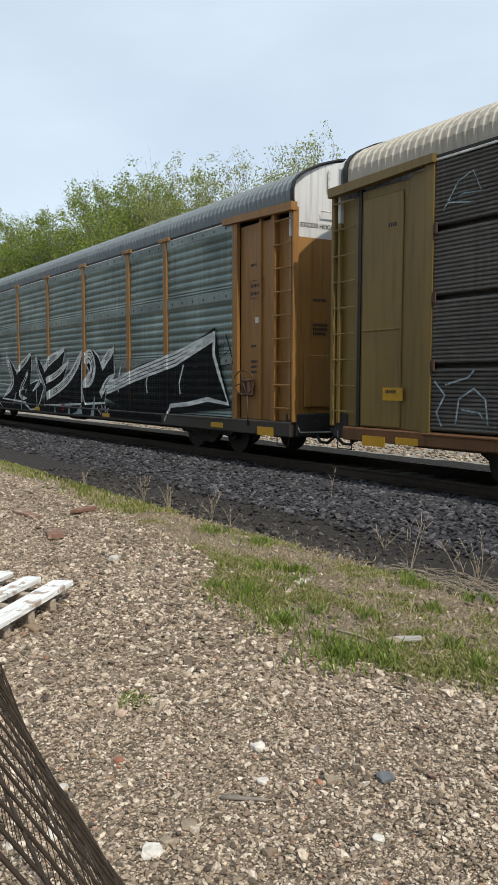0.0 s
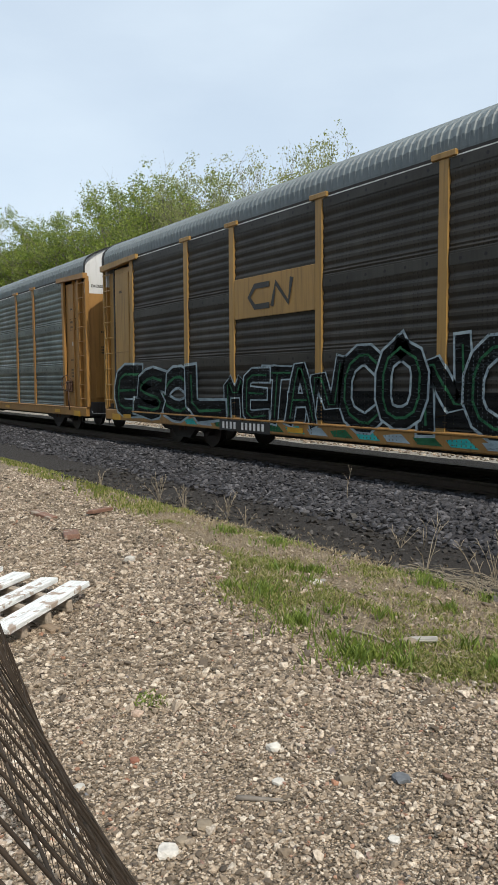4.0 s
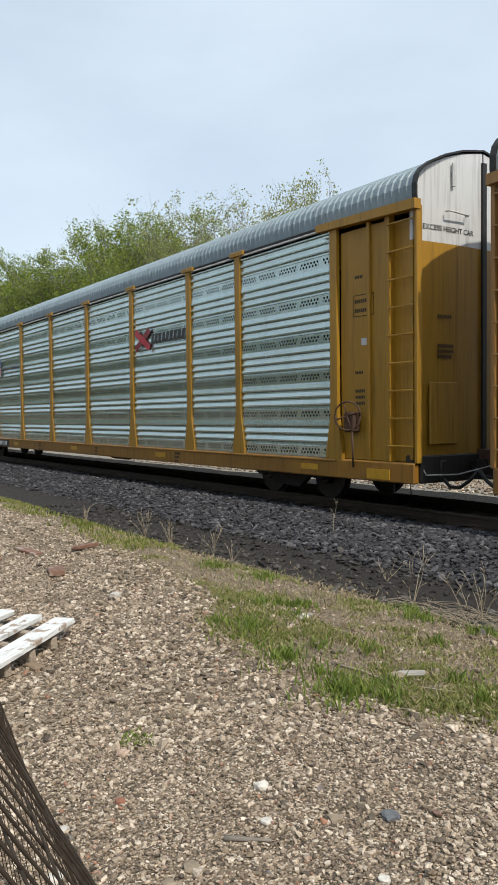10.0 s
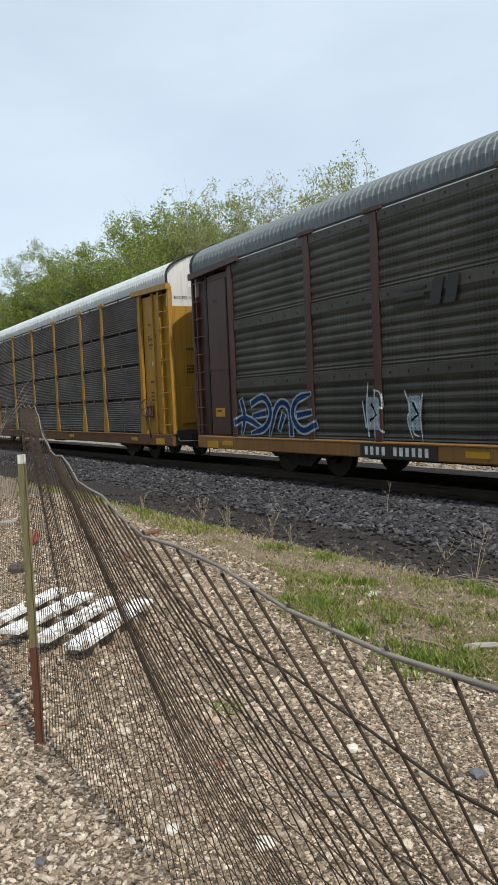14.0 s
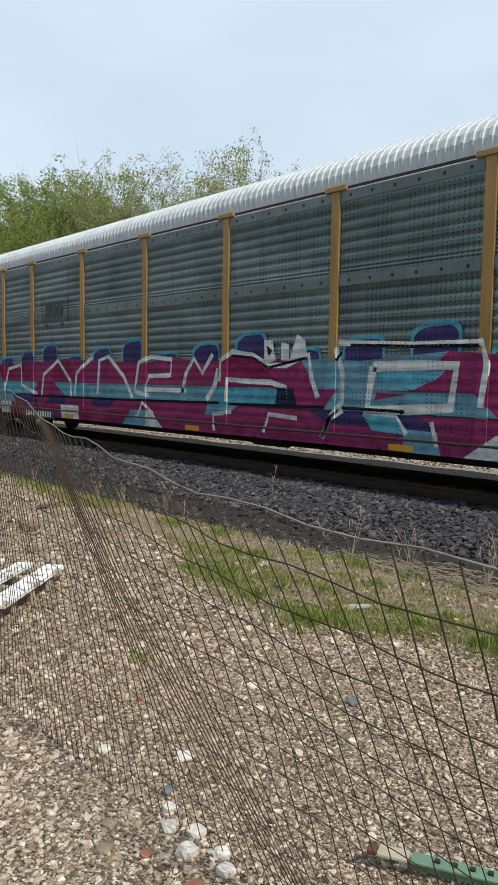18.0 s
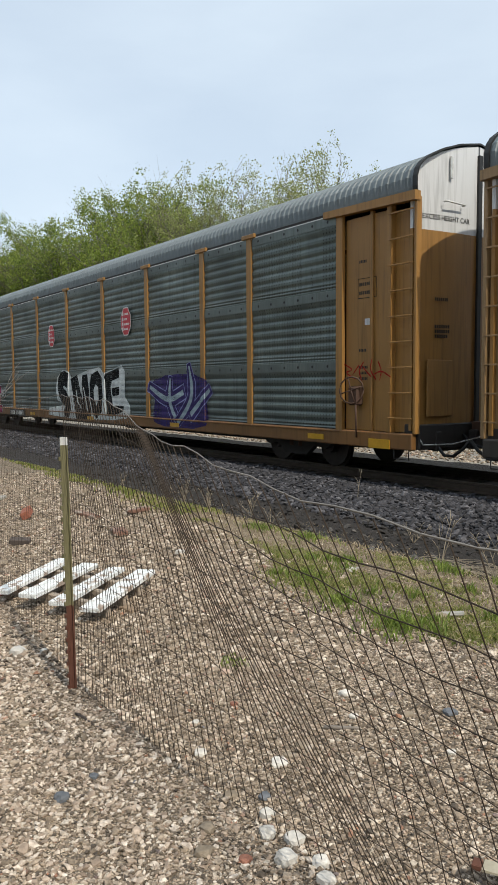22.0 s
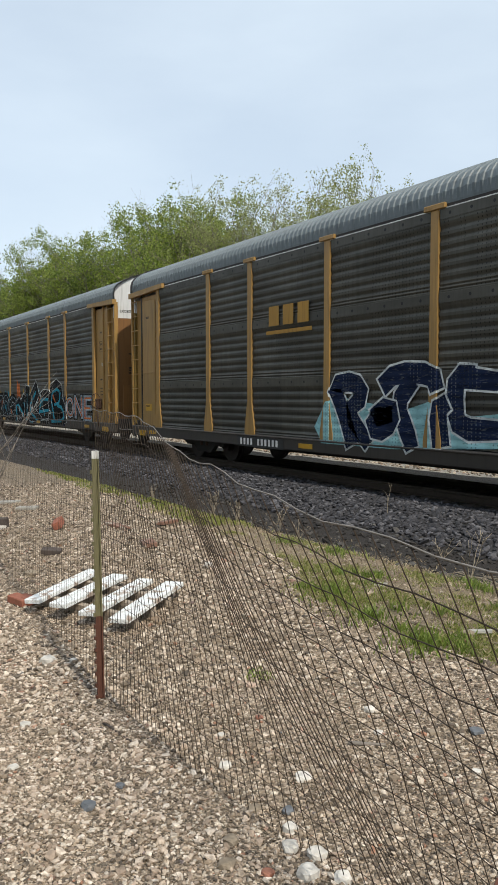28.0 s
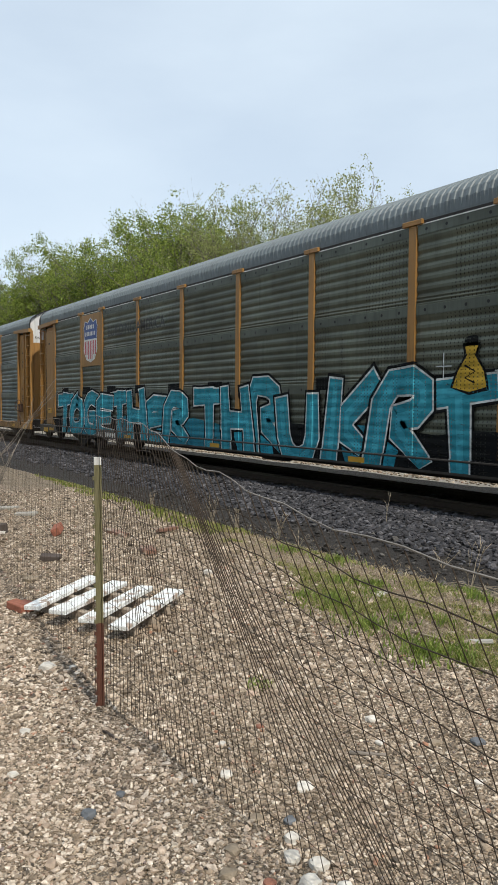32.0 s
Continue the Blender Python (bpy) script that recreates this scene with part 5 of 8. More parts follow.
g.line([(-12.2, 1.0), (-12.0, 1.3), (-11.9, 1.0), (-11.7, 1.35), (-11.6, 1.0)], 0.03, S_GREY, 8)
g.finish(RACK[1], "jagged black graffiti with white outlines")

# car 2: yellow panel with a black sign, pale bubble letters, dark wild lettering
yellow_board(RACK[2], POSTS[2] + 0.1, POSTS[3] - 0.1, 2.8, 3.6, SAND)
s = Sign()
s.line([(-5.7, 3.4), (-6.2, 3.4), (-6.4, 3.2), (-6.2, 3.0), (-5.7, 3.0)], 0.11, E_BLACK, 1)
s.line([(-5.62, 2.97), (-5.5, 3.4), (-5.1, 3.0), (-5.0, 3.45)], 0.11, E_BLACK, 1)
s.finish(RACK[2], "black line sign on a yellow panel")
g = Paintwork()
BUBBLE = spray("spray_thin_grey", (0.20, 0.245, 0.265))
for i in range(7):
    x = 7.0 + i * 0.70
    g.start("letter")
    g.cloud(x - 0.40, x + 0.40, 0.62, 1.50 + 0.12 * (i % 2), S_WHITE, rng, 1, 2, 0.7)
    g.cloud(x - 0.34, x + 0.34, 0.68, 1.44 + 0.12 * (i % 2), S_BLACK, rng, 2, 2, 0.7)
    g.cloud(x - 0.30, x + 0.30, 0.72, 1.40 + 0.12 * (i % 2), BUBBLE, rng, 3, 2, 0.7)
    g.line([(x - 0.18, 0.85), (x - 0.2, 1.2), (x - 0.1, 1.36)], 0.03, S_GREY, 4)
    g.line([(x - 0.1, 1.0), (x, 1.4), (x + 0.12, 1.15)], 0.05, S_GREY, 4)
DUSK = [(0.46, S_GREY), (0.36, S_BLACK), (0.05, S_GREEN)]
g.shape([(-7.3, 0.85), (5.2, 0.85), (5.0, 1.35), (-7.3, 1.4)], [(0, 1, 2, 3)], S_BLACK, 0)
g.throw("ESCL", -12.8, -7.6, 0.8, 1.7, DUSK, rng, 0.12)
g.throw("METAN", -7.3, -3.7, 0.85, 1.8, DUSK, rng, 0.10)
g.throw("CONCES", -3.6, 1.8, 0.85, 1.95, DUSK, rng, 0.08)
g.flames(2.1, 5.6, 1.5, 2.1, 11, [S_WHITE, S_GREEN, S_GREY], rng)
g.throw("BENS", 1.9, 5.5, 0.75, 1.75, [(0.48, S_WHITE), (0.38, S_BLACK), (0.05, S_GREEN)], rng, 0.10)
g.flames(5.3, 6.1, 0.9, 1.6, 4, [S_WHITE, S_GREEN], rng)
for i in range(16):
    x = -9 + i * 0.65
    g.blob([(x, 0.52), (x + 0.5, 0.55), (x + 0.3, 0.72), (x - 0.1, 0.68)], (S_TEAL, S_GREY, S_GREEN)[i % 3], 1)
g.finish(RACK[2], "pale bubble letters and dark green wild-style graffiti")

# car 3: horse-head sign in black, teal block with black letters, large blue and silver piece
s = Sign()
for i in range(3):
    s.rect(-6.8 + i * 0.12, -6.1, 2.95 + i * 0.13, 3.02 + i * 0.13, E_BLACK, 1)
s.blob([(-6.1, 2.85), (-5.75, 2.9), (-5.5, 3.35), (-5.8, 3.45), (-6.2, 3.2)], E_BLACK, 1)
block_marks(s, -5.45, 2.9, 0.5, 2, E_BLACK, 0.12)
for i in range(12):
    s.rect(-6.75 + i * 0.16, -6.63 + i * 0.16, 2.66, 2.76, E_BLACK, 1)
s.finish(RACK[3], "black railway sign")
g = Paintwork()
g.poly([(-12.07, 2.05), (-11.46, 2.08), (-10.53, 2.08), (-9.80, 2.01), (-9.22, 2.07), (-8.60, 2.02), (-7.96, 2.07), (-7.13, 1.90), (-7.03, 1.44), (-7.06, 0.94), (-7.37, 0.50), (-7.88, 0.50), (-8.44, 0.50), (-8.78, 0.56), (-10.23, 0.61), (-11.74, 0.69), (-12.32, 1.07), (-12.14, 1.46)], S_TEAL, 0)
g.strokes([[(-11.96, 1.07), (-11.85, 1.54), (-11.62, 1.67), (-11.42, 1.23), (-11.22, 0.71)], [(-11.86, 1.15), (-11.29, 1.25)]], [(0.29, S_WHITE), (0.21, S_BLACK)], 2)
g.strokes([[(-11.18, 0.71), (-10.97, 1.24), (-11.25, 1.67), (-10.67, 1.76), (-10.52, 1.24), (-10.20, 0.72)]], [(0.29, S_WHITE), (0.21, S_BLACK)], 4)
g.strokes([[(-10.54, 1.56), (-10.21, 1.75), (-10.01, 1.45), (-9.69, 1.18)], [(-10.24, 1.42), (-9.78, 1.64)], [(-10.03, 1.18), (-9.66, 0.74)]], [(0.29, S_WHITE), (0.21, S_BLACK)], 2)
g.strokes([[(-9.83, 0.74), (-9.63, 1.32), (-9.70, 1.80), (-9.39, 1.58), (-9.18, 1.19)], [(-9.23, 0.66), (-9.27, 1.25), (-9.34, 1.78), (-8.95, 1.80), (-8.73, 1.45), (-8.59, 1.07)]], [(0.29, S_WHITE), (0.21, S_BLACK)], 4)
g.strokes([[(-9.32, 1.81), (-8.60, 1.81), (-8.11, 1.78), (-7.73, 1.87), (-7.43, 1.73), (-7.44, 1.57)], [(-8.19, 1.78), (-8.44, 1.26), (-8.54, 0.89), (-8.26, 0.71)]], [(0.29, S_WHITE), (0.21, S_BLACK)], 2)
g.strokes([[(-7.81, 1.77), (-8.11, 1.45), (-8.19, 1.08), (-7.81, 1.33), (-7.43, 1.23)], [(-8.28, 0.79), (-7.88, 0.85), (-7.44, 0.94)], [(-8.61, 0.66), (-8.12, 0.57), (-7.72, 0.53), (-7.42, 0.87)]], [(0.29, S_WHITE), (0.21, S_BLACK)], 4)
g.line([(-11.56, 1.81), (-11.44, 1.91), (-11.32, 1.82)], 0.08, S_WHITE, 1)
g.line([(-9.75, 1.95), (-9.65, 2.04), (-9.55, 1.96)], 0.08, S_WHITE, 1)
g.line([(-8.40, 1.82), (-8.31, 1.91), (-8.23, 1.83)], 0.08, S_WHITE, 1)
g.line([(-11.04, 1.83), (-10.93, 1.93), (-10.81, 1.84)], 0.08, S_WHITE, 1)
g.start("blue_ground")
g.poly([(-3.75, 1.48), (-3.21, 0.98), (-2.77, 0.72), (-2.35, 0.50), (-0.54, 0.50), (2.43, 0.50), (4.48, 0.50), (4.37, 0.95), (3.99, 1.23), (3.52, 1.71), (3.31, 1.90), (2.97, 1.91), (2.43, 1.80), (1.94, 1.95), (1.31, 2.07), (0.86, 1.91), (0.14, 2.01), (-0.51, 2.19), (-1.08, 2.05), (-1.68, 1.90), (-2.16, 1.57), (-2.67, 1.17)], S_BLUE, 0)
g.line([(-3.41, 2.12), (-3.11, 1.30)], 0.16, S_BLUE, 1, 2.2)
g.line([(-3.41, 2.12), (-3.11, 1.30)], 0.03, S_WHITE, 2)
g.line([(-2.70, 2.19), (-2.42, 1.26)], 0.16, S_BLUE, 1, 2.2)
g.line([(-2.70, 2.19), (-2.42, 1.26)], 0.03, S_WHITE, 2)
g.line([(-2.15, 2.08), (-1.69, 1.52)], 0.16, S_BLUE, 1, 2.2)
g.line([(-2.15, 2.08), (-1.69, 1.52)], 0.03, S_WHITE, 2)
g.line([(0.26, 2.27), (0.41, 1.66)], 0.16, S_BLUE, 1, 2.2)
g.line([(0.26, 2.27), (0.41, 1.66)], 0.03, S_WHITE, 2)
g.line([(0.57, 2.14), (0.71, 1.59)], 0.16, S_BLUE, 1, 2.2)
g.line([(0.57, 2.14), (0.71, 1.59)], 0.03, S_WHITE, 2)
g.line([(1.79, 2.23), (1.94, 1.78)], 0.16, S_BLUE, 1, 2.2)
g.line([(1.79, 2.23), (1.94, 1.78)], 0.03, S_WHITE, 2)
g.line([(2.09, 2.11), (2.16, 1.71)], 0.16, S_BLUE, 1, 2.2)
g.line([(2.09, 2.11), (2.16, 1.71)], 0.03, S_WHITE, 2)
g.line([(3.52, 1.96), (3.66, 1.44)], 0.16, S_BLUE, 1, 2.2)
g.line([(3.52, 1.96), (3.66, 1.44)], 0.03, S_WHITE, 2)
g.line([(4.10, 1.91), (3.99, 1.20)], 0.16, S_BLUE, 1, 2.2)
g.line([(4.10, 1.91), (3.99, 1.20)], 0.03, S_WHITE, 2)
g.letter([(-2.08, 0.94), (-1.85, 1.74), (-1.25, 2.08), (-1.00, 2.38), (-0.98, 1.99), (-0.61, 1.39), (-0.35, 0.97), (-0.72, 0.87), (-1.27, 1.30)], S_GREY, S_WHITE, 0.05, 3.0)
g.letter([(-0.66, 2.43), (-0.41, 2.05), (0.18, 1.79), (0.42, 1.39), (0.81, 1.07), (0.33, 0.90), (-0.33, 1.30), (-0.50, 1.80)], S_GREY, S_WHITE, 0.05, 4.2)
g.letter([(0.68, 1.16), (0.90, 1.70), (0.68, 2.28), (1.12, 1.92), (1.48, 1.69), (2.10, 1.47), (1.48, 1.39), (1.34, 1.10), (1.04, 0.94)], S_GREY, S_WHITE, 0.05, 3.0)
g.letter([(1.03, 2.31), (1.38, 1.89), (1.78, 1.59), (2.05, 1.67), (1.78, 1.89), (1.38, 2.11)], S_GREY, S_WHITE, 0.05, 4.2)
g.letter([(1.80, 0.96), (2.06, 1.32), (2.43, 1.81), (2.89, 2.00), (3.06, 2.36), (3.10, 1.99), (2.72, 1.66), (2.67, 1.26), (3.13, 1.86), (3.50, 2.34), (3.58, 2.11), (3.45, 1.73), (3.01, 1.32), (2.79, 0.92), (2.31, 0.90)], S_GREY, S_WHITE, 0.05, 3.0)
g.letter([(3.39, 1.87), (3.55, 1.54), (3.76, 1.22), (4.12, 0.98), (3.46, 0.96), (3.34, 1.35)], S_GREY, S_WHITE, 0.05, 4.2)
g.letter([(-3.51, 1.23), (-2.39, 0.97), (-1.56, 0.80), (-0.79, 0.50), (-1.99, 0.51), (-2.84, 0.77)], S_GREY, S_WHITE, 0.05, 3.0)
g.letter([(-0.66, 0.77), (0.03, 0.74), (0.68, 0.65), (-0.66, 0.50)], S_GREY, S_WHITE, 0.05, 4.2)
g.letter([(0.64, 0.79), (1.78, 0.79), (2.69, 0.53), (1.08, 0.53)], S_GREY, S_WHITE, 0.05, 3.0)
g.letter([(2.06, 0.81), (3.24, 0.85), (3.46, 0.56), (2.67, 0.55)], S_GREY, S_WHITE, 0.05, 4.2)
g.letter([(3.89, 0.83), (4.19, 0.81), (4.56, 0.52), (4.19, 0.52)], S_GREY, S_WHITE, 0.05, 3.0)
g.letter([(-0.95, 1.58), (-0.45, 1.16), (-0.64, 0.95), (-1.09, 1.06)], S_GREY, S_WHITE, 0.05, 4.2)
g.letter([(1.98, 1.21), (2.09, 0.93), (1.30, 0.90)], S_GREY, S_WHITE, 0.05, 3.0)
g.line([(0.25, 1.17), (0.00, 1.48), (-0.12, 1.71)], 0.06, S_NAVY, 7, 0.4)
g.line([(1.31, 1.33), (1.63, 1.40)], 0.06, S_NAVY, 7, 0.4)
g.line([(2.43, 1.08), (2.71, 1.47), (2.88, 1.79)], 0.06, S_NAVY, 7, 0.4)
g.line([(-1.24, 1.40), (-1.16, 1.72)], 0.06, S_NAVY, 7, 0.4)
g.line([(3.65, 1.05), (3.56, 1.29)], 0.06, S_NAVY, 7, 0.4)
g.line([(-1.70, 1.14), (-1.46, 1.40)], 0.06, S_NAVY, 7, 0.4)
g.finish(RACK[3], "teal block and spiky blue and silver graffiti")

# car 4: pale sheet with a maroon line sign, white scribble
put("sign_board", sheet("four_row", POSTS[3] - POSTS[2] - 0.19, E_STEEL), RACK[4], (POSTS[2] + 0.095, -1.541, LOW + 2 * (HIGH - LOW) / 4))
s = Sign()
s.line([(-6.05, 3.57), (-6.49, 3.58), (-6.63, 3.51), (-6.65, 3.22), (-6.53, 3.12), (-6.01, 3.1), (-5.89, 3.17), (-5.86, 3.49), (-5.77, 3.59), (-5.65, 3.55), (-5.38, 3.18), (-5.28, 3.11), (-5.19, 3.16), (-5.15, 3.63)], 0.11, E_MAROON, 1)
for i in range(6):
    s.rect(-5.06 + i * 0.080, -5.01 + i * 0.080, 3.10, 3.18, E_BLUE, 1)
s.finish(RACK[4], "maroon line sign on a pale sheet")
g = Paintwork()
for k in range(2):
    z0 = 1.15 if k == 0 else 0.5
    for i in range(3):
        x = 0.2 + i * 0.72
        g.line([(x, z0 + 0.6), (x + 0.15, z0 + 0.15), (x + 0.3, z0 + 0.45), (x + 0.45, z0 + 0.1), (x + 0.5, z0 + 0.65), (x + 0.1, z0 + 0.3)], 0.035, S_WHITE, 1)
g.finish(RACK[4], "thin white scribble")

# car 5: clean, with a red cross sign and a small shield
s = Sign()
s.line([(4.5, 3.18), (5.25, 3.62)], 0.17, E_MAROON, 1)
s.line([(4.5, 3.62), (5.25, 3.18)], 0.17, E_RED, 2)
block_marks(s, 5.32, 3.28, 0.22, 9, E_BLACK, 0.05, w=0.182)
s.finish(RACK[5], "red crossed-bars sign with black bars")
shield(RACK[5], -6.66, 3.35, 0.52, 0.62)
put("lettering", letters("BUILDING AMERICA", 0.195, E_BLACK), RACK[5], (-6.25, -1.57, 3.26))

# car 6: small white figures and a dark sign
s = Sign()
for i in range(3):
    s.rect(-6.6 + i * 0.1, -5.9, 3.0 + i * 0.12, 3.06 + i * 0.12, E_BLACK, 1)
block_marks(s, -5.8, 2.95, 0.42, 2, E_BLACK, 0.1)
s.finish(RACK[6], "black railway sign on grime")
g = Paintwork()
for x, w in ((-7.2, 0.5), (-6.2, 0.4), (-2.0, 0.6), (1.0, 0.6), (2.8, 0.8), (5.7, 0.7), (6.7, 0.6), (8.0, 0.7), (9.9, 1.0), (11.0, 0.8)):
    z = 0.95
    hgt = 0.8 + 0.35 * (w > 0.75)
    g.cloud(x - w * 0.35, x + w * 0.35, z + 0.05, z + hgt * 0.75, S_GREY, rng, 0, 4)
    g.wild(x - w / 2, x + w / 2, z, z + hgt * 0.8, 3, [(0.7, S_GREY), (0.45, S_WHITE)], rng)
    g.line([(x - w * 0.2, z + 0.2), (x + w * 0.2, z + 0.3), (x - w * 0.1, z + 0.5)], 0.05, S_BLACK, 6)
g.wild(-11.7, -9.0, 0.95, 1.6, 4, [(1.1, S_GREY), (0.6, S_BLUE)], rng)
g.line([(13.05, 2.0), (12.75, 2.05), (12.8, 1.85), (13.1, 1.8), (13.0, 1.6), (12.7, 1.65)], 0.05, S_WHITE, 3)
g.finish(RACK[6], "small white graffiti figures")

# car 7: yellow panel with shield, faint blue tags
yellow_board(RACK[7], POSTS[1] + 0.1, POSTS[2] - 0.1, 2.95, 4.68, GOLD)
shield(RACK[7], (POSTS[1] + POSTS[2]) / 2, 3.82, 1.3, 1.5)
g = Paintwork()
g.wild(-11.6, -9.3, 0.95, 1.5, 6, [(0.7, S_GREY), (0.35, S_BLUE)], rng)
g.wild(-6.6, -4.6, 0.95, 1.5, 5, [(0.6, S_BLUE)], rng)
g.finish(RACK[7], "faded blue and grey tags")

# car 8: magenta, sky and purple lettering over the whole length, bracketed black sign
s = Sign()
block_marks(s, -6.2, 3.2, 0.36, 3, E_BLACK, 0.0, w=0.34)
for x, d in ((-6.4, 0.12), (-4.94, -0.12)):
    s.line([(x + d, 3.7), (x, 3.7), (x, 3.08), (x + d, 3.08)], 0.06, E_BLACK, 2)
s.rect(-6.25, -6.05, 2.96, 3.04, E_BLACK, 2)
s.rect(-5.35, -5.15, 2.96, 3.04, E_BLACK, 2)
s.finish(RACK[8], "black bracketed sign")
g = Paintwork()
for i in range(14):
    x = -8.7 + i * 1.36
    g.cloud(x - 0.42, x + 0.42, 1.6, 2.2 + 0.15 * (i % 3), S_SKY, rng, 0, 3)
    g.cloud(x - 0.37, x + 0.37, 1.6, 2.13 + 0.15 * (i % 3), S_PURP, rng, 1, 3)
MAUVE, SKY2 = spray("spray_mauve", (0.25, 0.033, 0.115)), spray("spray_pale_sky", (0.14, 0.30, 0.39))
g.patchwork(-9.3, 9.4, 0.5, 0.92, 24, 1, [MAUVE, S_MAG, S_WHITE, SKY2, MAUVE, MAUVE], rng, 2, 0.02)
g.patchwork(-9.3, 9.4, 0.92, 1.18, 17, 1, [MAUVE, SKY2, MAUVE, S_PURP], rng, 2, 0.05)
g.patchwork(-9.3, 9.4, 1.16, 1.52, 15, 1, [SKY2, SKY2, S_SKY, MAUVE], rng, 2.4, 0.06)
g.patchwork(-9.3, 9.4, 1.50, 2.0, 17, 1, [MAUVE, MAUVE, S_MAG, MAUVE, SKY2], rng, 2.8, 0.12)
g.line([(4.35, 2.27), (4.62, 2.25), (5.84, 2.19), (7.03, 2.20), (7.11, 1.89), (7.03, 1.30)], 0.10, S_WHITE, 6)
g.line([(5.10, 1.87), (5.85, 1.89), (6.62, 1.88), (6.54, 1.28), (5.81, 1.22), (5.00, 1.19), (5.10, 1.87)], 0.16, S_WHITE, 6)
g.line([(4.31, 2.18), (4.46, 1.77), (4.46, 1.30), (4.21, 1.02), (4.05, 0.68)], 0.10, S_WHITE, 6)
g.line([(1.24, 1.60), (1.29, 2.00), (1.63, 2.16), (2.23, 2.09), (2.66, 1.90), (3.12, 1.90), (3.68, 2.08), (3.76, 1.67), (3.92, 1.35)], 0.10, S_WHITE, 6)
g.line([(1.47, 1.21), (1.49, 1.64), (2.10, 1.61), (2.73, 1.60), (3.11, 1.51), (3.22, 1.25)], 0.10, S_WHITE, 6)
g.line([(0.85, 1.23), (1.11, 1.52), (1.21, 1.84)], 0.12, S_WHITE, 6)
g.line([(-1.73, 1.62), (-1.65, 1.98), (-1.15, 2.11), (-0.37, 2.04), (-0.41, 1.71), (-1.23, 1.68), (-1.39, 1.39), (0.15, 1.40)], 0.10, S_WHITE, 6)
g.line([(-1.73, 1.62), (-1.82, 1.34), (-1.23, 1.26)], 0.10, S_WHITE, 6)
g.line([(0.01, 1.33), (0.15, 1.76), (0.42, 2.05), (0.70, 1.76), (1.03, 2.13)], 0.10, S_WHITE, 6)
g.line([(-3.48, 1.25), (-3.38, 2.05), (-2.96, 2.14), (-2.26, 1.66), (-1.90, 1.19)], 0.10, S_WHITE, 6)
g.line([(-4.63, 1.17), (-4.52, 1.75), (-3.68, 2.15)], 0.10, S_WHITE, 6)
g.line([(-6.50, 1.12), (-6.37, 1.69), (-5.52, 2.07), (-4.85, 1.54), (-4.81, 1.12)], 0.10, S_WHITE, 6)
g.line([(-8.97, 1.18), (-8.65, 1.85), (-7.80, 1.97), (-7.76, 1.39), (-6.76, 1.17)], 0.10, S_WHITE, 6)
g.line([(4.03, 0.68), (4.21, 1.02), (4.48, 1.17)], 0.10, S_WHITE, 6)
g.line([(4.92, 1.12), (5.58, 1.09), (5.78, 0.85)], 0.08, S_WHITE, 6)
g.line([(6.22, 1.06), (6.34, 0.70)], 0.07, S_WHITE, 6)
g.line([(-1.73, 0.74), (-1.48, 1.11), (-1.06, 0.86)], 0.08, S_WHITE, 6)
g.line([(2.58, 0.68), (2.69, 1.02), (3.43, 0.98)], 0.08, S_WHITE, 6)
g.line([(1.13, 0.63), (1.05, 0.95), (1.63, 1.02)], 0.08, S_WHITE, 6)
g.blob([(5.18, 1.47), (5.76, 1.45), (5.15, 1.35)], S_MAG, 7)
g.blob([(5.23, 1.77), (6.44, 1.81), (6.30, 1.69), (5.87, 1.52), (5.32, 1.65)], S_SKY, 7)
g.blob([(2.54, 2.36), (2.76, 2.36), (2.86, 1.99), (2.55, 1.92)], S_WHITE, 7)
g.blob([(3.39, 2.44), (3.59, 2.33), (3.65, 2.05), (3.20, 1.98)], S_WHITE, 7)
g.blob([(3.00, 2.31), (3.19, 2.27), (3.20, 1.98), (2.99, 1.99)], S_WHITE, 7)
g.blob([(2.60, 2.27), (2.77, 2.17), (2.66, 2.06)], S_MAG, 7)
g.blob([(2.91, 1.51), (3.32, 1.48), (3.43, 1.18), (2.85, 1.16)], S_NAVY, 7)
g.blob([(4.92, 1.12), (5.58, 1.09), (5.74, 0.84), (5.10, 0.87)], S_SKY, 7)
g.line([(4.62, 2.22), (5.84, 2.17), (6.99, 2.16)], 0.05, S_BLACK, 8)
g.line([(4.46, 1.20), (5.73, 1.19), (5.65, 1.16)], 0.05, S_BLACK, 8)
g.line([(-7.01, 1.11), (-2.26, 1.14), (1.24, 1.18)], 0.05, S_BLACK, 8)
g.line([(1.56, 1.17), (4.07, 1.20)], 0.05, S_BLACK, 8)
g.line([(1.61, 2.09), (2.23, 2.05), (2.66, 1.86), (3.65, 2.03)], 0.05, S_BLACK, 8)
g.line([(4.32, 1.97), (4.43, 2.11)], 0.05, S_BLACK, 8)
g.cloud(10.6, 11.5, 1.15, 2.05, S_PURP, rng, 1, 5)
g.wild(10.65, 11.4, 1.3, 1.7, 2, [(0.8, S_WHITE), (0.5, S_PURP)], rng)
g.wild(9.5, 10.5, 1.72, 2.0, 4, [(0.5, S_NAVY)], rng)
g.cloud(-10.7, -9.4, 1.0, 1.75, S_BLUE, rng, 1, 5)
g.wild(-10.6, -9.5, 1.1, 1.6, 3, [(0.9, S_WHITE), (0.6, S_BLUE)], rng)
g.cloud(12.4, 13.6, 0.35, 0.9, S_PURP, rng, 1, 5)
g.finish(RACK[8], "magenta, sky-blue and purple graffiti along the whole side")

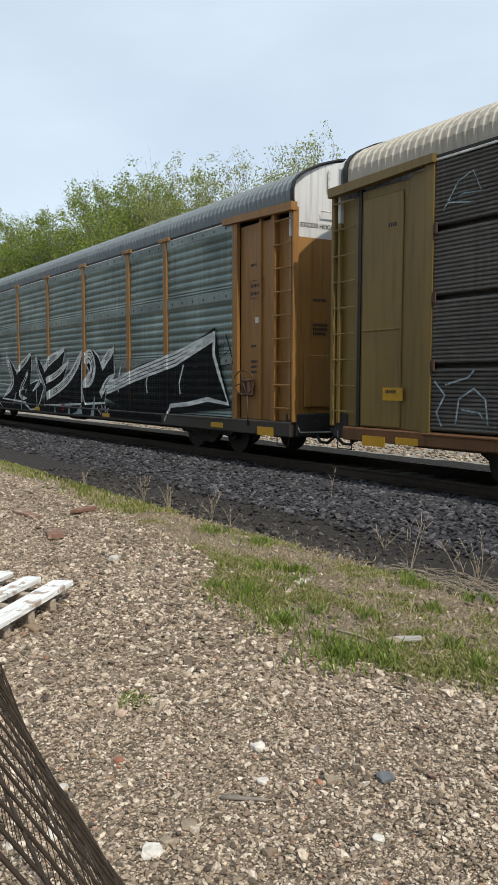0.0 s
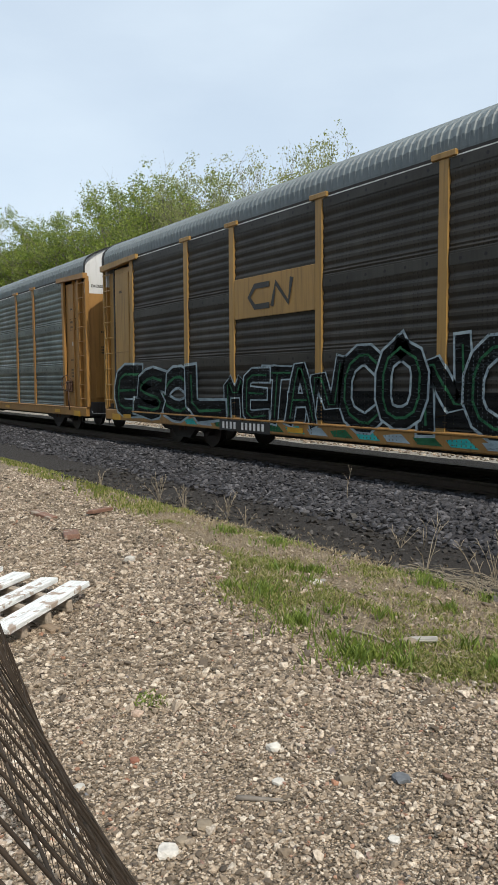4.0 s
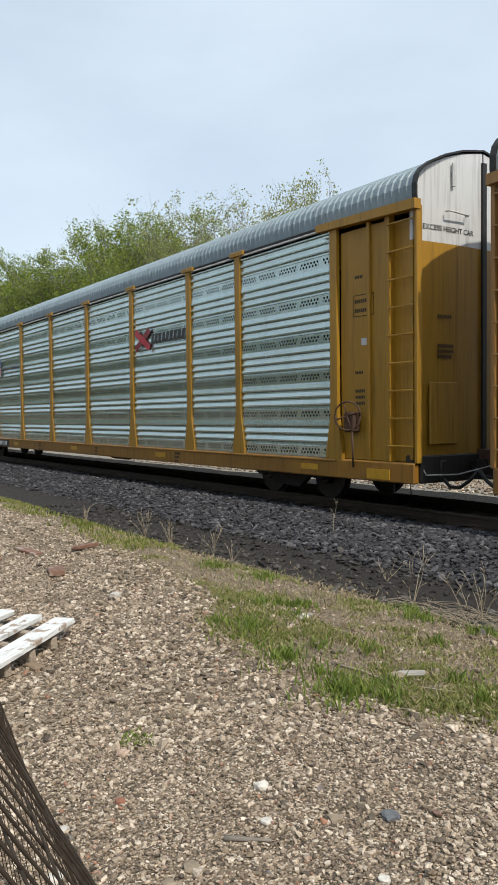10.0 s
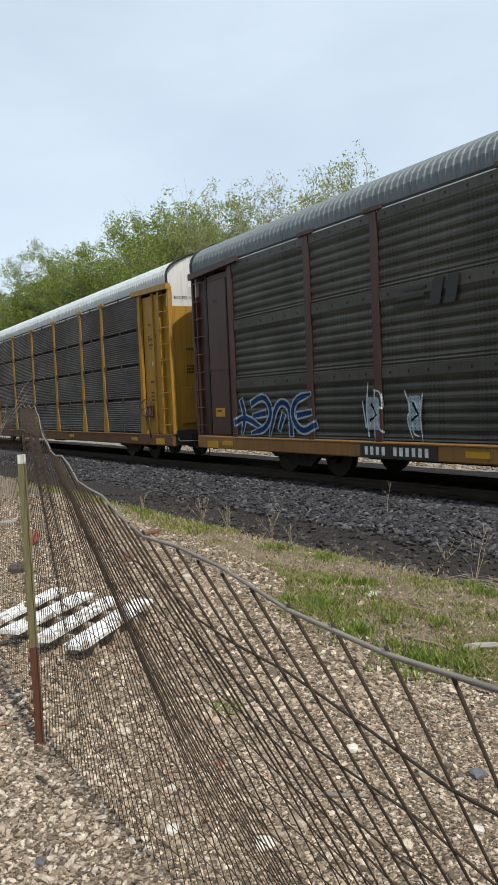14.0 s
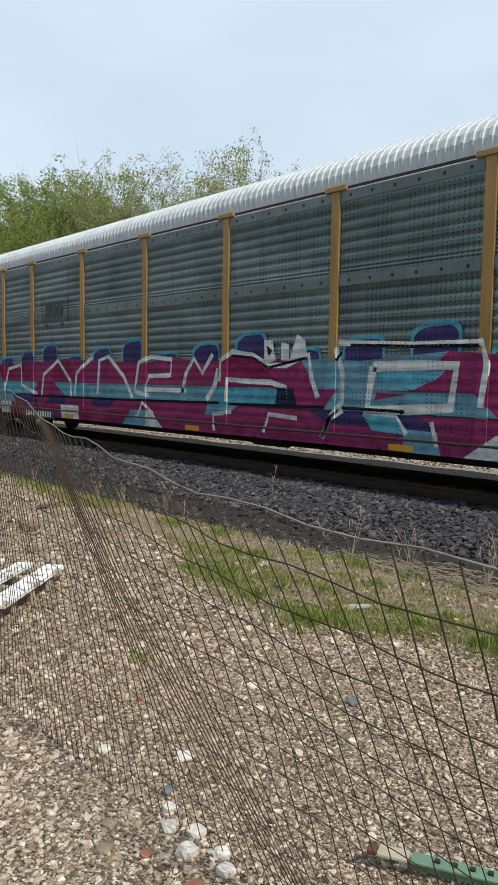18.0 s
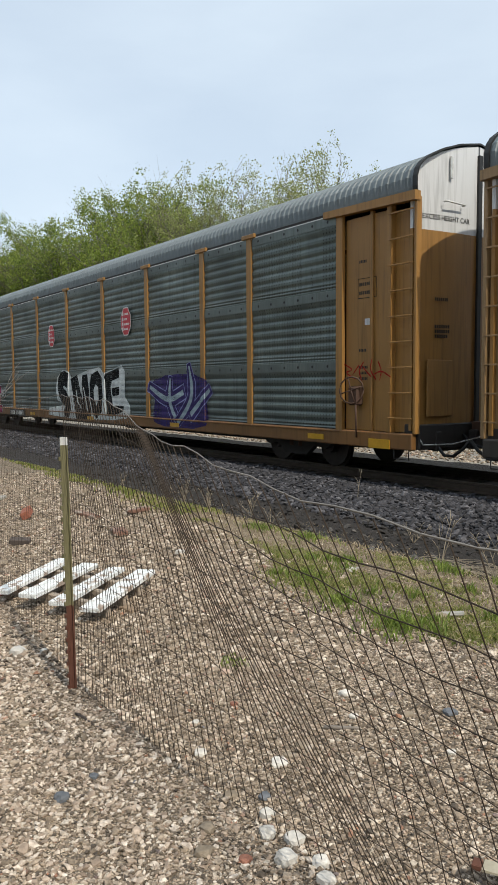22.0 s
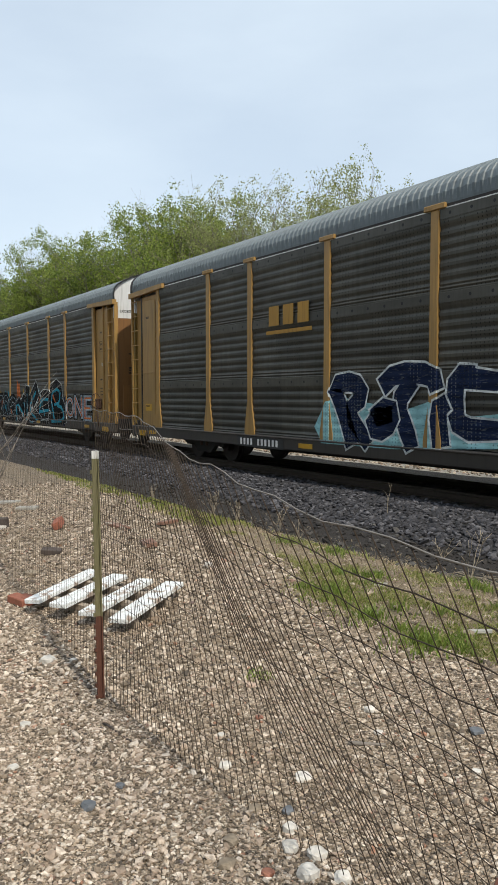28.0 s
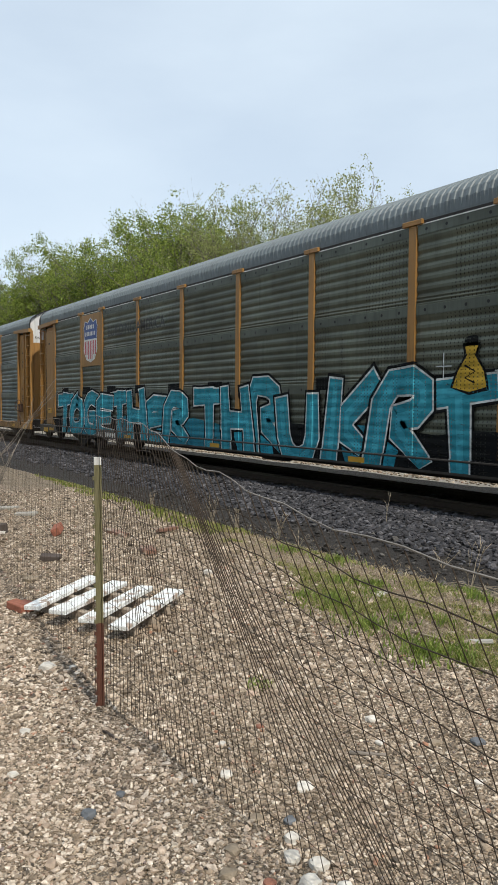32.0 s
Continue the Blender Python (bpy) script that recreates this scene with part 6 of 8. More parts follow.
# car 9: shield panel, white and turquoise lettering
yellow_board(RACK[9], POSTS[1] + 0.1, POSTS[2] - 0.1, 2.9, 4.68, TAN)
shield(RACK[9], (POSTS[1] + POSTS[2]) / 2, 3.8, 1.2, 1.5)
g = Paintwork()
g.shape([(-12.2, 0.45), (9.6, 0.45), (9.6, 0.85), (-12.2, 0.85)], [(0, 1, 2, 3)], S_LILAC, 0)
PALE = spray("spray_ice", (0.50, 0.60, 0.58))
g.patchwork(-12.0, -4.7, 0.72, 1.3, 14, 2, [S_GOLD, S_BLACK, S_LIME, S_GOLD], rng)
g.flames(-12.0, -4.6, 1.3, 2.05, 14, [S_GREEN, PALE, S_BLACK], rng)
g.throw("STAMHEN", -11.7, -4.9, 0.72, 1.62, [(0.52, S_BLACK), (0.34, S_WHITE), (0.08, PALE)], rng, 0.2, 0.2)
for i in range(26):
    x, z = rng.uniform(-11.8, -4.9), rng.uniform(0.62, 1.45)
    h, w, tip = rng.uniform(0.1, 0.32), rng.uniform(0.04, 0.14), rng.uniform(-0.2, 0.2)
    g.blob([(x, z), (x + w, z - 0.03), (x + w * 0.8 + tip, z + h), (x + tip, z + h * 0.9)], (S_GOLD, S_BLACK, S_LIME, S_BLACK, S_WHITE)[i % 5], 9 + i % 3)
g.flames(-4.3, 2.5, 1.6, 2.25, 6, [S_GOLD, S_LIME], rng)
g.patchwork(-4.5, 2.5, 0.6, 1.7, 8, 2, [PALE, S_NAVY, S_SKY, PALE], rng, 1, 0.2)
g.patchwork(-4.5, 2.4, 0.5, 1.35, 12, 2, [S_LILAC, S_TEAL, S_LILAC, S_NAVY], rng, 2, 0.2)
g.throw("BEMT", -4.6, 2.3, 0.6, 1.85, [(0.34, S_BLACK), (0.23, PALE), (0.05, S_LILAC)], rng, 0.1, 0.08)
g.poly([(2.4, 1.81), (2.56, 2.08), (2.92, 2.06), (3.07, 2.26), (3.27, 2.05), (4.21, 2.06), (4.74, 2.18), (5.29, 2.48), (5.39, 2.25), (5.86, 2.23), (6.07, 2.32), (6.22, 2.18), (6.66, 2.1), (7.57, 2.0), (7.26, 1.92), (7.86, 1.64), (8.8, 1.68), (8.83, 0.97), (8.93, 0.64), (8.4, 0.65), (8.09, 0.95), (2.51, 0.95)], S_AQUA, 1)
g.poly([(2.28, 1.77), (2.56, 1.92), (4.18, 1.88), (4.55, 1.96), (5.03, 2.2), (5.89, 2.16), (5.99, 1.96), (6.61, 2.03), (7.74, 1.5), (8.19, 1.15), (8.11, 0.94), (7.05, 0.92), (7.0, 0.69), (6.38, 0.9), (3.89, 0.87), (3.21, 0.59), (3.29, 0.86), (2.24, 0.87)], S_BLACK, 3)
g.poly([(2.43, 1.77), (2.61, 1.86), (4.18, 1.81), (4.61, 1.9), (5.09, 2.14), (5.8, 2.11), (5.88, 1.9), (6.57, 1.95), (7.62, 1.48), (7.5, 1.05), (7.01, 0.97), (6.91, 0.78), (6.43, 0.98), (3.89, 0.97), (3.35, 0.71), (3.42, 0.96), (2.42, 0.97)], PALE, 4)
g.poly([(7.67, 1.47), (8.16, 1.17), (8.08, 0.96), (7.33, 0.95), (7.59, 1.11)], S_BLACK, 5)
for pts in (
    [(2.55, 1.73), (3.26, 1.68), (3.49, 1.46), (2.96, 1.33), (3.37, 1.12), (2.66, 0.96)],
    [(3.8, 1.82), (3.57, 1.05)],
    [(4.18, 1.77), (3.97, 1.42), (4.34, 1.06)],
    [(4.79, 1.87), (4.6, 1.49), (3.91, 1.33), (3.37, 1.27)],
    [(5.88, 1.87), (5.36, 1.82), (5.07, 1.52), (5.57, 1.48), (4.76, 1.14)],
    [(5.13, 1.65), (5.68, 1.68)],
    [(6.56, 1.91), (5.98, 1.15), (6.18, 0.97)],
    [(6.56, 1.91), (7.02, 1.47), (7.15, 0.98)],
    [(6.2, 1.41), (7.02, 1.44)],
    [(5.78, 1.48), (6.24, 1.25), (5.66, 1.02)],
    [(7.56, 1.44), (7.24, 1.29), (7.46, 1.08)],
    [(4.36, 1.59), (3.92, 1.62)],
    [(5.11, 1.14), (5.88, 1.18), (6.48, 0.98)],
):
    g.line(pts, 0.085, S_BLACK, 5.5, 0.5)
for pts in (
    [(2.69, 1.61), (3.11, 1.57), (2.99, 1.43)],
    [(3.79, 1.6), (4.07, 1.49), (3.78, 1.36)],
    [(6.5, 1.73), (6.74, 1.44), (6.35, 1.41)],
    [(6.88, 1.41), (7.06, 1.04), (6.68, 1.22)],
    [(3.9, 1.24), (4.34, 1.06), (3.96, 0.97)],
    [(6.39, 1.29), (6.77, 0.99), (6.39, 1.02)],
):
    g.poly(pts, S_BLACK, 6)
g.blob([(7.5, 1.55), (7.7, 1.95), (8.3, 2.3), (8.6, 2.35), (8.5, 1.8), (8.2, 1.5)], PALE, 2)
g.blob([(8.9, 0.75), (8.8, 1.4), (8.7, 1.75), (9.1, 2.2), (9.5, 2.45), (9.45, 2.1), (9.2, 1.7), (9.15, 1.1), (9.2, 0.7)], PALE, 3)
for k in range(5):
    g.line([(9.25, 1.2 + 0.16 * k), (9.6, 1.3 + 0.17 * k), (9.95, 1.25 + 0.17 * k)], 0.12, PALE, 3, 0.6)
g.line([(10.1, 2.0), (10.0, 1.4), (9.5, 1.0), (9.3, 0.7)], 0.07, S_RED, 4)
g.line([(9.3, 0.85), (9.6, 1.1), (10.5, 0.9), (11.8, 0.95)], 0.08, S_RED, 5)
g.finish(RACK[9], "white, turquoise and gold graffiti")

# car 10: red octagons, bold black letters with white outline
octagon(RACK[10], -2.77, 3.32, 0.40)
octagon(RACK[10], 3.02, 3.4, 0.42)
g = Paintwork()
g.poly([(-2.53, 1.49), (-2.38, 1.92), (-1.89, 2.15), (-1.36, 2.12), (-1.11, 1.89), (0.28, 2.12), (1.09, 2.18), (1.46, 2.01), (1.99, 2.08), (2.64, 2.21), (2.86, 2.03), (2.82, 1.33), (3.16, 1.06), (3.17, 0.79), (2.91, 0.70), (2.02, 0.63), (-1.10, 0.56), (-3.22, 0.64), (-3.19, 0.88), (-1.62, 1.02), (-2.39, 1.15)], S_WHITE, 0)
g.strokes([[(-1.39, 1.80), (-1.89, 1.91), (-2.14, 1.68), (-2.03, 1.37), (-1.52, 1.17), (-1.42, 0.85), (-1.73, 0.65)]], [(0.50, S_BLACK)], 2)
g.letter([(-1.17, 1.85), (-0.62, 1.96), (-0.32, 1.31), (-0.21, 1.95), (0.17, 1.98), (0.48, 0.67), (0.02, 0.60), (-0.73, 0.60)], S_BLACK, S_BLACK, 0.03, 2)
g.line([(-0.74, 1.50), (-0.61, 1.11), (-0.32, 0.93)], 0.07, S_WHITE, 4)
g.line([(-0.27, 1.65), (-0.21, 1.05)], 0.06, S_WHITE, 4)
g.line([(-0.13, 1.58), (0.16, 0.84)], 0.06, S_WHITE, 4)
g.letter([(0.34, 1.65), (0.54, 2.01), (0.99, 2.11), (1.33, 1.85), (1.39, 1.30), (1.21, 0.81), (0.87, 0.60), (0.51, 0.82), (0.34, 1.21)], S_BLACK, S_WHITE, 0.05, 3)
g.blob([(0.65, 1.50), (0.80, 1.68), (1.00, 1.58), (1.02, 1.23), (0.86, 1.03), (0.68, 1.18)], S_WHITE, 5)
g.letter([(1.47, 1.95), (2.49, 2.12), (2.49, 1.83), (2.00, 1.74), (1.92, 1.58), (1.97, 1.35), (2.03, 1.08), (2.75, 1.09), (2.75, 0.88), (1.94, 0.70), (1.58, 0.72), (1.52, 1.30)], S_BLACK, S_WHITE, 0.06, 2)
g.letter([(1.96, 1.54), (2.46, 1.59), (2.46, 1.37), (2.01, 1.33)], S_BLACK, S_BLACK, 0.02, 3)
g.poly([(-12.18, 1.40), (-11.62, 1.40), (-11.61, 1.00), (-12.18, 0.98)], spray("spray_deep_teal", (0.012, 0.11, 0.10)), 0)
g.poly([(-10.63, 1.77), (-9.92, 1.81), (-9.19, 1.80), (-9.18, 1.35), (-10.62, 1.33)], spray("spray_deep_teal", (0.012, 0.11, 0.10)), 0)
g.strokes([[(-10.63, 1.49), (-11.06, 1.60), (-11.25, 1.37), (-10.76, 1.06), (-10.62, 0.86), (-11.00, 0.69), (-11.45, 0.91)]], [(0.42, S_BLACK), (0.38, S_WHITE), (0.32, S_MAG), (0.18, S_PINK)], 2)
g.strokes([[(-9.91, 1.14), (-9.89, 0.93), (-9.92, 0.70)]], [(0.42, S_BLACK), (0.38, S_WHITE), (0.32, S_MAG), (0.18, S_PINK)], 3)
g.strokes([[(-9.99, 1.50), (-9.92, 1.45), (-9.98, 1.41)]], [(0.42, S_BLACK), (0.38, S_WHITE), (0.32, S_MAG), (0.18, S_PINK)], 3)
g.strokes([[(-8.72, 1.5), (-9.25, 1.5), (-9.3, 1.1), (-8.85, 1.12)], [(-9.25, 1.05), (-9.3, 0.75), (-8.6, 0.72)]], [(0.42, S_BLACK), (0.38, S_WHITE), (0.32, S_MAG), (0.18, S_PINK)], 2)
g.start("purple_tag")
g.cloud(4.6, 7.2, 0.6, 1.85, S_PURP, rng, 0, 6)
g.wild(4.7, 7.1, 0.75, 1.75, 2, [(1.5, S_LILAC), (1.3, S_PURP), (0.5, S_GREY)], rng)
g.word("OST", -8.9, -8.0, 1.25, 1.5, [(0.015, S_WHITE)], rng)
g.wild(12.0, 13.1, 1.75, 2.0, 4, [(0.4, S_RED)], rng)
g.finish(RACK[10], "bold black letters with white outlines, pink and purple tags")

# car 11: slanted red sign, black letters
s = Sign()
block_marks(s, 4.6, 3.24, 0.27, 4, S_ORANGE, 0.16, 0.74, w=0.52)
s.shape([(4.45, 2.98), (4.45, 3.14), (6.9, 3.2), (6.9, 3.16)], [(0, 3, 2, 1)], E_BLACK, 1)
s.finish(RACK[11], "slanted red sign underlined in black")
g = Paintwork()
g.half = 0.205
g.cloud(3.7, 7.0, 0.95, 1.75, S_ORANGE, rng, 0, 9)
g.strokes([[(4.21, 1.44), (3.73, 1.52), (3.45, 1.33), (3.58, 1.11), (4.15, 0.98), (4.18, 0.78), (3.34, 0.73)]], [(0.52, S_WHITE), (0.40, S_BLACK)], 2)
g.letter([(4.44, 1.57), (5.93, 1.62), (5.96, 1.19), (5.50, 1.18), (5.50, 1.00), (5.98, 0.98), (6.08, 0.64), (4.49, 0.63), (4.49, 0.97), (4.93, 0.98), (4.93, 1.17), (4.49, 1.20)], S_BLACK, S_WHITE, 0.09, 3)
g.letter([(6.07, 1.67), (7.09, 1.71), (7.07, 1.31), (6.52, 1.27), (6.53, 1.04), (7.03, 1.05), (7.05, 0.91), (7.27, 0.92), (7.39, 0.63), (6.13, 0.65), (6.03, 1.19)], S_BLACK, S_WHITE, 0.09, 2)
g.blob([(4.66, 1.44), (4.88, 1.45), (4.88, 1.33), (4.66, 1.33)], S_PURP, 6)
g.blob([(5.20, 1.12), (5.40, 1.13), (5.40, 1.01), (5.20, 1.01)], S_PURP, 6)
g.blob([(6.26, 1.42), (6.43, 1.42), (6.44, 1.31), (6.26, 1.31)], S_PURP, 6)
g.blob([(6.57, 1.16), (6.74, 1.16), (6.74, 1.06), (6.57, 1.05)], S_PURP, 6)
g.blob([(6.69, 1.52), (6.86, 1.52), (6.86, 1.42), (6.69, 1.42)], S_PURP, 6)
g.wild(7.4, 8.4, 1.0, 1.4, 3, [(0.4, S_BLACK)], rng)
g.finish(RACK[11], "heavy black letters with white outlines")

# car 12: gold underlined sign, navy letters, yellow-edged dark piece
s = Sign()
block_marks(s, -6.25, 3.18, 0.42, 3, GOLD, 0.0, w=0.53)
s.rect(-6.35, -4.7, 3.0, 3.08, GOLD, 1)
s.finish(RACK[12], "gold underlined sign")
g = Paintwork()
ICE = spray("spray_mint", (0.28, 0.52, 0.55))
g.poly([(-4.63, 1.05), (-4.45, 1.31), (-4.26, 1.56), (-3.75, 1.64), (-3.15, 1.56), (-2.60, 1.49), (-2.08, 1.42), (-1.50, 1.57), (-0.96, 1.31), (-0.07, 1.39), (-0.06, 0.86), (-0.77, 0.82), (-2.27, 0.73), (-4.38, 0.73)], ICE, 0)
g.strokes([[(-3.44, 0.74), (-3.77, 1.48), (-4.07, 1.88), (-3.39, 1.95), (-3.13, 1.68), (-3.60, 1.36), (-2.97, 0.77)]], [(0.44, S_WHITE), (0.36, S_NAVY)], 2)
g.strokes([[(-2.87, 1.26), (-2.44, 1.53), (-2.36, 1.20), (-2.79, 0.98), (-2.94, 1.26), (-2.38, 1.35)]], [(0.44, S_WHITE), (0.36, S_NAVY)], 4)
g.strokes([[(-2.66, 1.82), (-2.29, 2.08), (-1.42, 2.03), (-1.32, 1.76)], [(-1.89, 1.95), (-2.26, 1.53), (-2.02, 1.07), (-1.87, 0.76)]], [(0.44, S_WHITE), (0.36, S_NAVY)], 2)
g.strokes([[(-1.21, 0.83), (-1.31, 1.44), (-1.09, 1.57)]], [(0.44, S_WHITE), (0.36, S_NAVY)], 4)
g.strokes([[(-0.55, 1.96), (-0.90, 2.00), (-0.96, 1.51), (-0.82, 1.13), (-0.07, 1.14)], [(-0.88, 1.97), (-0.08, 1.88)]], [(0.44, S_WHITE), (0.36, S_NAVY)], 2)
g.patchwork(2.3, 7.8, 0.55, 1.8, 7, 2, [S_NAVY, S_BLACK, S_BLUE], rng, 0, 0.3)
g.wild(2.3, 7.8, 0.8, 1.95, 5, [(1.35, S_LIME), (1.2, S_NAVY), (0.4, S_BLUE)], rng)
g.wild(8.3, 11.6, 0.8, 1.7, 4, [(1.3, S_MAG), (1.1, S_NAVY)], rng)
g.finish(RACK[12], "navy letters outlined in white and yellow")

# car 13: board with a green and white sign, long mixed piece, pale letters
yellow_board(RACK[13], POSTS[1] + 0.1, POSTS[2] - 0.1, 2.85, 4.68, SAND)
s = Sign()
mx = (POSTS[1] + POSTS[2]) / 2
s.blob([(mx - 0.55, 3.2), (mx + 0.5, 3.2), (mx + 0.6, 4.25), (mx + 0.1, 4.15), (mx - 0.6, 4.3)], CHALK, 1)
s.blob([(mx - 0.55, 3.15), (mx + 0.5, 3.2), (mx + 0.45, 3.5), (mx, 3.6), (mx - 0.45, 4.0)], E_GREEN, 2)
s.finish(RACK[13], "green and white sign on a tan board")
g = Paintwork()
g.patchwork(-11.7, -6.0, 0.5, 1.4, 10, 2, [S_BLACK, S_AQUA, S_GREY, S_GREY], rng, 0, 0.25)
for form in (
    [[(-10.67, 1.86), (-9.84, 1.94), (-10.36, 1.56), (-9.92, 1.42), (-10.18, 1.01), (-11.04, 0.89)]],
    [[(-9.69, 0.93), (-9.47, 1.93), (-9.45, 1.46), (-9.08, 1.87), (-9.13, 1.2)], [(-9.13, 1.2), (-9.4, 0.88)]],
    [[(-8.27, 1.49), (-8.43, 1.81), (-8.73, 1.85), (-8.82, 1.51), (-8.3, 1.14), (-8.24, 0.77), (-8.69, 0.65), (-8.96, 0.91)]],
    [[(-7.72, 1.88), (-8.09, 1.87), (-8.03, 1.61), (-7.7, 1.54)], [(-8.03, 1.61), (-7.92, 1.13), (-7.68, 1.1)]],
):
    g.strokes(form, [(0.56, S_WHITE), (0.42, S_BLACK), (0.05, S_GREY)], 3 + (form[0][0][0] > -9.5))
g.flames(-5.6, 9.0, 1.45, 2.2, 15, [S_GOLD, S_AQUA, S_GREY, S_AQUA, S_GOLD], rng)
g.patchwork(-5.9, 9.0, 0.45, 1.55, 26, 2, [S_BLACK, S_BLACK, S_AQUA, S_NAVY, S_BLACK, S_SKY], rng, 1, 0.3)
g.throw("KRAETDR", -5.4, 2.2, 0.55, 1.62, [(0.52, S_BLACK), (0.26, S_GREY), (0.21, S_BLACK)], rng, 0.18, 0.3)
g.throw("NKEB", 2.4, 8.8, 0.5, 1.95, [(0.50, S_WHITE), (0.46, S_BLACK), (0.08, S_AQUA)], rng, 0.26, -0.2)
for i in range(44):
    x, z = rng.uniform(-5.3, 8.6), rng.uniform(0.6, 1.6)
    h, w, tip = rng.uniform(0.12, 0.42), rng.uniform(0.03, 0.13), rng.uniform(-0.28, 0.1)
    g.blob([(x, z), (x + w, z - 0.04), (x + w * 0.8 + tip, z + h), (x + tip * 1.1, z + h * 0.92)], (S_WHITE, S_WHITE, S_WHITE, S_AQUA, S_ORANGE)[i % 5], 9 + i % 3)
g.blob([(2.5, 1.5), (2.55, 2.45), (2.75, 2.2), (2.95, 2.25), (3.1, 1.6)], S_ORANGE, 0)
g.word("ONE", 9.0, 11.7, 0.8, 1.75, [(0.08, S_BLACK), (0.04, S_GREY), (-0.02, S_ORANGE)], rng, 0.1)
g.finish(RACK[13], "long black, blue and orange graffiti ending in pale letters")

# car 14: shield board, slogan, blue block letters
yellow_board(RACK[14], POSTS[1] + 0.1, POSTS[2] - 0.1, 2.9, 4.65, TAN)
shield(RACK[14], mx, 3.78, 1.2, 1.45)
put("lettering", letters("BUILDING AMERICA", 0.46, E_BLACK), RACK[14], (-6.5, -1.57, 3.78))
TURQ_LOW = spray("spray_deep_turquoise", (0.03, 0.2, 0.28))
g = Paintwork()
g.patchwork(-11.8, 11.4, 0.45, 1.2, 30, 1, [S_AQUA, S_BLACK, TURQ_LOW, S_BLACK], rng, 0, 0.1)
TURQ = spray("spray_turquoise", (0.035, 0.26, 0.34))
blue = [(0.50, S_BLACK), (0.41, S_WHITE), (0.35, TURQ), (0.12, spray("spray_bright_aqua", (0.06, 0.36, 0.47)))]
g.throw("TOGETHER", -11.3, -1.1, 0.55, 1.85, blue, rng, 0.09)
g.throw("THRU", -0.5, 4.4, 0.55, 1.95, blue, rng, 0.09)
g.throw("KRTIE", 4.8, 11.5, 0.55, 2.0, blue, rng, 0.09)
for i in range(9):
    x = -11 + i * 2.2
    g.shape([(x, 1.95), (x + 0.7, 1.95), (x + 0.7, 2.2), (x, 2.2)], [(0, 1, 2, 3)], S_BLACK, 1)
for grow, m, lv in ((0.05, S_BLACK, 9), (0.0, S_GOLD, 10)):
    g.blob([(8.0 - grow, 1.95), (8.1 - grow, 2.2), (8.28 - grow, 2.45), (8.24 - grow, 2.6 + grow), (8.5 + grow, 2.6 + grow), (8.44 + grow, 2.45), (8.62 + grow, 2.2), (8.68 + grow, 1.95 - grow), (8.34, 1.88 - grow)], m, lv)
g.line([(8.24, 2.3), (8.45, 2.2), (8.25, 2.1), (8.45, 2.02)], 0.035, S_BLACK, 11)
g.cloud(8.24, 8.5, 2.5, 2.75, S_BLACK, rng, 9, 3)
for x, z in ((7.8, 2.3), (9.0, 2.2), (11.7, 1.6), (11.7, 1.2)):
    g.line([(x - 0.17, z), (x + 0.17, z)], 0.02, S_WHITE, 9)
    g.line([(x, z - 0.22), (x, z + 0.22)], 0.02, S_WHITE, 9.3)
g.line([(12.8, 1.6), (12.9, 1.95), (13.05, 1.6), (12.75, 1.8), (13.1, 1.75), (12.8, 1.5)], 0.03, S_WHITE, 3)
g.finish(RACK[14], "blue block letters with black and white outlines")

# dark slots across the end doors of two cars, small stencils along the coloured sills
for car in (RACK[6], RACK[8]):
    put("door_slot", box((0.04, 0.66, 0.09), BLACK, 0.01), car, (HALF - 0.045, -0.85, 4.08), 4)
    put("door_slot", box((0.04, 0.72, 0.09), BLACK, 0.01), car, (HALF - 0.045, -0.9, 3.05), 4)
for car in (RACK[4], RACK[5], RACK[7], RACK[11]):
    for x in (-2.6, 1.9, 6.4):
        for k in range(3):
            marks(car, x, LOW - 0.13 - 0.085 * k, 6 - k, 0.05, INK, -1.5625)

# ---- railway track ----
BALLAST_STOPS = [(0.0, (0.018, 0.018, 0.022)), (0.4, (0.037, 0.036, 0.042)), (0.8, (0.078, 0.076, 0.086)), (1.0, (0.18, 0.175, 0.19))]
GRAVEL_STOPS = [(0.0, (0.075, 0.06, 0.047)), (0.2, (0.225, 0.172, 0.122)), (0.5, (0.39, 0.305, 0.222)), (0.75, (0.59, 0.48, 0.37)), (0.965, (0.80, 0.695, 0.575)), (0.985, (0.40, 0.19, 0.11)), (1.0, (0.19, 0.19, 0.20))]
RAIL = paint("rail_steel", (0.075, 0.05, 0.035), 0.6)
TIE = wood("creosoted_tie", (0.06, 0.045, 0.035))


def build_track():
    track = new("railway_track")
    tagged(track, "rusty steel rails on creosoted ties in grey ballast", "track", kind="structure")
    head = [(-0.037, 0), (0.037, 0), (0.037, -0.035), (0.01, -0.05), (0.01, -0.13), (0.07, -0.15), (0.07, -0.165), (-0.07, -0.165), (-0.07, -0.15), (-0.01, -0.13), (-0.01, -0.05), (-0.037, -0.035)]
    k = len(head)
    for y in (-0.755, 0.755):
        verts = [(x, TRACK_Y + y + a, RAIL_Z + b) for x in (-700, -100, 20, 700) for a, b in head]
        faces = [(s * k + i, s * k + (i + 1) % k, (s + 1) * k + (i + 1) % k, (s + 1) * k + i) for s in range(3) for i in range(k)]
        put("rail", mesh_of("rail", verts, faces, RAIL), track)
    tie = box((0.23, 2.6, 0.18), TIE, 0.015)
    for i in range(170):
        put("tie", tie, track, (-85 + i * 0.53, TRACK_Y + 0.01 * math.sin(i * 3.7), RAIL_Z - 0.255), math.sin(i * 2.3))


build_track()

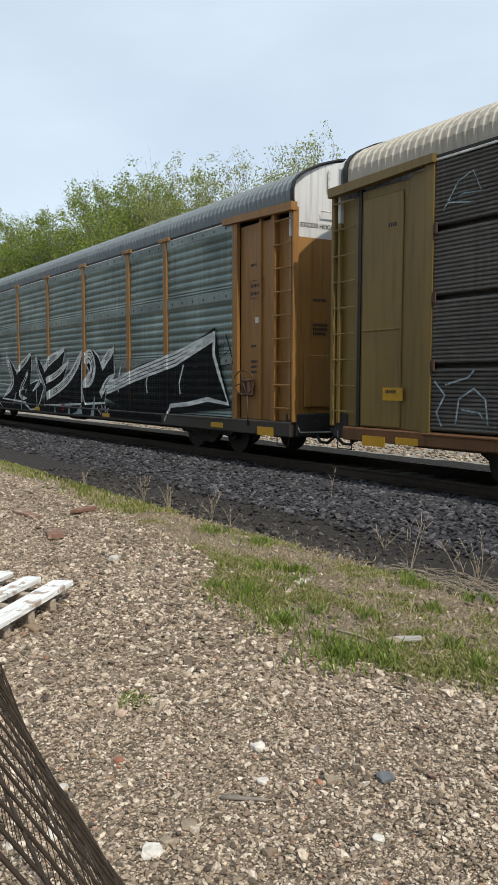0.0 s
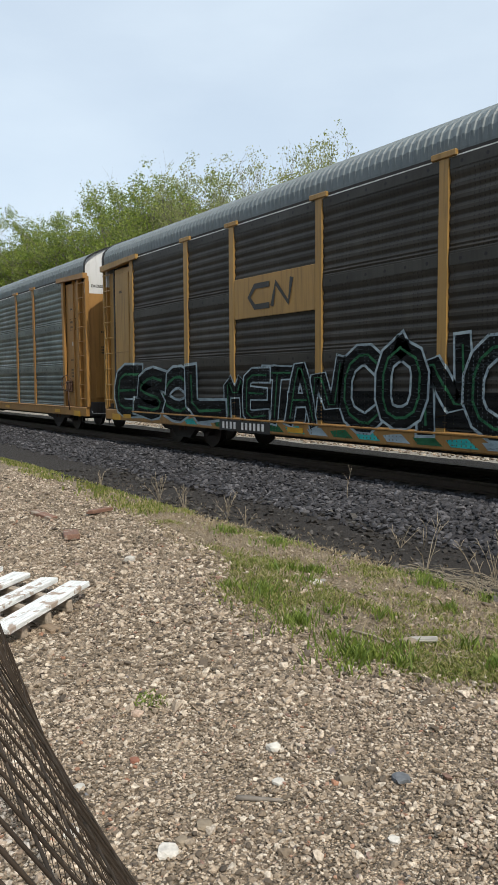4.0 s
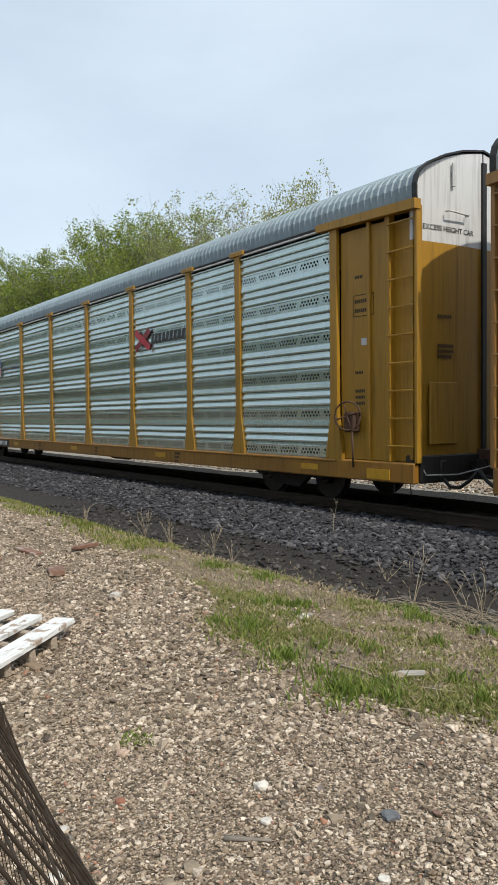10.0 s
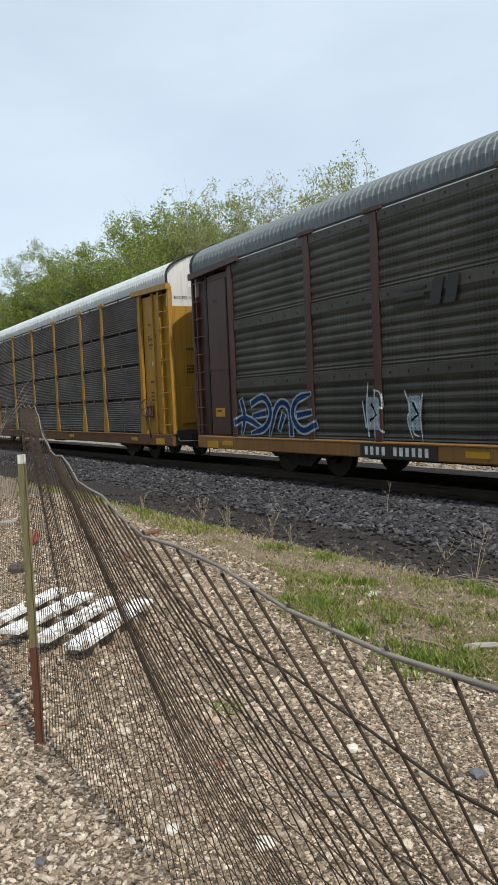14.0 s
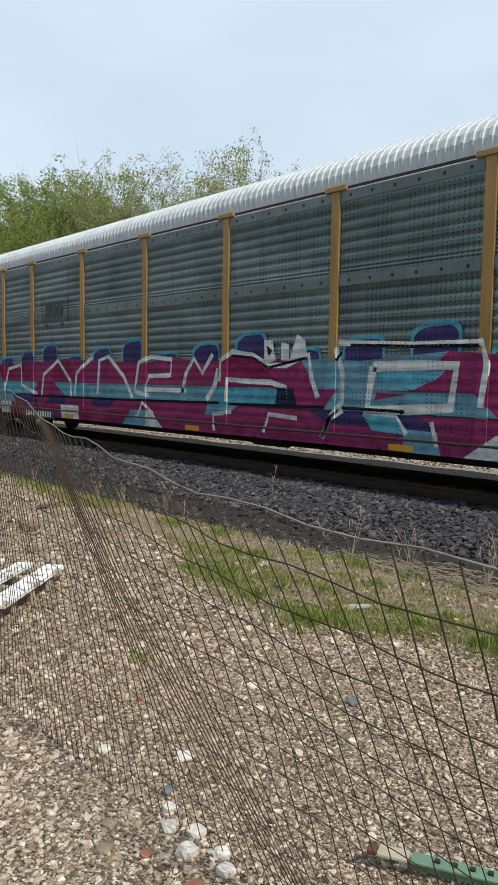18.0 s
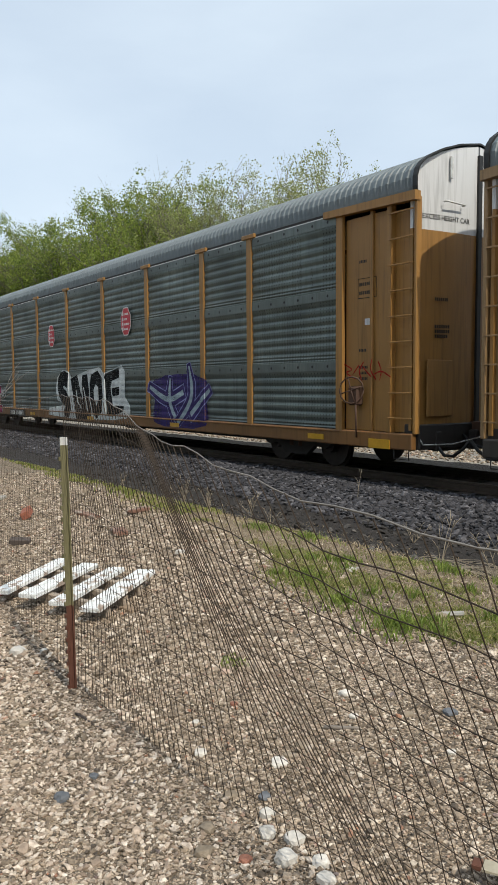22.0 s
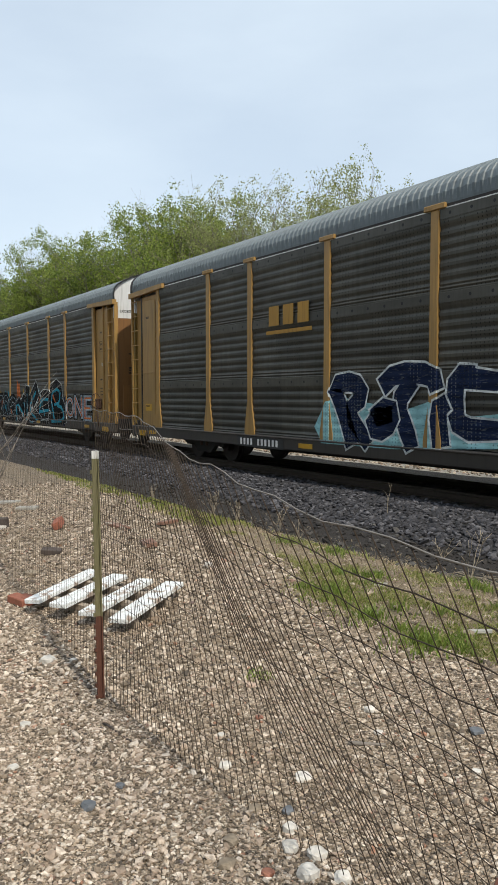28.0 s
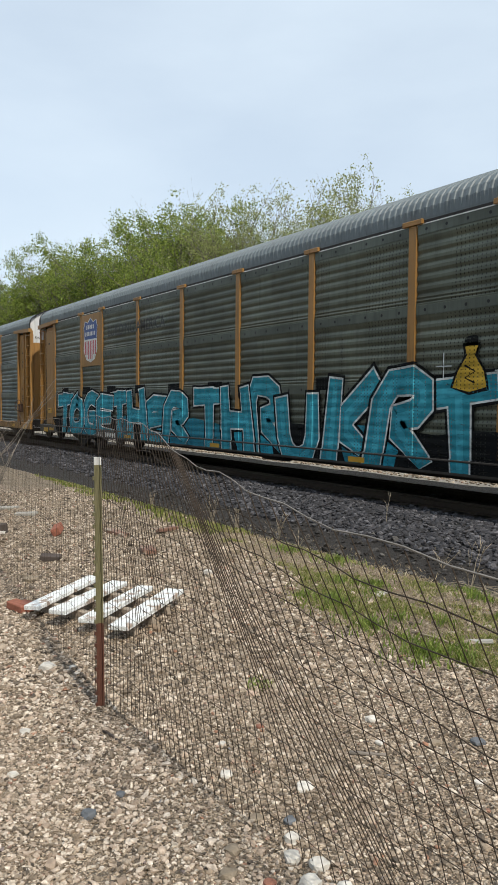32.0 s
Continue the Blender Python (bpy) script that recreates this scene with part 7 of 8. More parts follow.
# ---- loose stones ----
ICO = bmesh.new()
bmesh.ops.create_icosphere(ICO, subdivisions=1, radius=1.0)
ICO_V = np.array([v.co[:] for v in ICO.verts])
ICO_F = np.array([[v.index for v in f.verts] for f in ICO.faces])
ICO.free()


def stones(name, places, sizes, mat, label, category, seed, flat=0.7, sink=0.3):
    """Many angular stones lying on the ground, in one mesh."""
    gen = np.random.default_rng(seed)
    n = len(places)
    shapes = []
    for i in range(12):
        v = ICO_V * (1 + 0.33 * gen.standard_normal((len(ICO_V), 1)).clip(-1.3, 1.3))
        shapes.append(v * [1.0 + 0.35 * gen.random(), 0.8 + 0.2 * gen.random(), flat])
    verts = np.empty((n, 12, 3))
    pick = gen.integers(0, 12, n)
    ang = gen.random(n) * 6.283
    tilt = gen.normal(0, 0.25, n)
    for i in range(n):
        c, s = math.cos(ang[i]), math.sin(ang[i])
        v = shapes[pick[i]] * sizes[i]
        z = v[:, 2] + v[:, 0] * tilt[i]
        x, y = places[i]
        verts[i, :, 0] = v[:, 0] * c - v[:, 1] * s + x
        verts[i, :, 1] = v[:, 0] * s + v[:, 1] * c + y
        verts[i, :, 2] = z + ground_height(y) + roughness(x, y) + sizes[i] * (flat - sink)
    faces = (ICO_F[None] + 12 * np.arange(n)[:, None, None]).reshape(-1, 3)
    me = bpy.data.meshes.new(name)
    me.vertices.add(n * 12)
    me.vertices.foreach_set("co", verts.ravel())
    me.loops.add(faces.size)
    me.loops.foreach_set("vertex_index", faces.ravel())
    me.polygons.add(len(faces))
    me.polygons.foreach_set("loop_start", np.arange(0, faces.size, 3))
    me.polygons.foreach_set("use_smooth", np.zeros(len(faces), dtype=bool))
    me.update(calc_edges=True)
    me.materials.append(mat)
    return tagged(put(name, me), label, category, kind="stuff")


def grass_low(x):
    return float(np.interp(x, [-16, -11.5, -7.7, -4.8, -4.3, -3.5, -2.9, -2.1, -1, 2], [4.5, 4.05, 3.85, 3.38, 3.02, 2.84, 2.82, 3.1, 3.3, 3.4]))


def grass_high(x):
    return float(np.interp(x, [-16, -8, -6, -4, 2], [5.2, 4.75, 4.75, 5.0, 5.1]))


def sward(x, y):
    """How grassy a spot is, from 0 to 1."""
    lo, hi = grass_low(x), grass_high(x)
    if not lo - 0.15 < y < hi + 0.15:
        return 0.0
    edge = min(1.0, (y - lo + 0.15) / 0.3, (hi + 0.15 - y) / 0.4)
    patch = 0.5 + 0.9 * noise.noise((x * 1.1, y * 1.6, 3.0)) + 0.35 * noise.noise((x * 4.0, y * 4.0, 8.0))
    front = 0.35 if (y < lo + 0.75 and x > -4.9) else -0.05
    edge *= 1.0 if x < -2.2 else max(0.35, 1.0 - 0.45 * (x + 2.2))
    return max(0.0, min(1.0, edge * (patch + front - 0.2 + 0.5 * noise.noise((x * 7.0, y * 8.0, 2.0)))))


def scatter(n, x0, x1, y0, y1, seed, keep):
    gen = random.Random(seed)
    out = []
    while len(out) < n:
        x, y = gen.uniform(x0, x1), gen.uniform(y0, y1)
        if gen.random() < keep(x, y):
            out.append((x, y))
    return out


def in_view(x, y, near, far):
    d = math.hypot(x - 0.2, y - 0.1)
    return 1.0 if near < d < far else 0.0


GRAVEL = per_island("gravel_stone", GRAVEL_STOPS, 0.85)
BALLAST = per_island("ballast_stone", BALLAST_STOPS, 0.85, 30)
gen = np.random.default_rng(4)


def gravel_here(x, y):
    return 1.0 if y < grass_low(x) + 0.1 else 0.12


spots = scatter(72000, -4.2, 0.6, 0.0, 3.9, 21, lambda x, y: in_view(x, y, 1.4, 3.9) * gravel_here(x, y))
stones("gravel", spots, gen.lognormal(-5.2, 0.38, len(spots)).clip(0.003, 0.02), GRAVEL, "pale limestone gravel, loose, mixed sizes", "gravel", 5)
spots = scatter(36000, -13.5, -0.5, 0.2, 4.6, 22, lambda x, y: in_view(x, y, 3.6, 13.5) * gravel_here(x, y) * min(1.0, 5.0 / math.hypot(x, y)))
stones("gravel", spots, gen.lognormal(-4.62, 0.34, len(spots)).clip(0.006, 0.028), GRAVEL, "pale gravel spread farther across the lot", "gravel", 6)
spots = scatter(6500, -6.5, -1.1, 0.1, 1.25, 26, lambda x, y: in_view(x, y, 1.2, 6.0) * min(1.0, max(0.0, (1.35 - y + 0.3 * noise.noise((x * 2, y * 2, 1))) / 0.5)))
stones("gravel", spots, gen.lognormal(-4.75, 0.35, len(spots)).clip(0.008, 0.03), per_island("coarse_gravel", [(0.0, (0.27, 0.20, 0.145)), (0.5, (0.55, 0.44, 0.345)), (1.0, (0.88, 0.78, 0.67))], 0.85), "coarser pale gravel along the fence's foot", "gravel", 10)
spots = scatter(17000, -30, 1, 6.25, 9.3, 23, lambda x, y: min(1.0, (y - 6.1) / 0.6) * min(1.0, 8.0 / max(8.0, -x)))
stones("ballast", spots, gen.lognormal(-3.45, 0.25, len(spots)).clip(0.018, 0.055), BALLAST, "grey crushed-stone ballast beside the rails", "ballast", 7)
spots = scatter(4200, -28, 2, 13.05, 15.2, 24, lambda x, y: 1.0)
stones("ballast", spots, gen.lognormal(-3.4, 0.25, len(spots)).clip(0.012, 0.04), GRAVEL, "sunlit pale stones beyond the rails", "ballast", 8)
spots = scatter(2600, -14, 1, 4.5, 6.6, 25, lambda x, y: 0.7)
stones("cinders", spots, gen.lognormal(-4.1, 0.5, len(spots)).clip(0.006, 0.045), per_island("cinder", [(0.0, (0.015, 0.013, 0.012)), (0.7, (0.05, 0.044, 0.039)), (1.0, (0.15, 0.14, 0.13))]), "dark cinders and clods on dirt strip", "cinders", 9)


# ---- grass and weeds ----
def blades(name, spots, height, mats_stops, label, seed, wide=0.006, lean=0.5):
    gen = random.Random(seed)
    verts, faces = [], []
    for x, y in spots:
        z = ground_height(y) + roughness(x, y) - 0.005
        h = height * gen.uniform(0.45, 1.25)
        a = gen.uniform(0, 6.283)
        b = gen.uniform(0, 6.283)
        l = lean * gen.uniform(0.2, 1.0) * h
        w = wide * gen.uniform(0.6, 1.3)
        dx, dy = math.cos(a) * w, math.sin(a) * w
        ex, ey = math.cos(b) * l, math.sin(b) * l
        k = len(verts)
        verts += [(x - dx, y - dy, z), (x + dx, y + dy, z), (x + ex * 0.4 + dx * 0.8, y + ey * 0.4 + dy * 0.8, z + h * 0.6), (x + ex * 0.4 - dx * 0.8, y + ey * 0.4 - dy * 0.8, z + h * 0.6), (x + ex, y + ey, z + h)]
        faces += [(k, k + 1, k + 2, k + 3), (k + 3, k + 2, k + 4)]
    return tagged(put(name, mesh_of(name, verts, faces, mats_stops)), label, "grass", kind="stuff")


GREEN_BLADE = per_island("grass_blade", [(0.0, (0.11, 0.15, 0.025)), (0.4, (0.23, 0.285, 0.045)), (0.6, (0.37, 0.37, 0.10)), (0.75, (0.46, 0.40, 0.17)), (1.0, (0.55, 0.46, 0.28))], 0.6, soft=0.35)
STRAW_BLADE = per_island("straw_blade", [(0.0, (0.18, 0.13, 0.075)), (0.6, (0.40, 0.32, 0.20)), (1.0, (0.60, 0.52, 0.36))], 0.8)
spots = scatter(30000, -7.5, 1.5, 2.6, 5.3, 31, lambda x, y: sward(x, y) ** 2.6)
blades("grass", spots, 0.031, GREEN_BLADE, "short spring grass in uneven patches", 32, 0.0038, 1.3)
spots = scatter(5000, -16, -7.0, 3.6, 5.4, 33, lambda x, y: sward(x, y))
blades("grass", spots, 0.055, GREEN_BLADE, "thin grass strip along the lot's edge", 34, 0.009)
spots = scatter(24000, -9, 1.5, 2.8, 5.6, 35, lambda x, y: 1.0 if grass_low(x) - 0.1 < y < grass_high(x) + 0.1 else 0.06)
blades("dry_grass", spots, 0.035, STRAW_BLADE, "flattened straw-coloured dead grass", 36, 0.003, 2.4)
spots = scatter(1300, -12, 0.5, 4.7, 5.7, 40, lambda x, y: 1.0)
blades("dry_grass", spots, 0.03, STRAW_BLADE, "sparse flattened straw on dark dirt", 41, 0.004, 2.6)
tufts = []
gen2 = random.Random(37)
for cx, cy, r, n in ((-2.78, 2.95, 0.17, 420), (-4.25, 3.85, 0.13, 160), (-3.6, 4.4, 0.13, 160), (-4.0, 4.75, 0.16, 180), (-3.2, 4.65, 0.12, 140), (-2.9, 4.9, 0.1, 90), (-3.9, 3.15, 0.2, 220), (-3.35, 3.0, 0.2, 220), (-5.3, 4.3, 0.2, 200), (-6.0, 4.2, 0.2, 150), (-1.7, 3.4, 0.25, 260), (-1.1, 3.6, 0.25, 260)):
    for _ in range(n):
        a, q = gen2.uniform(0, 6.283), r * abs(gen2.gauss(0, 0.75))
        tufts.append((cx + math.cos(a) * q, cy + math.sin(a) * q))
for _ in range(38):
    cx = gen2.uniform(-4.6, 0.2)
    cy = grass_low(cx) + 0.05 + abs(gen2.gauss(0, 0.55))
    if cy < grass_high(cx):
        for _ in range(42):
            a, q = gen2.uniform(0, 6.283), 0.07 * abs(gen2.gauss(0, 0.8))
            tufts.append((cx + math.cos(a) * q, cy + math.sin(a) * q))
blades("grass_tufts", tufts, 0.075, per_island("lush_blade", [(0.0, (0.10, 0.16, 0.022)), (0.6, (0.22, 0.30, 0.05)), (1.0, (0.37, 0.43, 0.10))], 0.55, soft=0.35), "taller fresh green grass tufts", 38, 0.005, 0.9)
small = []
for _ in range(170):
    a, q = gen2.uniform(0, 6.283), 0.075 * math.sqrt(gen2.random())
    small.append((-3.05 + math.cos(a) * q * 1.4, 1.90 + math.sin(a) * q))
blades("weed_clump", small, 0.03, MATS["lush_blade"], "small green weed clump in gravel", 39, 0.005, 1.4)

DRY = plain("dry_stem", (0.36, 0.30, 0.22), 0.8)
TWIG = plain("grey_twig", (0.24, 0.21, 0.18), 0.85)


def at_ground(x, y, lift=0.0):
    return (x, y, ground_height(y) + roughness(x, y) + lift)


def weed(x, y, height, seed, stems=5, fork=2):
    """A dead branching weed."""
    gen = random.Random(seed)
    lines = []
    for _ in range(stems):
        a, lean = gen.uniform(0, 6.283), gen.uniform(0.05, 0.5)
        p = Vector((0, 0, -0.02))
        d = Vector((math.cos(a) * lean, math.sin(a) * lean, 1)).normalized()
        line = [(tuple(p), 0.005)]
        for k in range(5):
            d = (d + Vector((gen.uniform(-0.2, 0.2), gen.uniform(-0.2, 0.2), -0.05))).normalized()
            p = p + d * height / 5 * gen.uniform(0.7, 1.2)
            line.append((tuple(p), 0.0045 * (1 - k / 6)))
            if k > 0:
                for _ in range(gen.randint(0, fork)):
                    b = (d + Vector((gen.uniform(-1, 1), gen.uniform(-1, 1), gen.uniform(0, 0.6)))).normalized()
                    e = p + b * height * gen.uniform(0.1, 0.28)
                    lines.append([(tuple(p), 0.003), (tuple((p + e) / 2 + Vector((0, 0, 0.01))), 0.0025), (tuple(e), 0.0015)])
        lines.append(line)
    ob = put("dead_weed", bars("dead_weed", lines, DRY, 4), at=at_ground(x, y))
    return tagged(ob, "dry branching dead weed on the dirt strip", "weed", group="dead weeds by the track")


for i, (x, y, h, n) in enumerate(((-4.3, 5.1, 0.75, 3), (-3.75, 5.3, 0.6, 4), (-9.0, 5.0, 0.5, 8), (-8.5, 5.1, 0.4, 8), (-7.6, 5.2, 0.45, 7), (-6.9, 5.0, 0.3, 5), (-3.0, 5.4, 0.6, 6), (-2.4, 5.5, 0.55, 6), (-5.4, 5.9, 0.35, 4), (-7.9, 7.4, 0.7, 1), (-2.0, 5.2, 0.5, 6), (-1.2, 5.3, 0.5, 6), (-3.3, 4.6, 0.55, 3), (-11.5, 5.2, 0.35, 6))):
    weed(x, y, h * 0.75, 60 + i, n)
gen3 = random.Random(71)
lines = []
for _ in range(210):
    x, y = gen3.uniform(-4.6, -0.3), gen3.uniform(4.7, 5.6)
    a, l = gen3.gauss(0.2, 0.5), gen3.uniform(0.3, 0.9)
    pts = []
    for k in range(5):
        s = k / 4
        px, py = x + math.cos(a) * l * s, y + math.sin(a) * l * s * 0.6
        pts.append(((px, py, ground_height(py) + 0.02 + 0.09 * math.sin(math.pi * s) * gen3.random()), 0.003))
    lines.append(pts)
tagged(put("dead_stalks", bars("dead_stalks", lines, DRY, 4)), "tangle of bent dead stalks", "weeds", kind="stuff")


def stick(x, y, length, angle, r, label, mat=None, bend=0.06):
    pts = []
    for k in range(5):
        s = k / 4 - 0.5
        px, py = x + math.cos(angle) * length * s, y + math.sin(angle) * length * s
        pts.append(((px, py, ground_height(py) + roughness(px, py) + r * 0.8 + bend * 0.3 * math.sin(k * 2.1) * length), r * (1 - 0.12 * k)))
    return tagged(put("stick", bars("stick", pts and [pts], mat or TWIG, 6)), label, "stick", group="sticks on the ground")


stick(-2.88, 0.96, 0.34, 0.1, 0.008, "dark bark-covered twig on gravel", plain("dark_twig", (0.07, 0.05, 0.04)))
stick(-2.05, 1.83, 0.17, 0.75, 0.011, "weathered grey stick lying on gravel", bend=0.02)
stick(-2.75, 3.25, 0.75, 0.25, 0.007, "thin pale forked twig in grass", DRY)
stick(-2.6, 3.05, 0.35, 0.9, 0.007, "thin pale bent twig in grass", DRY)


# ---- single rocks ----
def rock(x, y, size, tint, seed, flat=0.65, label="pale limestone rock lying on gravel"):
    gen = random.Random(seed)
    bm = bmesh.new()
    bmesh.ops.create_icosphere(bm, subdivisions=2, radius=1.0)
    off = Vector((gen.random() * 50, gen.random() * 50, 0))
    for v in bm.verts:
        n = 0.42 * noise.noise(v.co * 1.3 + off)
        v.co *= 1 + n
        v.co = Vector((max(min(v.co.x, 0.8), -0.85), max(min(v.co.y, 0.8), -0.8), max(min(v.co.z, 0.72), -0.7) * flat)) * size
    me = bpy.data.meshes.new("rock")
    bm.to_mesh(me)
    bm.free()
    me.materials.append(tint)
    ob = put("rock", me, at=at_ground(x, y, size * flat * 0.28), rz=gen.uniform(0, 360))
    return tagged(ob, label, "rock", group="rocks on the gravel")


PALE_ROCK = plain("pale_rock", (0.72, 0.68, 0.62), 0.85, scale=26, bump=0.5, spread=0.25)
BLUE_ROCK = plain("slate_rock", (0.14, 0.15, 0.165), 0.7, scale=30, bump=0.5)
TAN_ROCK = plain("tan_rock", (0.36, 0.29, 0.21), 0.85, scale=26, bump=0.5, spread=0.3)
RUST_ROCK = plain("red_rock", (0.30, 0.13, 0.085), 0.85, scale=26, bump=0.5)
for i, (x, y, sz, m, fl) in enumerate((
    (-1.83, 2.31, 0.060, BLUE_ROCK, 0.5), (-2.31, 2.08, 0.050, PALE_ROCK, 0.7), (-2.01, 1.44, 0.065, PALE_ROCK, 0.4), (-5.43, 2.9, 0.075, PALE_ROCK, 0.8),
    (-4.1, 0.99, 0.085, PALE_ROCK, 0.7), (-4.0, 1.12, 0.04, PALE_ROCK, 0.6), (-2.37, 0.61, 0.055, BLUE_ROCK, 0.6), (-2.44, 0.78, 0.035, BLUE_ROCK, 0.6),
    (-1.76, 1.19, 0.05, PALE_ROCK, 0.8), (-1.66, 1.12, 0.055, PALE_ROCK, 0.8), (-1.57, 1.17, 0.06, PALE_ROCK, 0.7), (-1.5, 1.08, 0.065, PALE_ROCK, 0.8), (-1.41, 1.16, 0.055, PALE_ROCK, 0.7),
    (-1.33, 1.12, 0.055, PALE_ROCK, 0.8), (-1.83, 0.97, 0.05, TAN_ROCK, 0.7), (-1.73, 0.89, 0.055, TAN_ROCK, 0.6), (-1.95, 1.15, 0.05, TAN_ROCK, 0.5), (-1.86, 1.25, 0.045, BLUE_ROCK, 0.6),
    (-2.3, 1.22, 0.05, PALE_ROCK, 0.6), (-2.02, 1.5, 0.04, TAN_ROCK, 0.6), (-2.55, 1.35, 0.035, PALE_ROCK, 0.6), (-1.6, 0.98, 0.04, RUST_ROCK, 0.6), (-1.35, 1.0, 0.05, RUST_ROCK, 0.6),
    (-3.1, 0.7, 0.045, TAN_ROCK, 0.6), (-2.9, 0.45, 0.04, PALE_ROCK, 0.6), (-3.3, 0.62, 0.05, PALE_ROCK, 0.5), (-2.1, 1.95, 0.04, PALE_ROCK, 0.6), (-1.95, 2.15, 0.045, TAN_ROCK, 0.6),
    (-2.6, 1.6, 0.035, RUST_ROCK, 0.6), (-1.6, 2.05, 0.035, PALE_ROCK, 0.6), (-2.05, 1.6, 0.05, TAN_ROCK, 0.5), (-4.6, 0.8, 0.05, TAN_ROCK, 0.5), (-6.0, 0.9, 0.1, PALE_ROCK, 0.5), (-6.35, 1.55, 0.13, TAN_ROCK, 0.5),
    (-5.0, 2.95, 0.04, TAN_ROCK, 0.6), (-3.93, 3.6, 0.10, PALE_ROCK, 0.35), (-2.76, 3.32, 0.085, TAN_ROCK, 0.5), (-9.2, 1.5, 0.16, PALE_ROCK, 0.5), (-8.8, 1.9, 0.12, PALE_ROCK, 0.5), (-7.4, 1.5, 0.1, TAN_ROCK, 0.5))):
    words = {"pale_rock": "pale limestone rock lying on gravel", "slate_rock": "dark slate-blue rock lying on gravel", "tan_rock": "tan weathered stone half sunk in gravel", "red_rock": "reddish brick fragment among the gravel"}[m.name]
    rock(x, y, sz * 0.66, m, 200 + i, fl, words)

# ---- bricks and boards ----
BRICK = plain("red_brick", (0.33, 0.12, 0.075), 0.85, scale=30, bump=0.5, spread=0.2)
OLD_WOOD = wood("old_red_board", (0.24, 0.13, 0.09), chips=(0.3, 0.25, 0.2))


def laid(name, size, x, y, rz, mat, label, category, tilt=(0, 0), lift=0.0, bevel=0.006):
    ob = put(name, box(size, mat, bevel), at=at_ground(x, y, size[2] / 2 + lift), turn=(tilt[0], tilt[1], rz))
    return tagged(ob, label, category)


laid("brick", (0.2, 0.1, 0.06), -5.47, 1.2, 20, BRICK, "red clay brick beside the pallet", "brick", (3, 4))
laid("brick", (0.2, 0.1, 0.09), -8.24, 2.43, -30, BRICK, "orange-red brick standing in the gravel", "brick", (25, 12), 0.02)
laid("brick", (0.2, 0.1, 0.06), -7.0, 1.95, 60, plain("sooty_brick", (0.09, 0.07, 0.06), 0.85), "soot-dark brick on gravel", "brick", (10, 4))
laid("board_offcut", (0.36, 0.14, 0.05), -6.63, 2.86, -18, OLD_WOOD, "reddish weathered board offcut on gravel", "board", (2, -3))
laid("board_offcut", (0.42, 0.10, 0.04), -7.76, 2.98, 10, OLD_WOOD, "brown weathered board offcut on gravel", "board", (2, 3))
laid("board_offcut", (0.35, 0.10, 0.04), -7.45, 3.49, -60, OLD_WOOD, "grey-red broken board by the grass", "board", (4, -3))
laid("board_offcut", (0.13, 0.035, 0.012), -3.93, 3.62, 25, wood("bleached_wood", (0.40, 0.38, 0.34)), "bleached wood scrap lying in grass", "board", (6, -8), 0.012)
laid("board_offcut", (0.15, 0.05, 0.02), -2.72, 3.38, 40, MATS["bleached_wood"], "pale wooden scrap in the grass", "board", (8, -6), 0.012)
laid("brick", (0.2, 0.1, 0.06), -5.44, 1.25, 15, BRICK, "red clay brick by the pallet's corner", "brick", (4, -3))
laid("brick", (0.2, 0.12, 0.07), -6.0, 1.02, 35, BRICK, "broken orange-red brick on gravel", "brick", (4, -3))
laid("brick", (0.16, 0.1, 0.12), -8.85, 1.92, 60, MATS["sooty_brick"], "dark brick standing near the white post", "brick", (4, -3))
laid("board_offcut", (0.5, 0.14, 0.04), -10.79, 2.44, 50, MATS["bleached_wood"], "pale weathered plank lying on gravel", "board", (4, -3))
laid("board_offcut", (0.3, 0.12, 0.04), -9.93, 2.55, 50, MATS["bleached_wood"], "short pale plank lying on gravel", "board", (4, -3))

# ---- wooden pallet ----
FLAKED = wood("flaking_white_boards", (0.86, 0.88, 0.88), (1.5, 14, 14), 0.8, (0.34, 0.27, 0.22))
BARE = wood("bare_pallet_wood", (0.30, 0.22, 0.15))


def build_pallet():
    pallet = new("pallet")
    pallet.matrix_basis = pose(-4.93, 1.70, ground_height(1.7) - 0.005, 3.0, 0.0, 0)
    tagged(pallet, "flaking white-painted wooden pallet lying on gravel", "pallet")
    for x0, y0, x1, y1, w, z in ((-5.10, 1.19, -5.63, 1.90, 0.17, 0.11), (-4.80, 1.29, -5.35, 2.01, 0.18, 0.115), (-4.50, 1.40, -5.07, 2.12, 0.17, 0.11), (-4.22, 1.52, -4.75, 2.22, 0.19, 0.12)):
        a = math.degrees(math.atan2(y1 - y0, x1 - x0))
        l = math.hypot(x1 - x0, y1 - y0)
        put("deck_board", box((l, w - 0.035, 0.035), FLAKED, 0.004), pallet, ((x0 + x1) / 2 + 4.93, (y0 + y1) / 2 - 1.70, z), turn=(2 * math.sin(x0 * 9), 1.5 * math.sin(x0 * 5), a))
    for px, py in ((-4.80, 1.52), (-4.92, 1.71), (-5.06, 1.90)):
        put("runner", box((1.06, 0.05, 0.085), wood("greyed_runner_wood", (0.40, 0.33, 0.26)), 0.006), pallet, (px + 4.93, py - 1.70, 0.045), 19)
    put("loose_block", box((0.13, 0.07, 0.035), BARE, 0.006), pallet, (0.60, 0.16, 0.01), 10)


build_pallet()

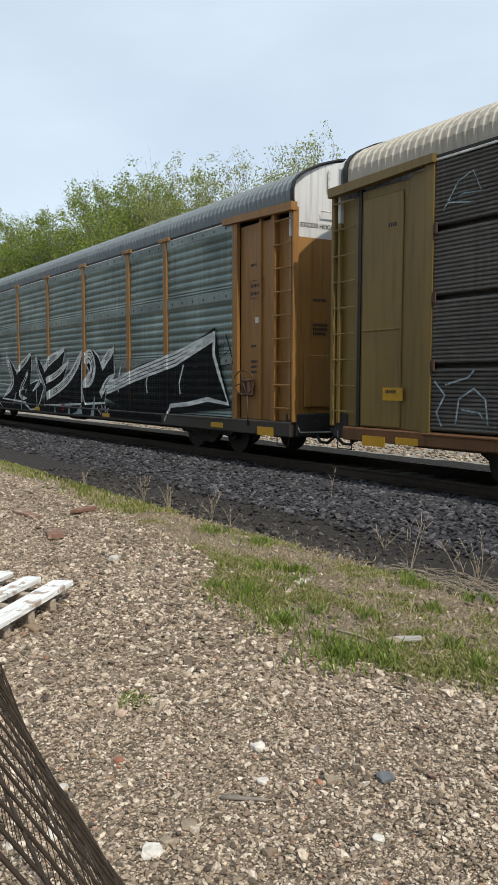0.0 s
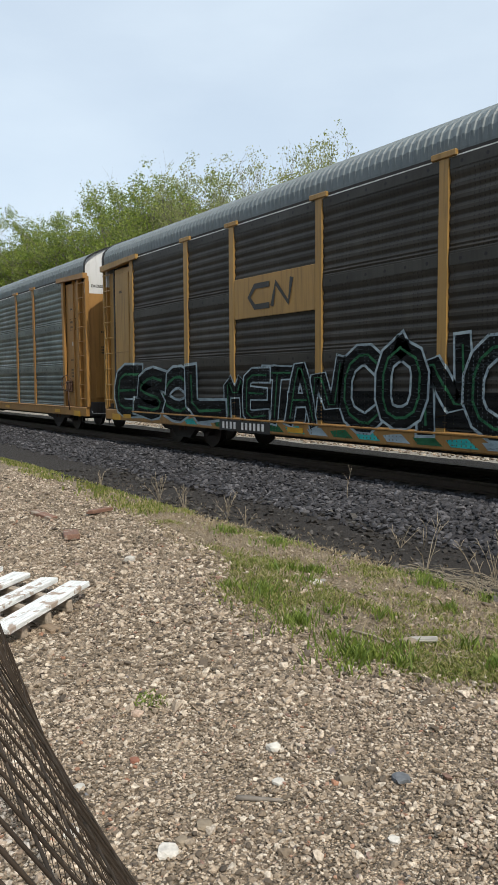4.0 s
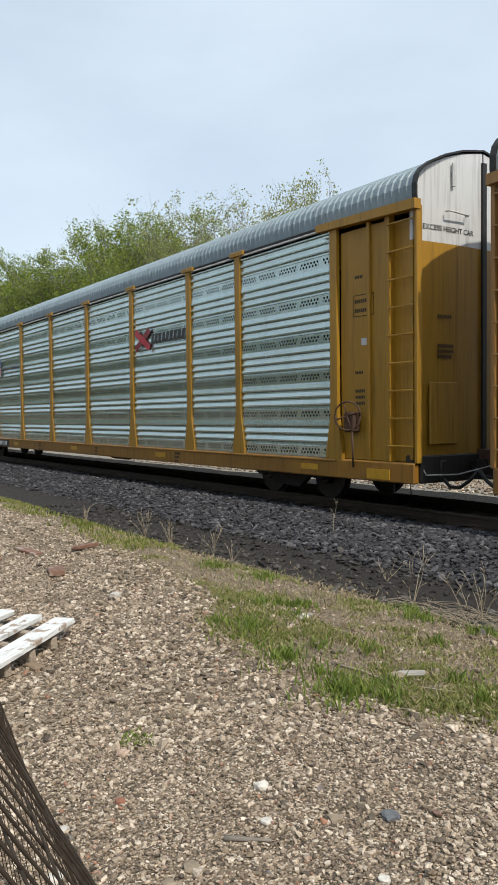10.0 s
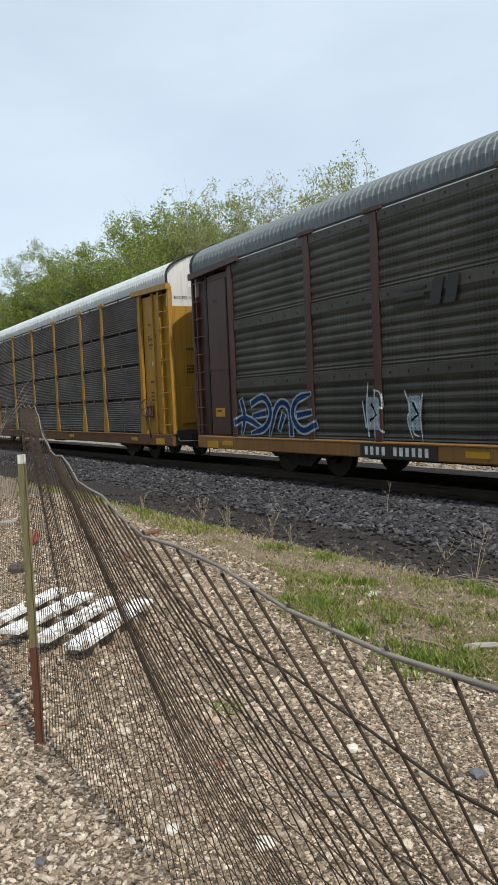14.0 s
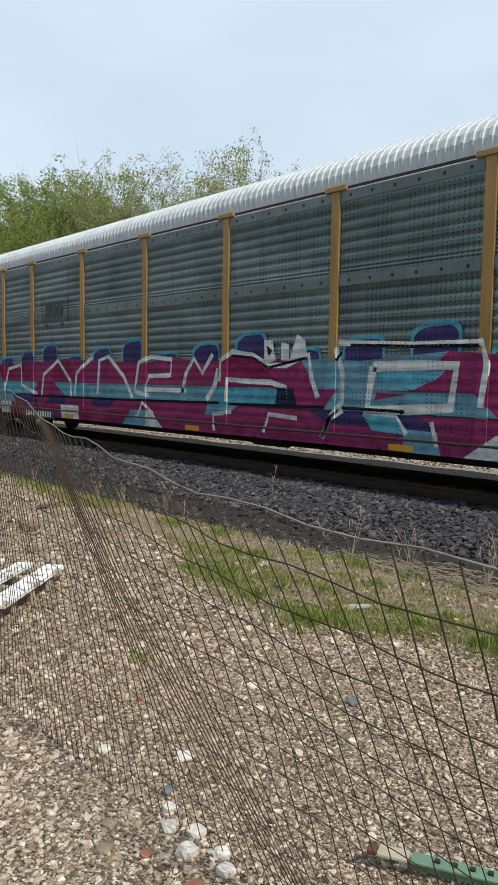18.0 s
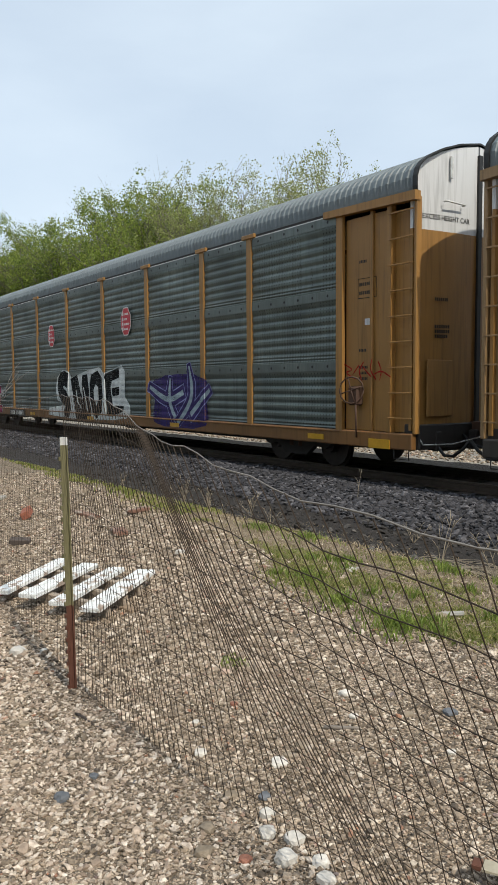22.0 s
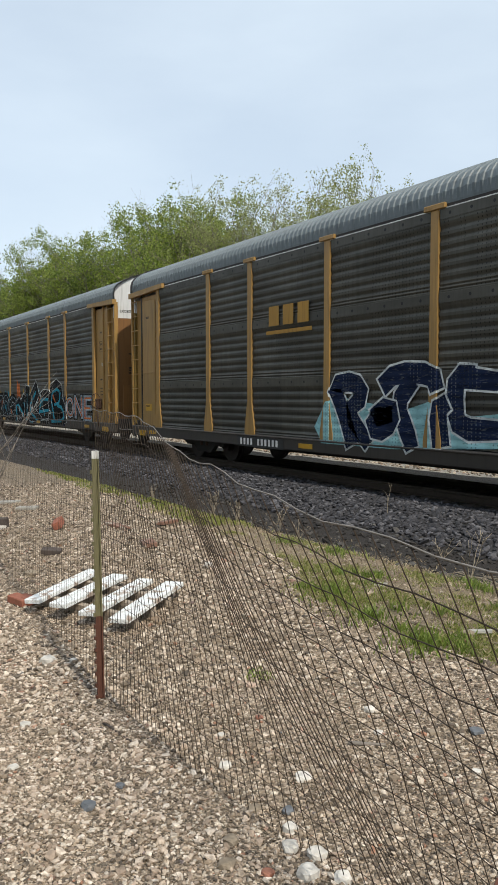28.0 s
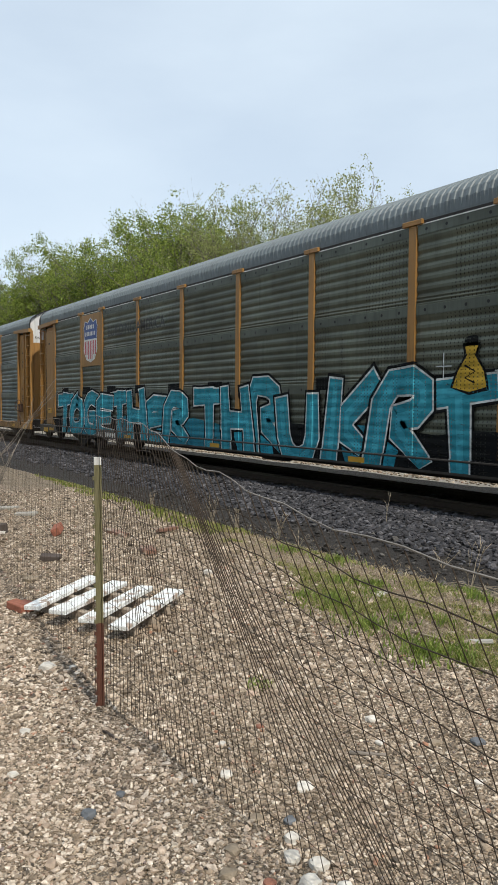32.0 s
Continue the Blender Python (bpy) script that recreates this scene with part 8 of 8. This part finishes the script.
# ---- wire fence ----
WIRE = plain("rusted_wire", (0.042, 0.028, 0.018), 0.85, 0.0)
ZINC = plain("zinc_wire", (0.24, 0.22, 0.20), 0.7, 0.1)
TOP = [(-3.46, 1.07, 1.56), (-2.79, 0.92, 1.56), (-2.2, 0.78, 1.55), (-1.83, 0.68, 1.51), (-1.6, 0.62, 1.47), (-1.34, 0.56, 1.455), (-1.15, 0.52, 1.45), (-0.96, 0.48, 1.43), (-0.63, 0.42, 1.41), (-0.34, 0.385, 1.403), (-0.1, 0.37, 1.40), (0.4, 0.36, 1.385), (1.1, 0.42, 1.37)]
FOOT = [(-3.40, 1.08, -0.02), (-2.26, 1.10, -0.02), (-1.71, 1.15, -0.02), (-1.23, 1.18, -0.02), (-0.4, 1.22, -0.02), (0.82, 1.28, -0.02)]


def along(path, s):
    """The point at the share s of a path's length."""
    pts = [Vector(p) for p in path]
    lens = [0.0]
    for a, b in zip(pts[:-1], pts[1:]):
        lens.append(lens[-1] + (b - a).length)
    d = s * lens[-1]
    for i in range(len(pts) - 1):
        if d <= lens[i + 1] or i == len(pts) - 2:
            return pts[i].lerp(pts[i + 1], (d - lens[i]) / (lens[i + 1] - lens[i]))


def mesh_point(top, foot, s, u, sag):
    a, b = along(foot, s), along(top, s)
    p = a.lerp(b, u)
    p.y += sag * math.sin(math.pi * u) * (0.6 + 0.4 * math.sin(s * 23))
    p.x += 0.018 * math.sin(s * 61 + u * 4) * math.sin(math.pi * u)
    return p


def bunched(s, u, fold):
    """Draws the upright wires together along a slanting crease in the slack mesh."""
    crease = 0.575 - 0.175 * u
    return s if not fold else crease + (s - crease) * (1 - fold * math.exp(-((s - crease) / 0.105) ** 2))


def wire_mesh(fence, top, foot, count, rows, sag, r, seed, fold=0.0):
    gen = random.Random(seed)
    for i in range(count + 1):
        s = i / count
        wob = gen.uniform(-0.002, 0.002)
        line = [(tuple(mesh_point(top, foot, min(max(bunched(s, u, fold) + wob * math.sin(3.1 * u), 0), 1), u, sag)), r) for u in (0, 0.12, 0.25, 0.4, 0.55, 0.7, 0.85, 1.0)]
        put("upright_wire", bars("upright_wire", [line], WIRE, 4), fence)
    n = max(24, count // 2)
    for j in range(rows + 1):
        u = j / rows
        line = [(tuple(mesh_point(top, foot, k / n, u, sag) + Vector((0, 0, 0.006 * math.sin(k * 1.7 + j)))), r * (1.2 if j == rows else 1.0)) for k in range(n + 1)]
        put("line_wire", bars("line_wire", [line], ZINC if j == rows else WIRE, 4), fence)


def steel_post(fence, x, y, height, lean, top_mat, low_mat):
    """A steel post of T section with studs, in two colours, as its paint has worn."""
    sec = [(-0.02, -0.004), (-0.004, -0.004), (-0.004, -0.035), (0.004, -0.035), (0.004, -0.004), (0.02, -0.004), (0.02, 0.004), (-0.02, 0.004)]
    k = len(sec)
    z = ground_height(y) - 0.05
    for a, b, m in ((0.0, 0.36, low_mat), (0.36, 0.97, top_mat), (0.97, 1.0, CHALK)):
        verts = [(x + u * 0.9 + lean[0] * s * height, y + v * 0.9 + lean[1] * s * height, z + s * (height + 0.05)) for s in (a, b) for u, v in sec]
        faces = [(i, (i + 1) % k, (i + 1) % k + k, i + k) for i in range(k)] + [tuple(range(k, 2 * k))]
        put("steel_post", mesh_of("steel_post", verts, faces, m), fence)
    for i in range(20):
        s = (i + 1) / 21
        put("stud", box((0.014, 0.014, 0.02), top_mat if s > 0.36 else low_mat), fence, (x + lean[0] * s * height, y - 0.034 + lean[1] * s * height, z + s * height))


POST_GREEN = paint("worn_green_post", (0.22, 0.20, 0.10), 0.6, 0.9)
POST_DARK = paint("dark_green_post", (0.07, 0.10, 0.06), 0.6, 0.5)
POST_RUST = paint("rust_red_post", (0.16, 0.06, 0.035), 0.8)


def build_fence():
    fence = new("wire_fence")
    tagged(fence, "rusty welded-wire fence sagging from worn steel post", "fence")
    wire_mesh(fence, TOP, FOOT, 88, 14, 0.03, 0.00155, 3, 0.56)
    wire_mesh(fence, [(-9.5, 1.70, 1.38), (-6.5, 1.40, 1.46), (-3.46, 1.07, 1.56)], [(-9.5, 1.72, 0.0), (-6.5, 1.40, -0.02), (-3.40, 1.08, -0.02)], 84, 13, 0.02, 0.0010, 4)
    steel_post(fence, -3.345, 1.06, 1.365, (-0.036, 0.0), POST_GREEN, POST_RUST)
    steel_post(fence, -7.31, 1.16, 1.42, (-0.01, 0.0), POST_DARK, POST_DARK)


build_fence()


def build_white_post():
    post = put("wooden_post", box((0.17, 0.17, 1.18), wood("whitewashed_post", (0.80, 0.84, 0.86), (12, 12, 1), 0.8, (0.3, 0.27, 0.22)), 0.012), at=(-9.6, 1.86, ground_height(1.86) + 0.55), turn=(1, -1.5, 12))
    tagged(post, "whitewashed square wooden fence post", "post")


build_white_post()


def dead_shrub(x, y, height, seed):
    gen = random.Random(seed)
    lines = []

    def grow(p, d, l, r, depth):
        pts = [(tuple(p), r)]
        for k in range(4):
            d = (d + Vector((gen.uniform(-0.25, 0.25), gen.uniform(-0.25, 0.25), gen.uniform(-0.05, 0.15)))).normalized()
            p = p + d * l / 4
            pts.append((tuple(p), r * (1 - 0.18 * k)))
            if depth and gen.random() < 0.75:
                grow(p, (d + Vector((gen.uniform(-0.9, 0.9), gen.uniform(-0.9, 0.9), gen.uniform(-0.1, 0.5)))).normalized(), l * 0.55, r * 0.55, depth - 1)
        lines.append(pts)

    for _ in range(7):
        grow(Vector((0, 0, -0.03)), Vector((gen.uniform(-0.7, 0.7), gen.uniform(-0.7, 0.7), 1)).normalized(), height * gen.uniform(0.6, 1), 0.011, 2)
    ob = put("dead_shrub", bars("dead_shrub", lines, TWIG, 4), at=at_ground(x, y))
    tagged(ob, "leafless pale dead shrub beside the white post", "shrub")


dead_shrub(-10.4, 1.95, 1.5, 92)


def fallen_post():
    """A green steel post lying on the gravel, its tip worn to white and rust."""
    ob = new("fallen_steel_post")
    ob.matrix_basis = pose(-1.02, 1.50, ground_height(1.6) + 0.045, 0, 0, 28.4)
    tagged(ob, "green-painted steel fence post lying on gravel", "post")
    mint = paint("mint_green_paint", (0.20, 0.36, 0.24), 0.5, 0.6)
    put("flange", box((1.5, 0.058, 0.008), mint, 0.001), ob, (0.87, 0, 0.01))
    put("web", box((1.5, 0.008, 0.035), mint, 0.001), ob, (0.87, 0, -0.012))
    put("worn_tip", box((0.10, 0.060, 0.0095), paint("worn_cream", (0.62, 0.56, 0.42), 0.6, 1.0), 0.001), ob, (0.06, 0, 0.01))
    put("rusty_end", box((0.03, 0.045, 0.02), POST_RUST, 0.003), ob, (-0.01, 0, 0.008))
    for i in range(24):
        put("stud", box((0.018, 0.014, 0.012), BLACK, 0.002), ob, (0.2 + i * 0.055, 0, 0.018))


fallen_post()

# ---- trees ----
BARK = wood("grey_bark", (0.17, 0.145, 0.12), (6, 6, 1))
LEAF_A = per_island("spring_leaf", [(0.0, (0.08, 0.13, 0.015)), (0.45, (0.25, 0.335, 0.045)), (1.0, (0.47, 0.54, 0.11))], 0.55, 3.0, 0.1, 0.45)
LEAF_B = per_island("pale_bud_leaf", [(0.0, (0.20, 0.23, 0.07)), (0.5, (0.36, 0.40, 0.13)), (1.0, (0.52, 0.54, 0.22))], 0.6, 3.0, 0.1, 0.5)
LEAF_C = per_island("deep_spring_leaf", [(0.0, (0.05, 0.09, 0.012)), (0.5, (0.15, 0.225, 0.03)), (1.0, (0.30, 0.38, 0.065))], 0.55, 3.0, 0.1, 0.45)


def tree(height, seed, stems, leaves, leaf_mat, label, size=0.14, upright=0.5, depth=3, bare=0.2, low=0.25, clump=30, puff=0.25, twigs=True, crown=0.38):
    gen = random.Random(seed)
    limbs, trunk, tips = [], [], []

    def grow(p, d, l, r, level):
        pts = [(tuple(p), r)]
        n = 6 if level == depth else level + 2
        for k in range(n):
            d = (d + Vector((gen.gauss(0, 0.13), gen.gauss(0, 0.13), upright * 0.12))).normalized()
            p = p + d * (l / n)
            pts.append((tuple(p), max(r * (1 - 0.75 * (k + 1) / n), 0.004)))
            if level > (0 if twigs else 1) and (k > 0 or level < depth):
                for _ in range(3 if level == depth else 2):
                    if level == depth and (k + 1) / n < low:
                        continue
                    a = gen.uniform(0, 6.283)
                    side = Vector((math.cos(a), math.sin(a), gen.uniform(-0.1, 0.7)))
                    grow(p, (d * (0.5 + 0.5 * upright) + side * 0.75).normalized(), l * gen.uniform(0.34, 0.55), r * 0.42, level - 1)
        if level <= (1 if twigs else 2) and level < depth:
            tips.extend(q for q, _ in pts[1:])
        (trunk if level == depth else limbs).append(pts)

    for _ in range(stems):
        a = gen.uniform(0, 6.283)
        lean = gen.uniform(0.05, 0.3) if stems > 1 else 0.05
        grow(Vector((math.cos(a) * 0.3 * (stems > 1), math.sin(a) * 0.3 * (stems > 1), -0.3)), Vector((math.cos(a) * lean, math.sin(a) * lean, 1)).normalized(), height * gen.uniform(0.74, 0.86), height * 0.008 + 0.02, depth)
    top = max(q[2] for q in tips)
    k = height / top
    sc = Matrix.Diagonal((k, k, k, 1))
    ob = new("tree")
    tagged(ob, label, "tree", group="trees beyond the track")
    me = bars("trunk", trunk, BARK, 6)
    me.transform(sc)
    put("trunk", me, ob)
    me = bars("branching", limbs, BARK, 3)
    me.transform(sc)
    put("branching", me, ob)
    g2 = np.random.default_rng(seed)
    tips = [q for q in tips if q[2] > crown * top]
    seeds = np.array(tips)[g2.integers(0, len(tips), max(leaves // clump, 1))] * k
    pick = seeds[g2.integers(0, len(seeds), leaves)]
    keep = np.array([noise.noise((p[0] * 0.5 + seed, p[1] * 0.5, p[2] * 0.5)) for p in pick]) > (bare - 0.5)
    pick = pick[keep] + g2.normal(0, puff, (int(keep.sum()), 3)) * [1, 1, 0.8]
    n = len(pick)
    u = g2.normal(0, 1, (n, 3))
    u /= np.linalg.norm(u, axis=1, keepdims=True)
    v = np.cross(u, g2.normal(0, 1, (n, 3)))
    v /= np.linalg.norm(v, axis=1, keepdims=True)
    s = (size * g2.uniform(0.5, 1.2, (n, 1)))
    quad = np.stack([pick - u * s, pick - v * s * 0.55, pick + u * s, pick + v * s * 0.55], 1).reshape(-1, 3)
    put("crown", mesh_of("crown", quad.tolist(), [(4 * i, 4 * i + 1, 4 * i + 2, 4 * i + 3) for i in range(n)], leaf_mat), ob)
    return ob


AIRY = tree(17.5, 501, 4, 40000, LEAF_B, "tall airy tree with sparse pale spring leaves", 0.078, 0.6, 3, 0.08, 0.2, 14, 0.2)
AIRY2 = tree(17, 502, 5, 40000, LEAF_B, "slender tree with fine twigs and opening buds", 0.078, 0.65, 3, 0.08, 0.2, 14, 0.2)
FULL = tree(20, 503, 6, 62000, LEAF_A, "broad tree with fresh yellow-green leaves", 0.105, 0.75, 3, 0.12, 0.12, 60, 0.30)
FULL2 = tree(20, 504, 5, 62000, LEAF_A, "rounded tree in bright new leaf", 0.105, 0.65, 3, 0.12, 0.12, 60, 0.30)
DEEP = tree(20, 505, 6, 46000, LEAF_C, "dense green tree in young leaf", 0.15, 0.6, 3, 0.08, 0.1, 60, 0.36)
BARE_TREE = tree(19, 506, 6, 56000, LEAF_A, "half-bare tree with grey twigs", 0.092, 0.85, 3, 0.1, 0.15, 46, 0.26)
ORDER = (
    (AIRY, -43.5, 30.0, 0.99, 20), (AIRY2, -35.2, 30.0, 0.96, 0), (AIRY, -39.6, 31.5, 0.985, 140), (AIRY, -32.0, 31.5, 0.83, 250),
    (FULL, -65.0, 31.0, 1.07, 30), (BARE_TREE, -57.6, 30.5, 1.13, 80), (FULL2, -61.5, 33.0, 1.0, 75), (FULL2, -71.5, 32.0, 1.06, 0), (FULL, -56.0, 31.0, 0.55, 190), (FULL2, -59.5, 34.0, 0.55, 120),
    (FULL2, -81.5, 32.0, 1.04, 10), (DEEP, -77.0, 34.5, 0.95, 60), (FULL, -92.0, 32.0, 1.05, 150), (DEEP, -88.0, 35.0, 1.02, 220), (FULL2, -98.0, 34.0, 0.98, 260),
    (FULL2, -99.5, 33.0, 1.18, 33), (DEEP, -107.0, 32.0, 1.12, 20), (DEEP, -118.0, 33.0, 1.1, 100), (FULL, -128.0, 34.0, 1.1, 10), (DEEP, -141.0, 33.0, 1.14, 170), (FULL2, -155.0, 34.0, 1.18, 60), (DEEP, -170.0, 34.0, 1.25, 310), (FULL, -190.0, 35.0, 1.3, 90), (DEEP, -213.0, 35.0, 1.25, 40), (DEEP, -245.0, 36.0, 1.3, 140),
    (FULL2, -51.0, 37.0, 0.45, 33), (FULL, -42.0, 38.0, 0.45, 77), (FULL2, -34.0, 36.0, 0.45, 210),
    (FULL, -68.0, 39.0, 0.8, 15), (DEEP, -67.0, 38.0, 0.55, 95), (DEEP, -77.0, 39.0, 0.95, 160), (DEEP, -85.0, 38.0, 0.98, 240), (DEEP, -95.0, 39.0, 1.0, 300))
# unseen trees added behind the camera, darkening the zinc sheets' sheen with green
UNSEEN_TREE = tree(11, 507, 4, 7000, LEAF_C, "unseen leafy tree added behind the camera", 0.34, 0.5, 2, 0.0, 0.1, 20, 0.6, False, 0.15)
for i in range(30):
    ORDER += ((UNSEEN_TREE, -153 + i * 6.0, -17.0 - 3 * math.sin(i * 2.1), (1.25 if i < 8 else 0.70) + 0.14 * math.sin(i * 3.3), i * 47),)
placed = set()
for kind, x, y, s, a in ORDER:
    m = Matrix.Translation((x, y, -0.4)) @ Matrix.Rotation(radians(a), 4, "Z") @ Matrix.Diagonal((s, s, s, 1))
    if kind.name in placed:
        copy_thing(kind, m)
    else:
        placed.add(kind.name)
        kind.matrix_basis = m


def bush(height, seed, leaves, mat, label):
    ob = tree(height, seed, 6, leaves, mat, label, 0.06, 0.45, 2, 0.15, 0.0, 14, 0.14, True, 0.0)
    ob.name = "bush"
    tagged(ob, label, "bush", group="brush beyond the track")
    return ob


B1 = bush(3.2, 601, 3500, LEAF_A, "wild green bush in young spring leaf")
B2 = bush(2.6, 602, 900, LEAF_B, "tangled half-bare brush on the embankment")
gen4 = random.Random(77)
for i in range(46):
    src = B1 if i % 3 == 0 else B2
    m = Matrix.Translation((-78 + i * 2.0 + gen4.uniform(-0.7, 0.7), gen4.uniform(16.5, 22), -0.45)) @ Matrix.Rotation(gen4.uniform(0, 6), 4, "Z") @ Matrix.Scale(gen4.uniform(0.7, 1.4), 4)
    if i == 0 or i == 1:
        src.matrix_basis = m
    else:
        copy_thing(src, m)
spots = scatter(9000, -60, 6, 14.6, 20, 45, lambda x, y: 0.8)
blades("dry_grass", spots, 0.45, STRAW_BLADE, "tall dead grass on the far embankment", 46, 0.012, 0.9)


def motions():
    for n, car in CARS:
        rows = []
        for k in range(65):
            t = k * 0.5
            rows.append((t, pose(travel(t) - PITCH * n - HALF, TRACK_Y, RAIL_Z)))
        walk(car, rows)
    for wheels in WHEELS:
        first = wheels[0]
        at = first.location.copy()
        rows = []
        for k in range(32 * FPS + 1):
            t = k / FPS
            rows.append((t, pose(at.x, at.y, at.z, 0, math.degrees(travel(t) / 0.42), 0)))
        walk(first, rows)
        keys = first.animation_data
        for w in wheels[1:]:
            w.rotation_mode = "QUATERNION"
            own = w.animation_data_create()
            own.action = keys.action
            own.action_slot = keys.action_slot


motions()
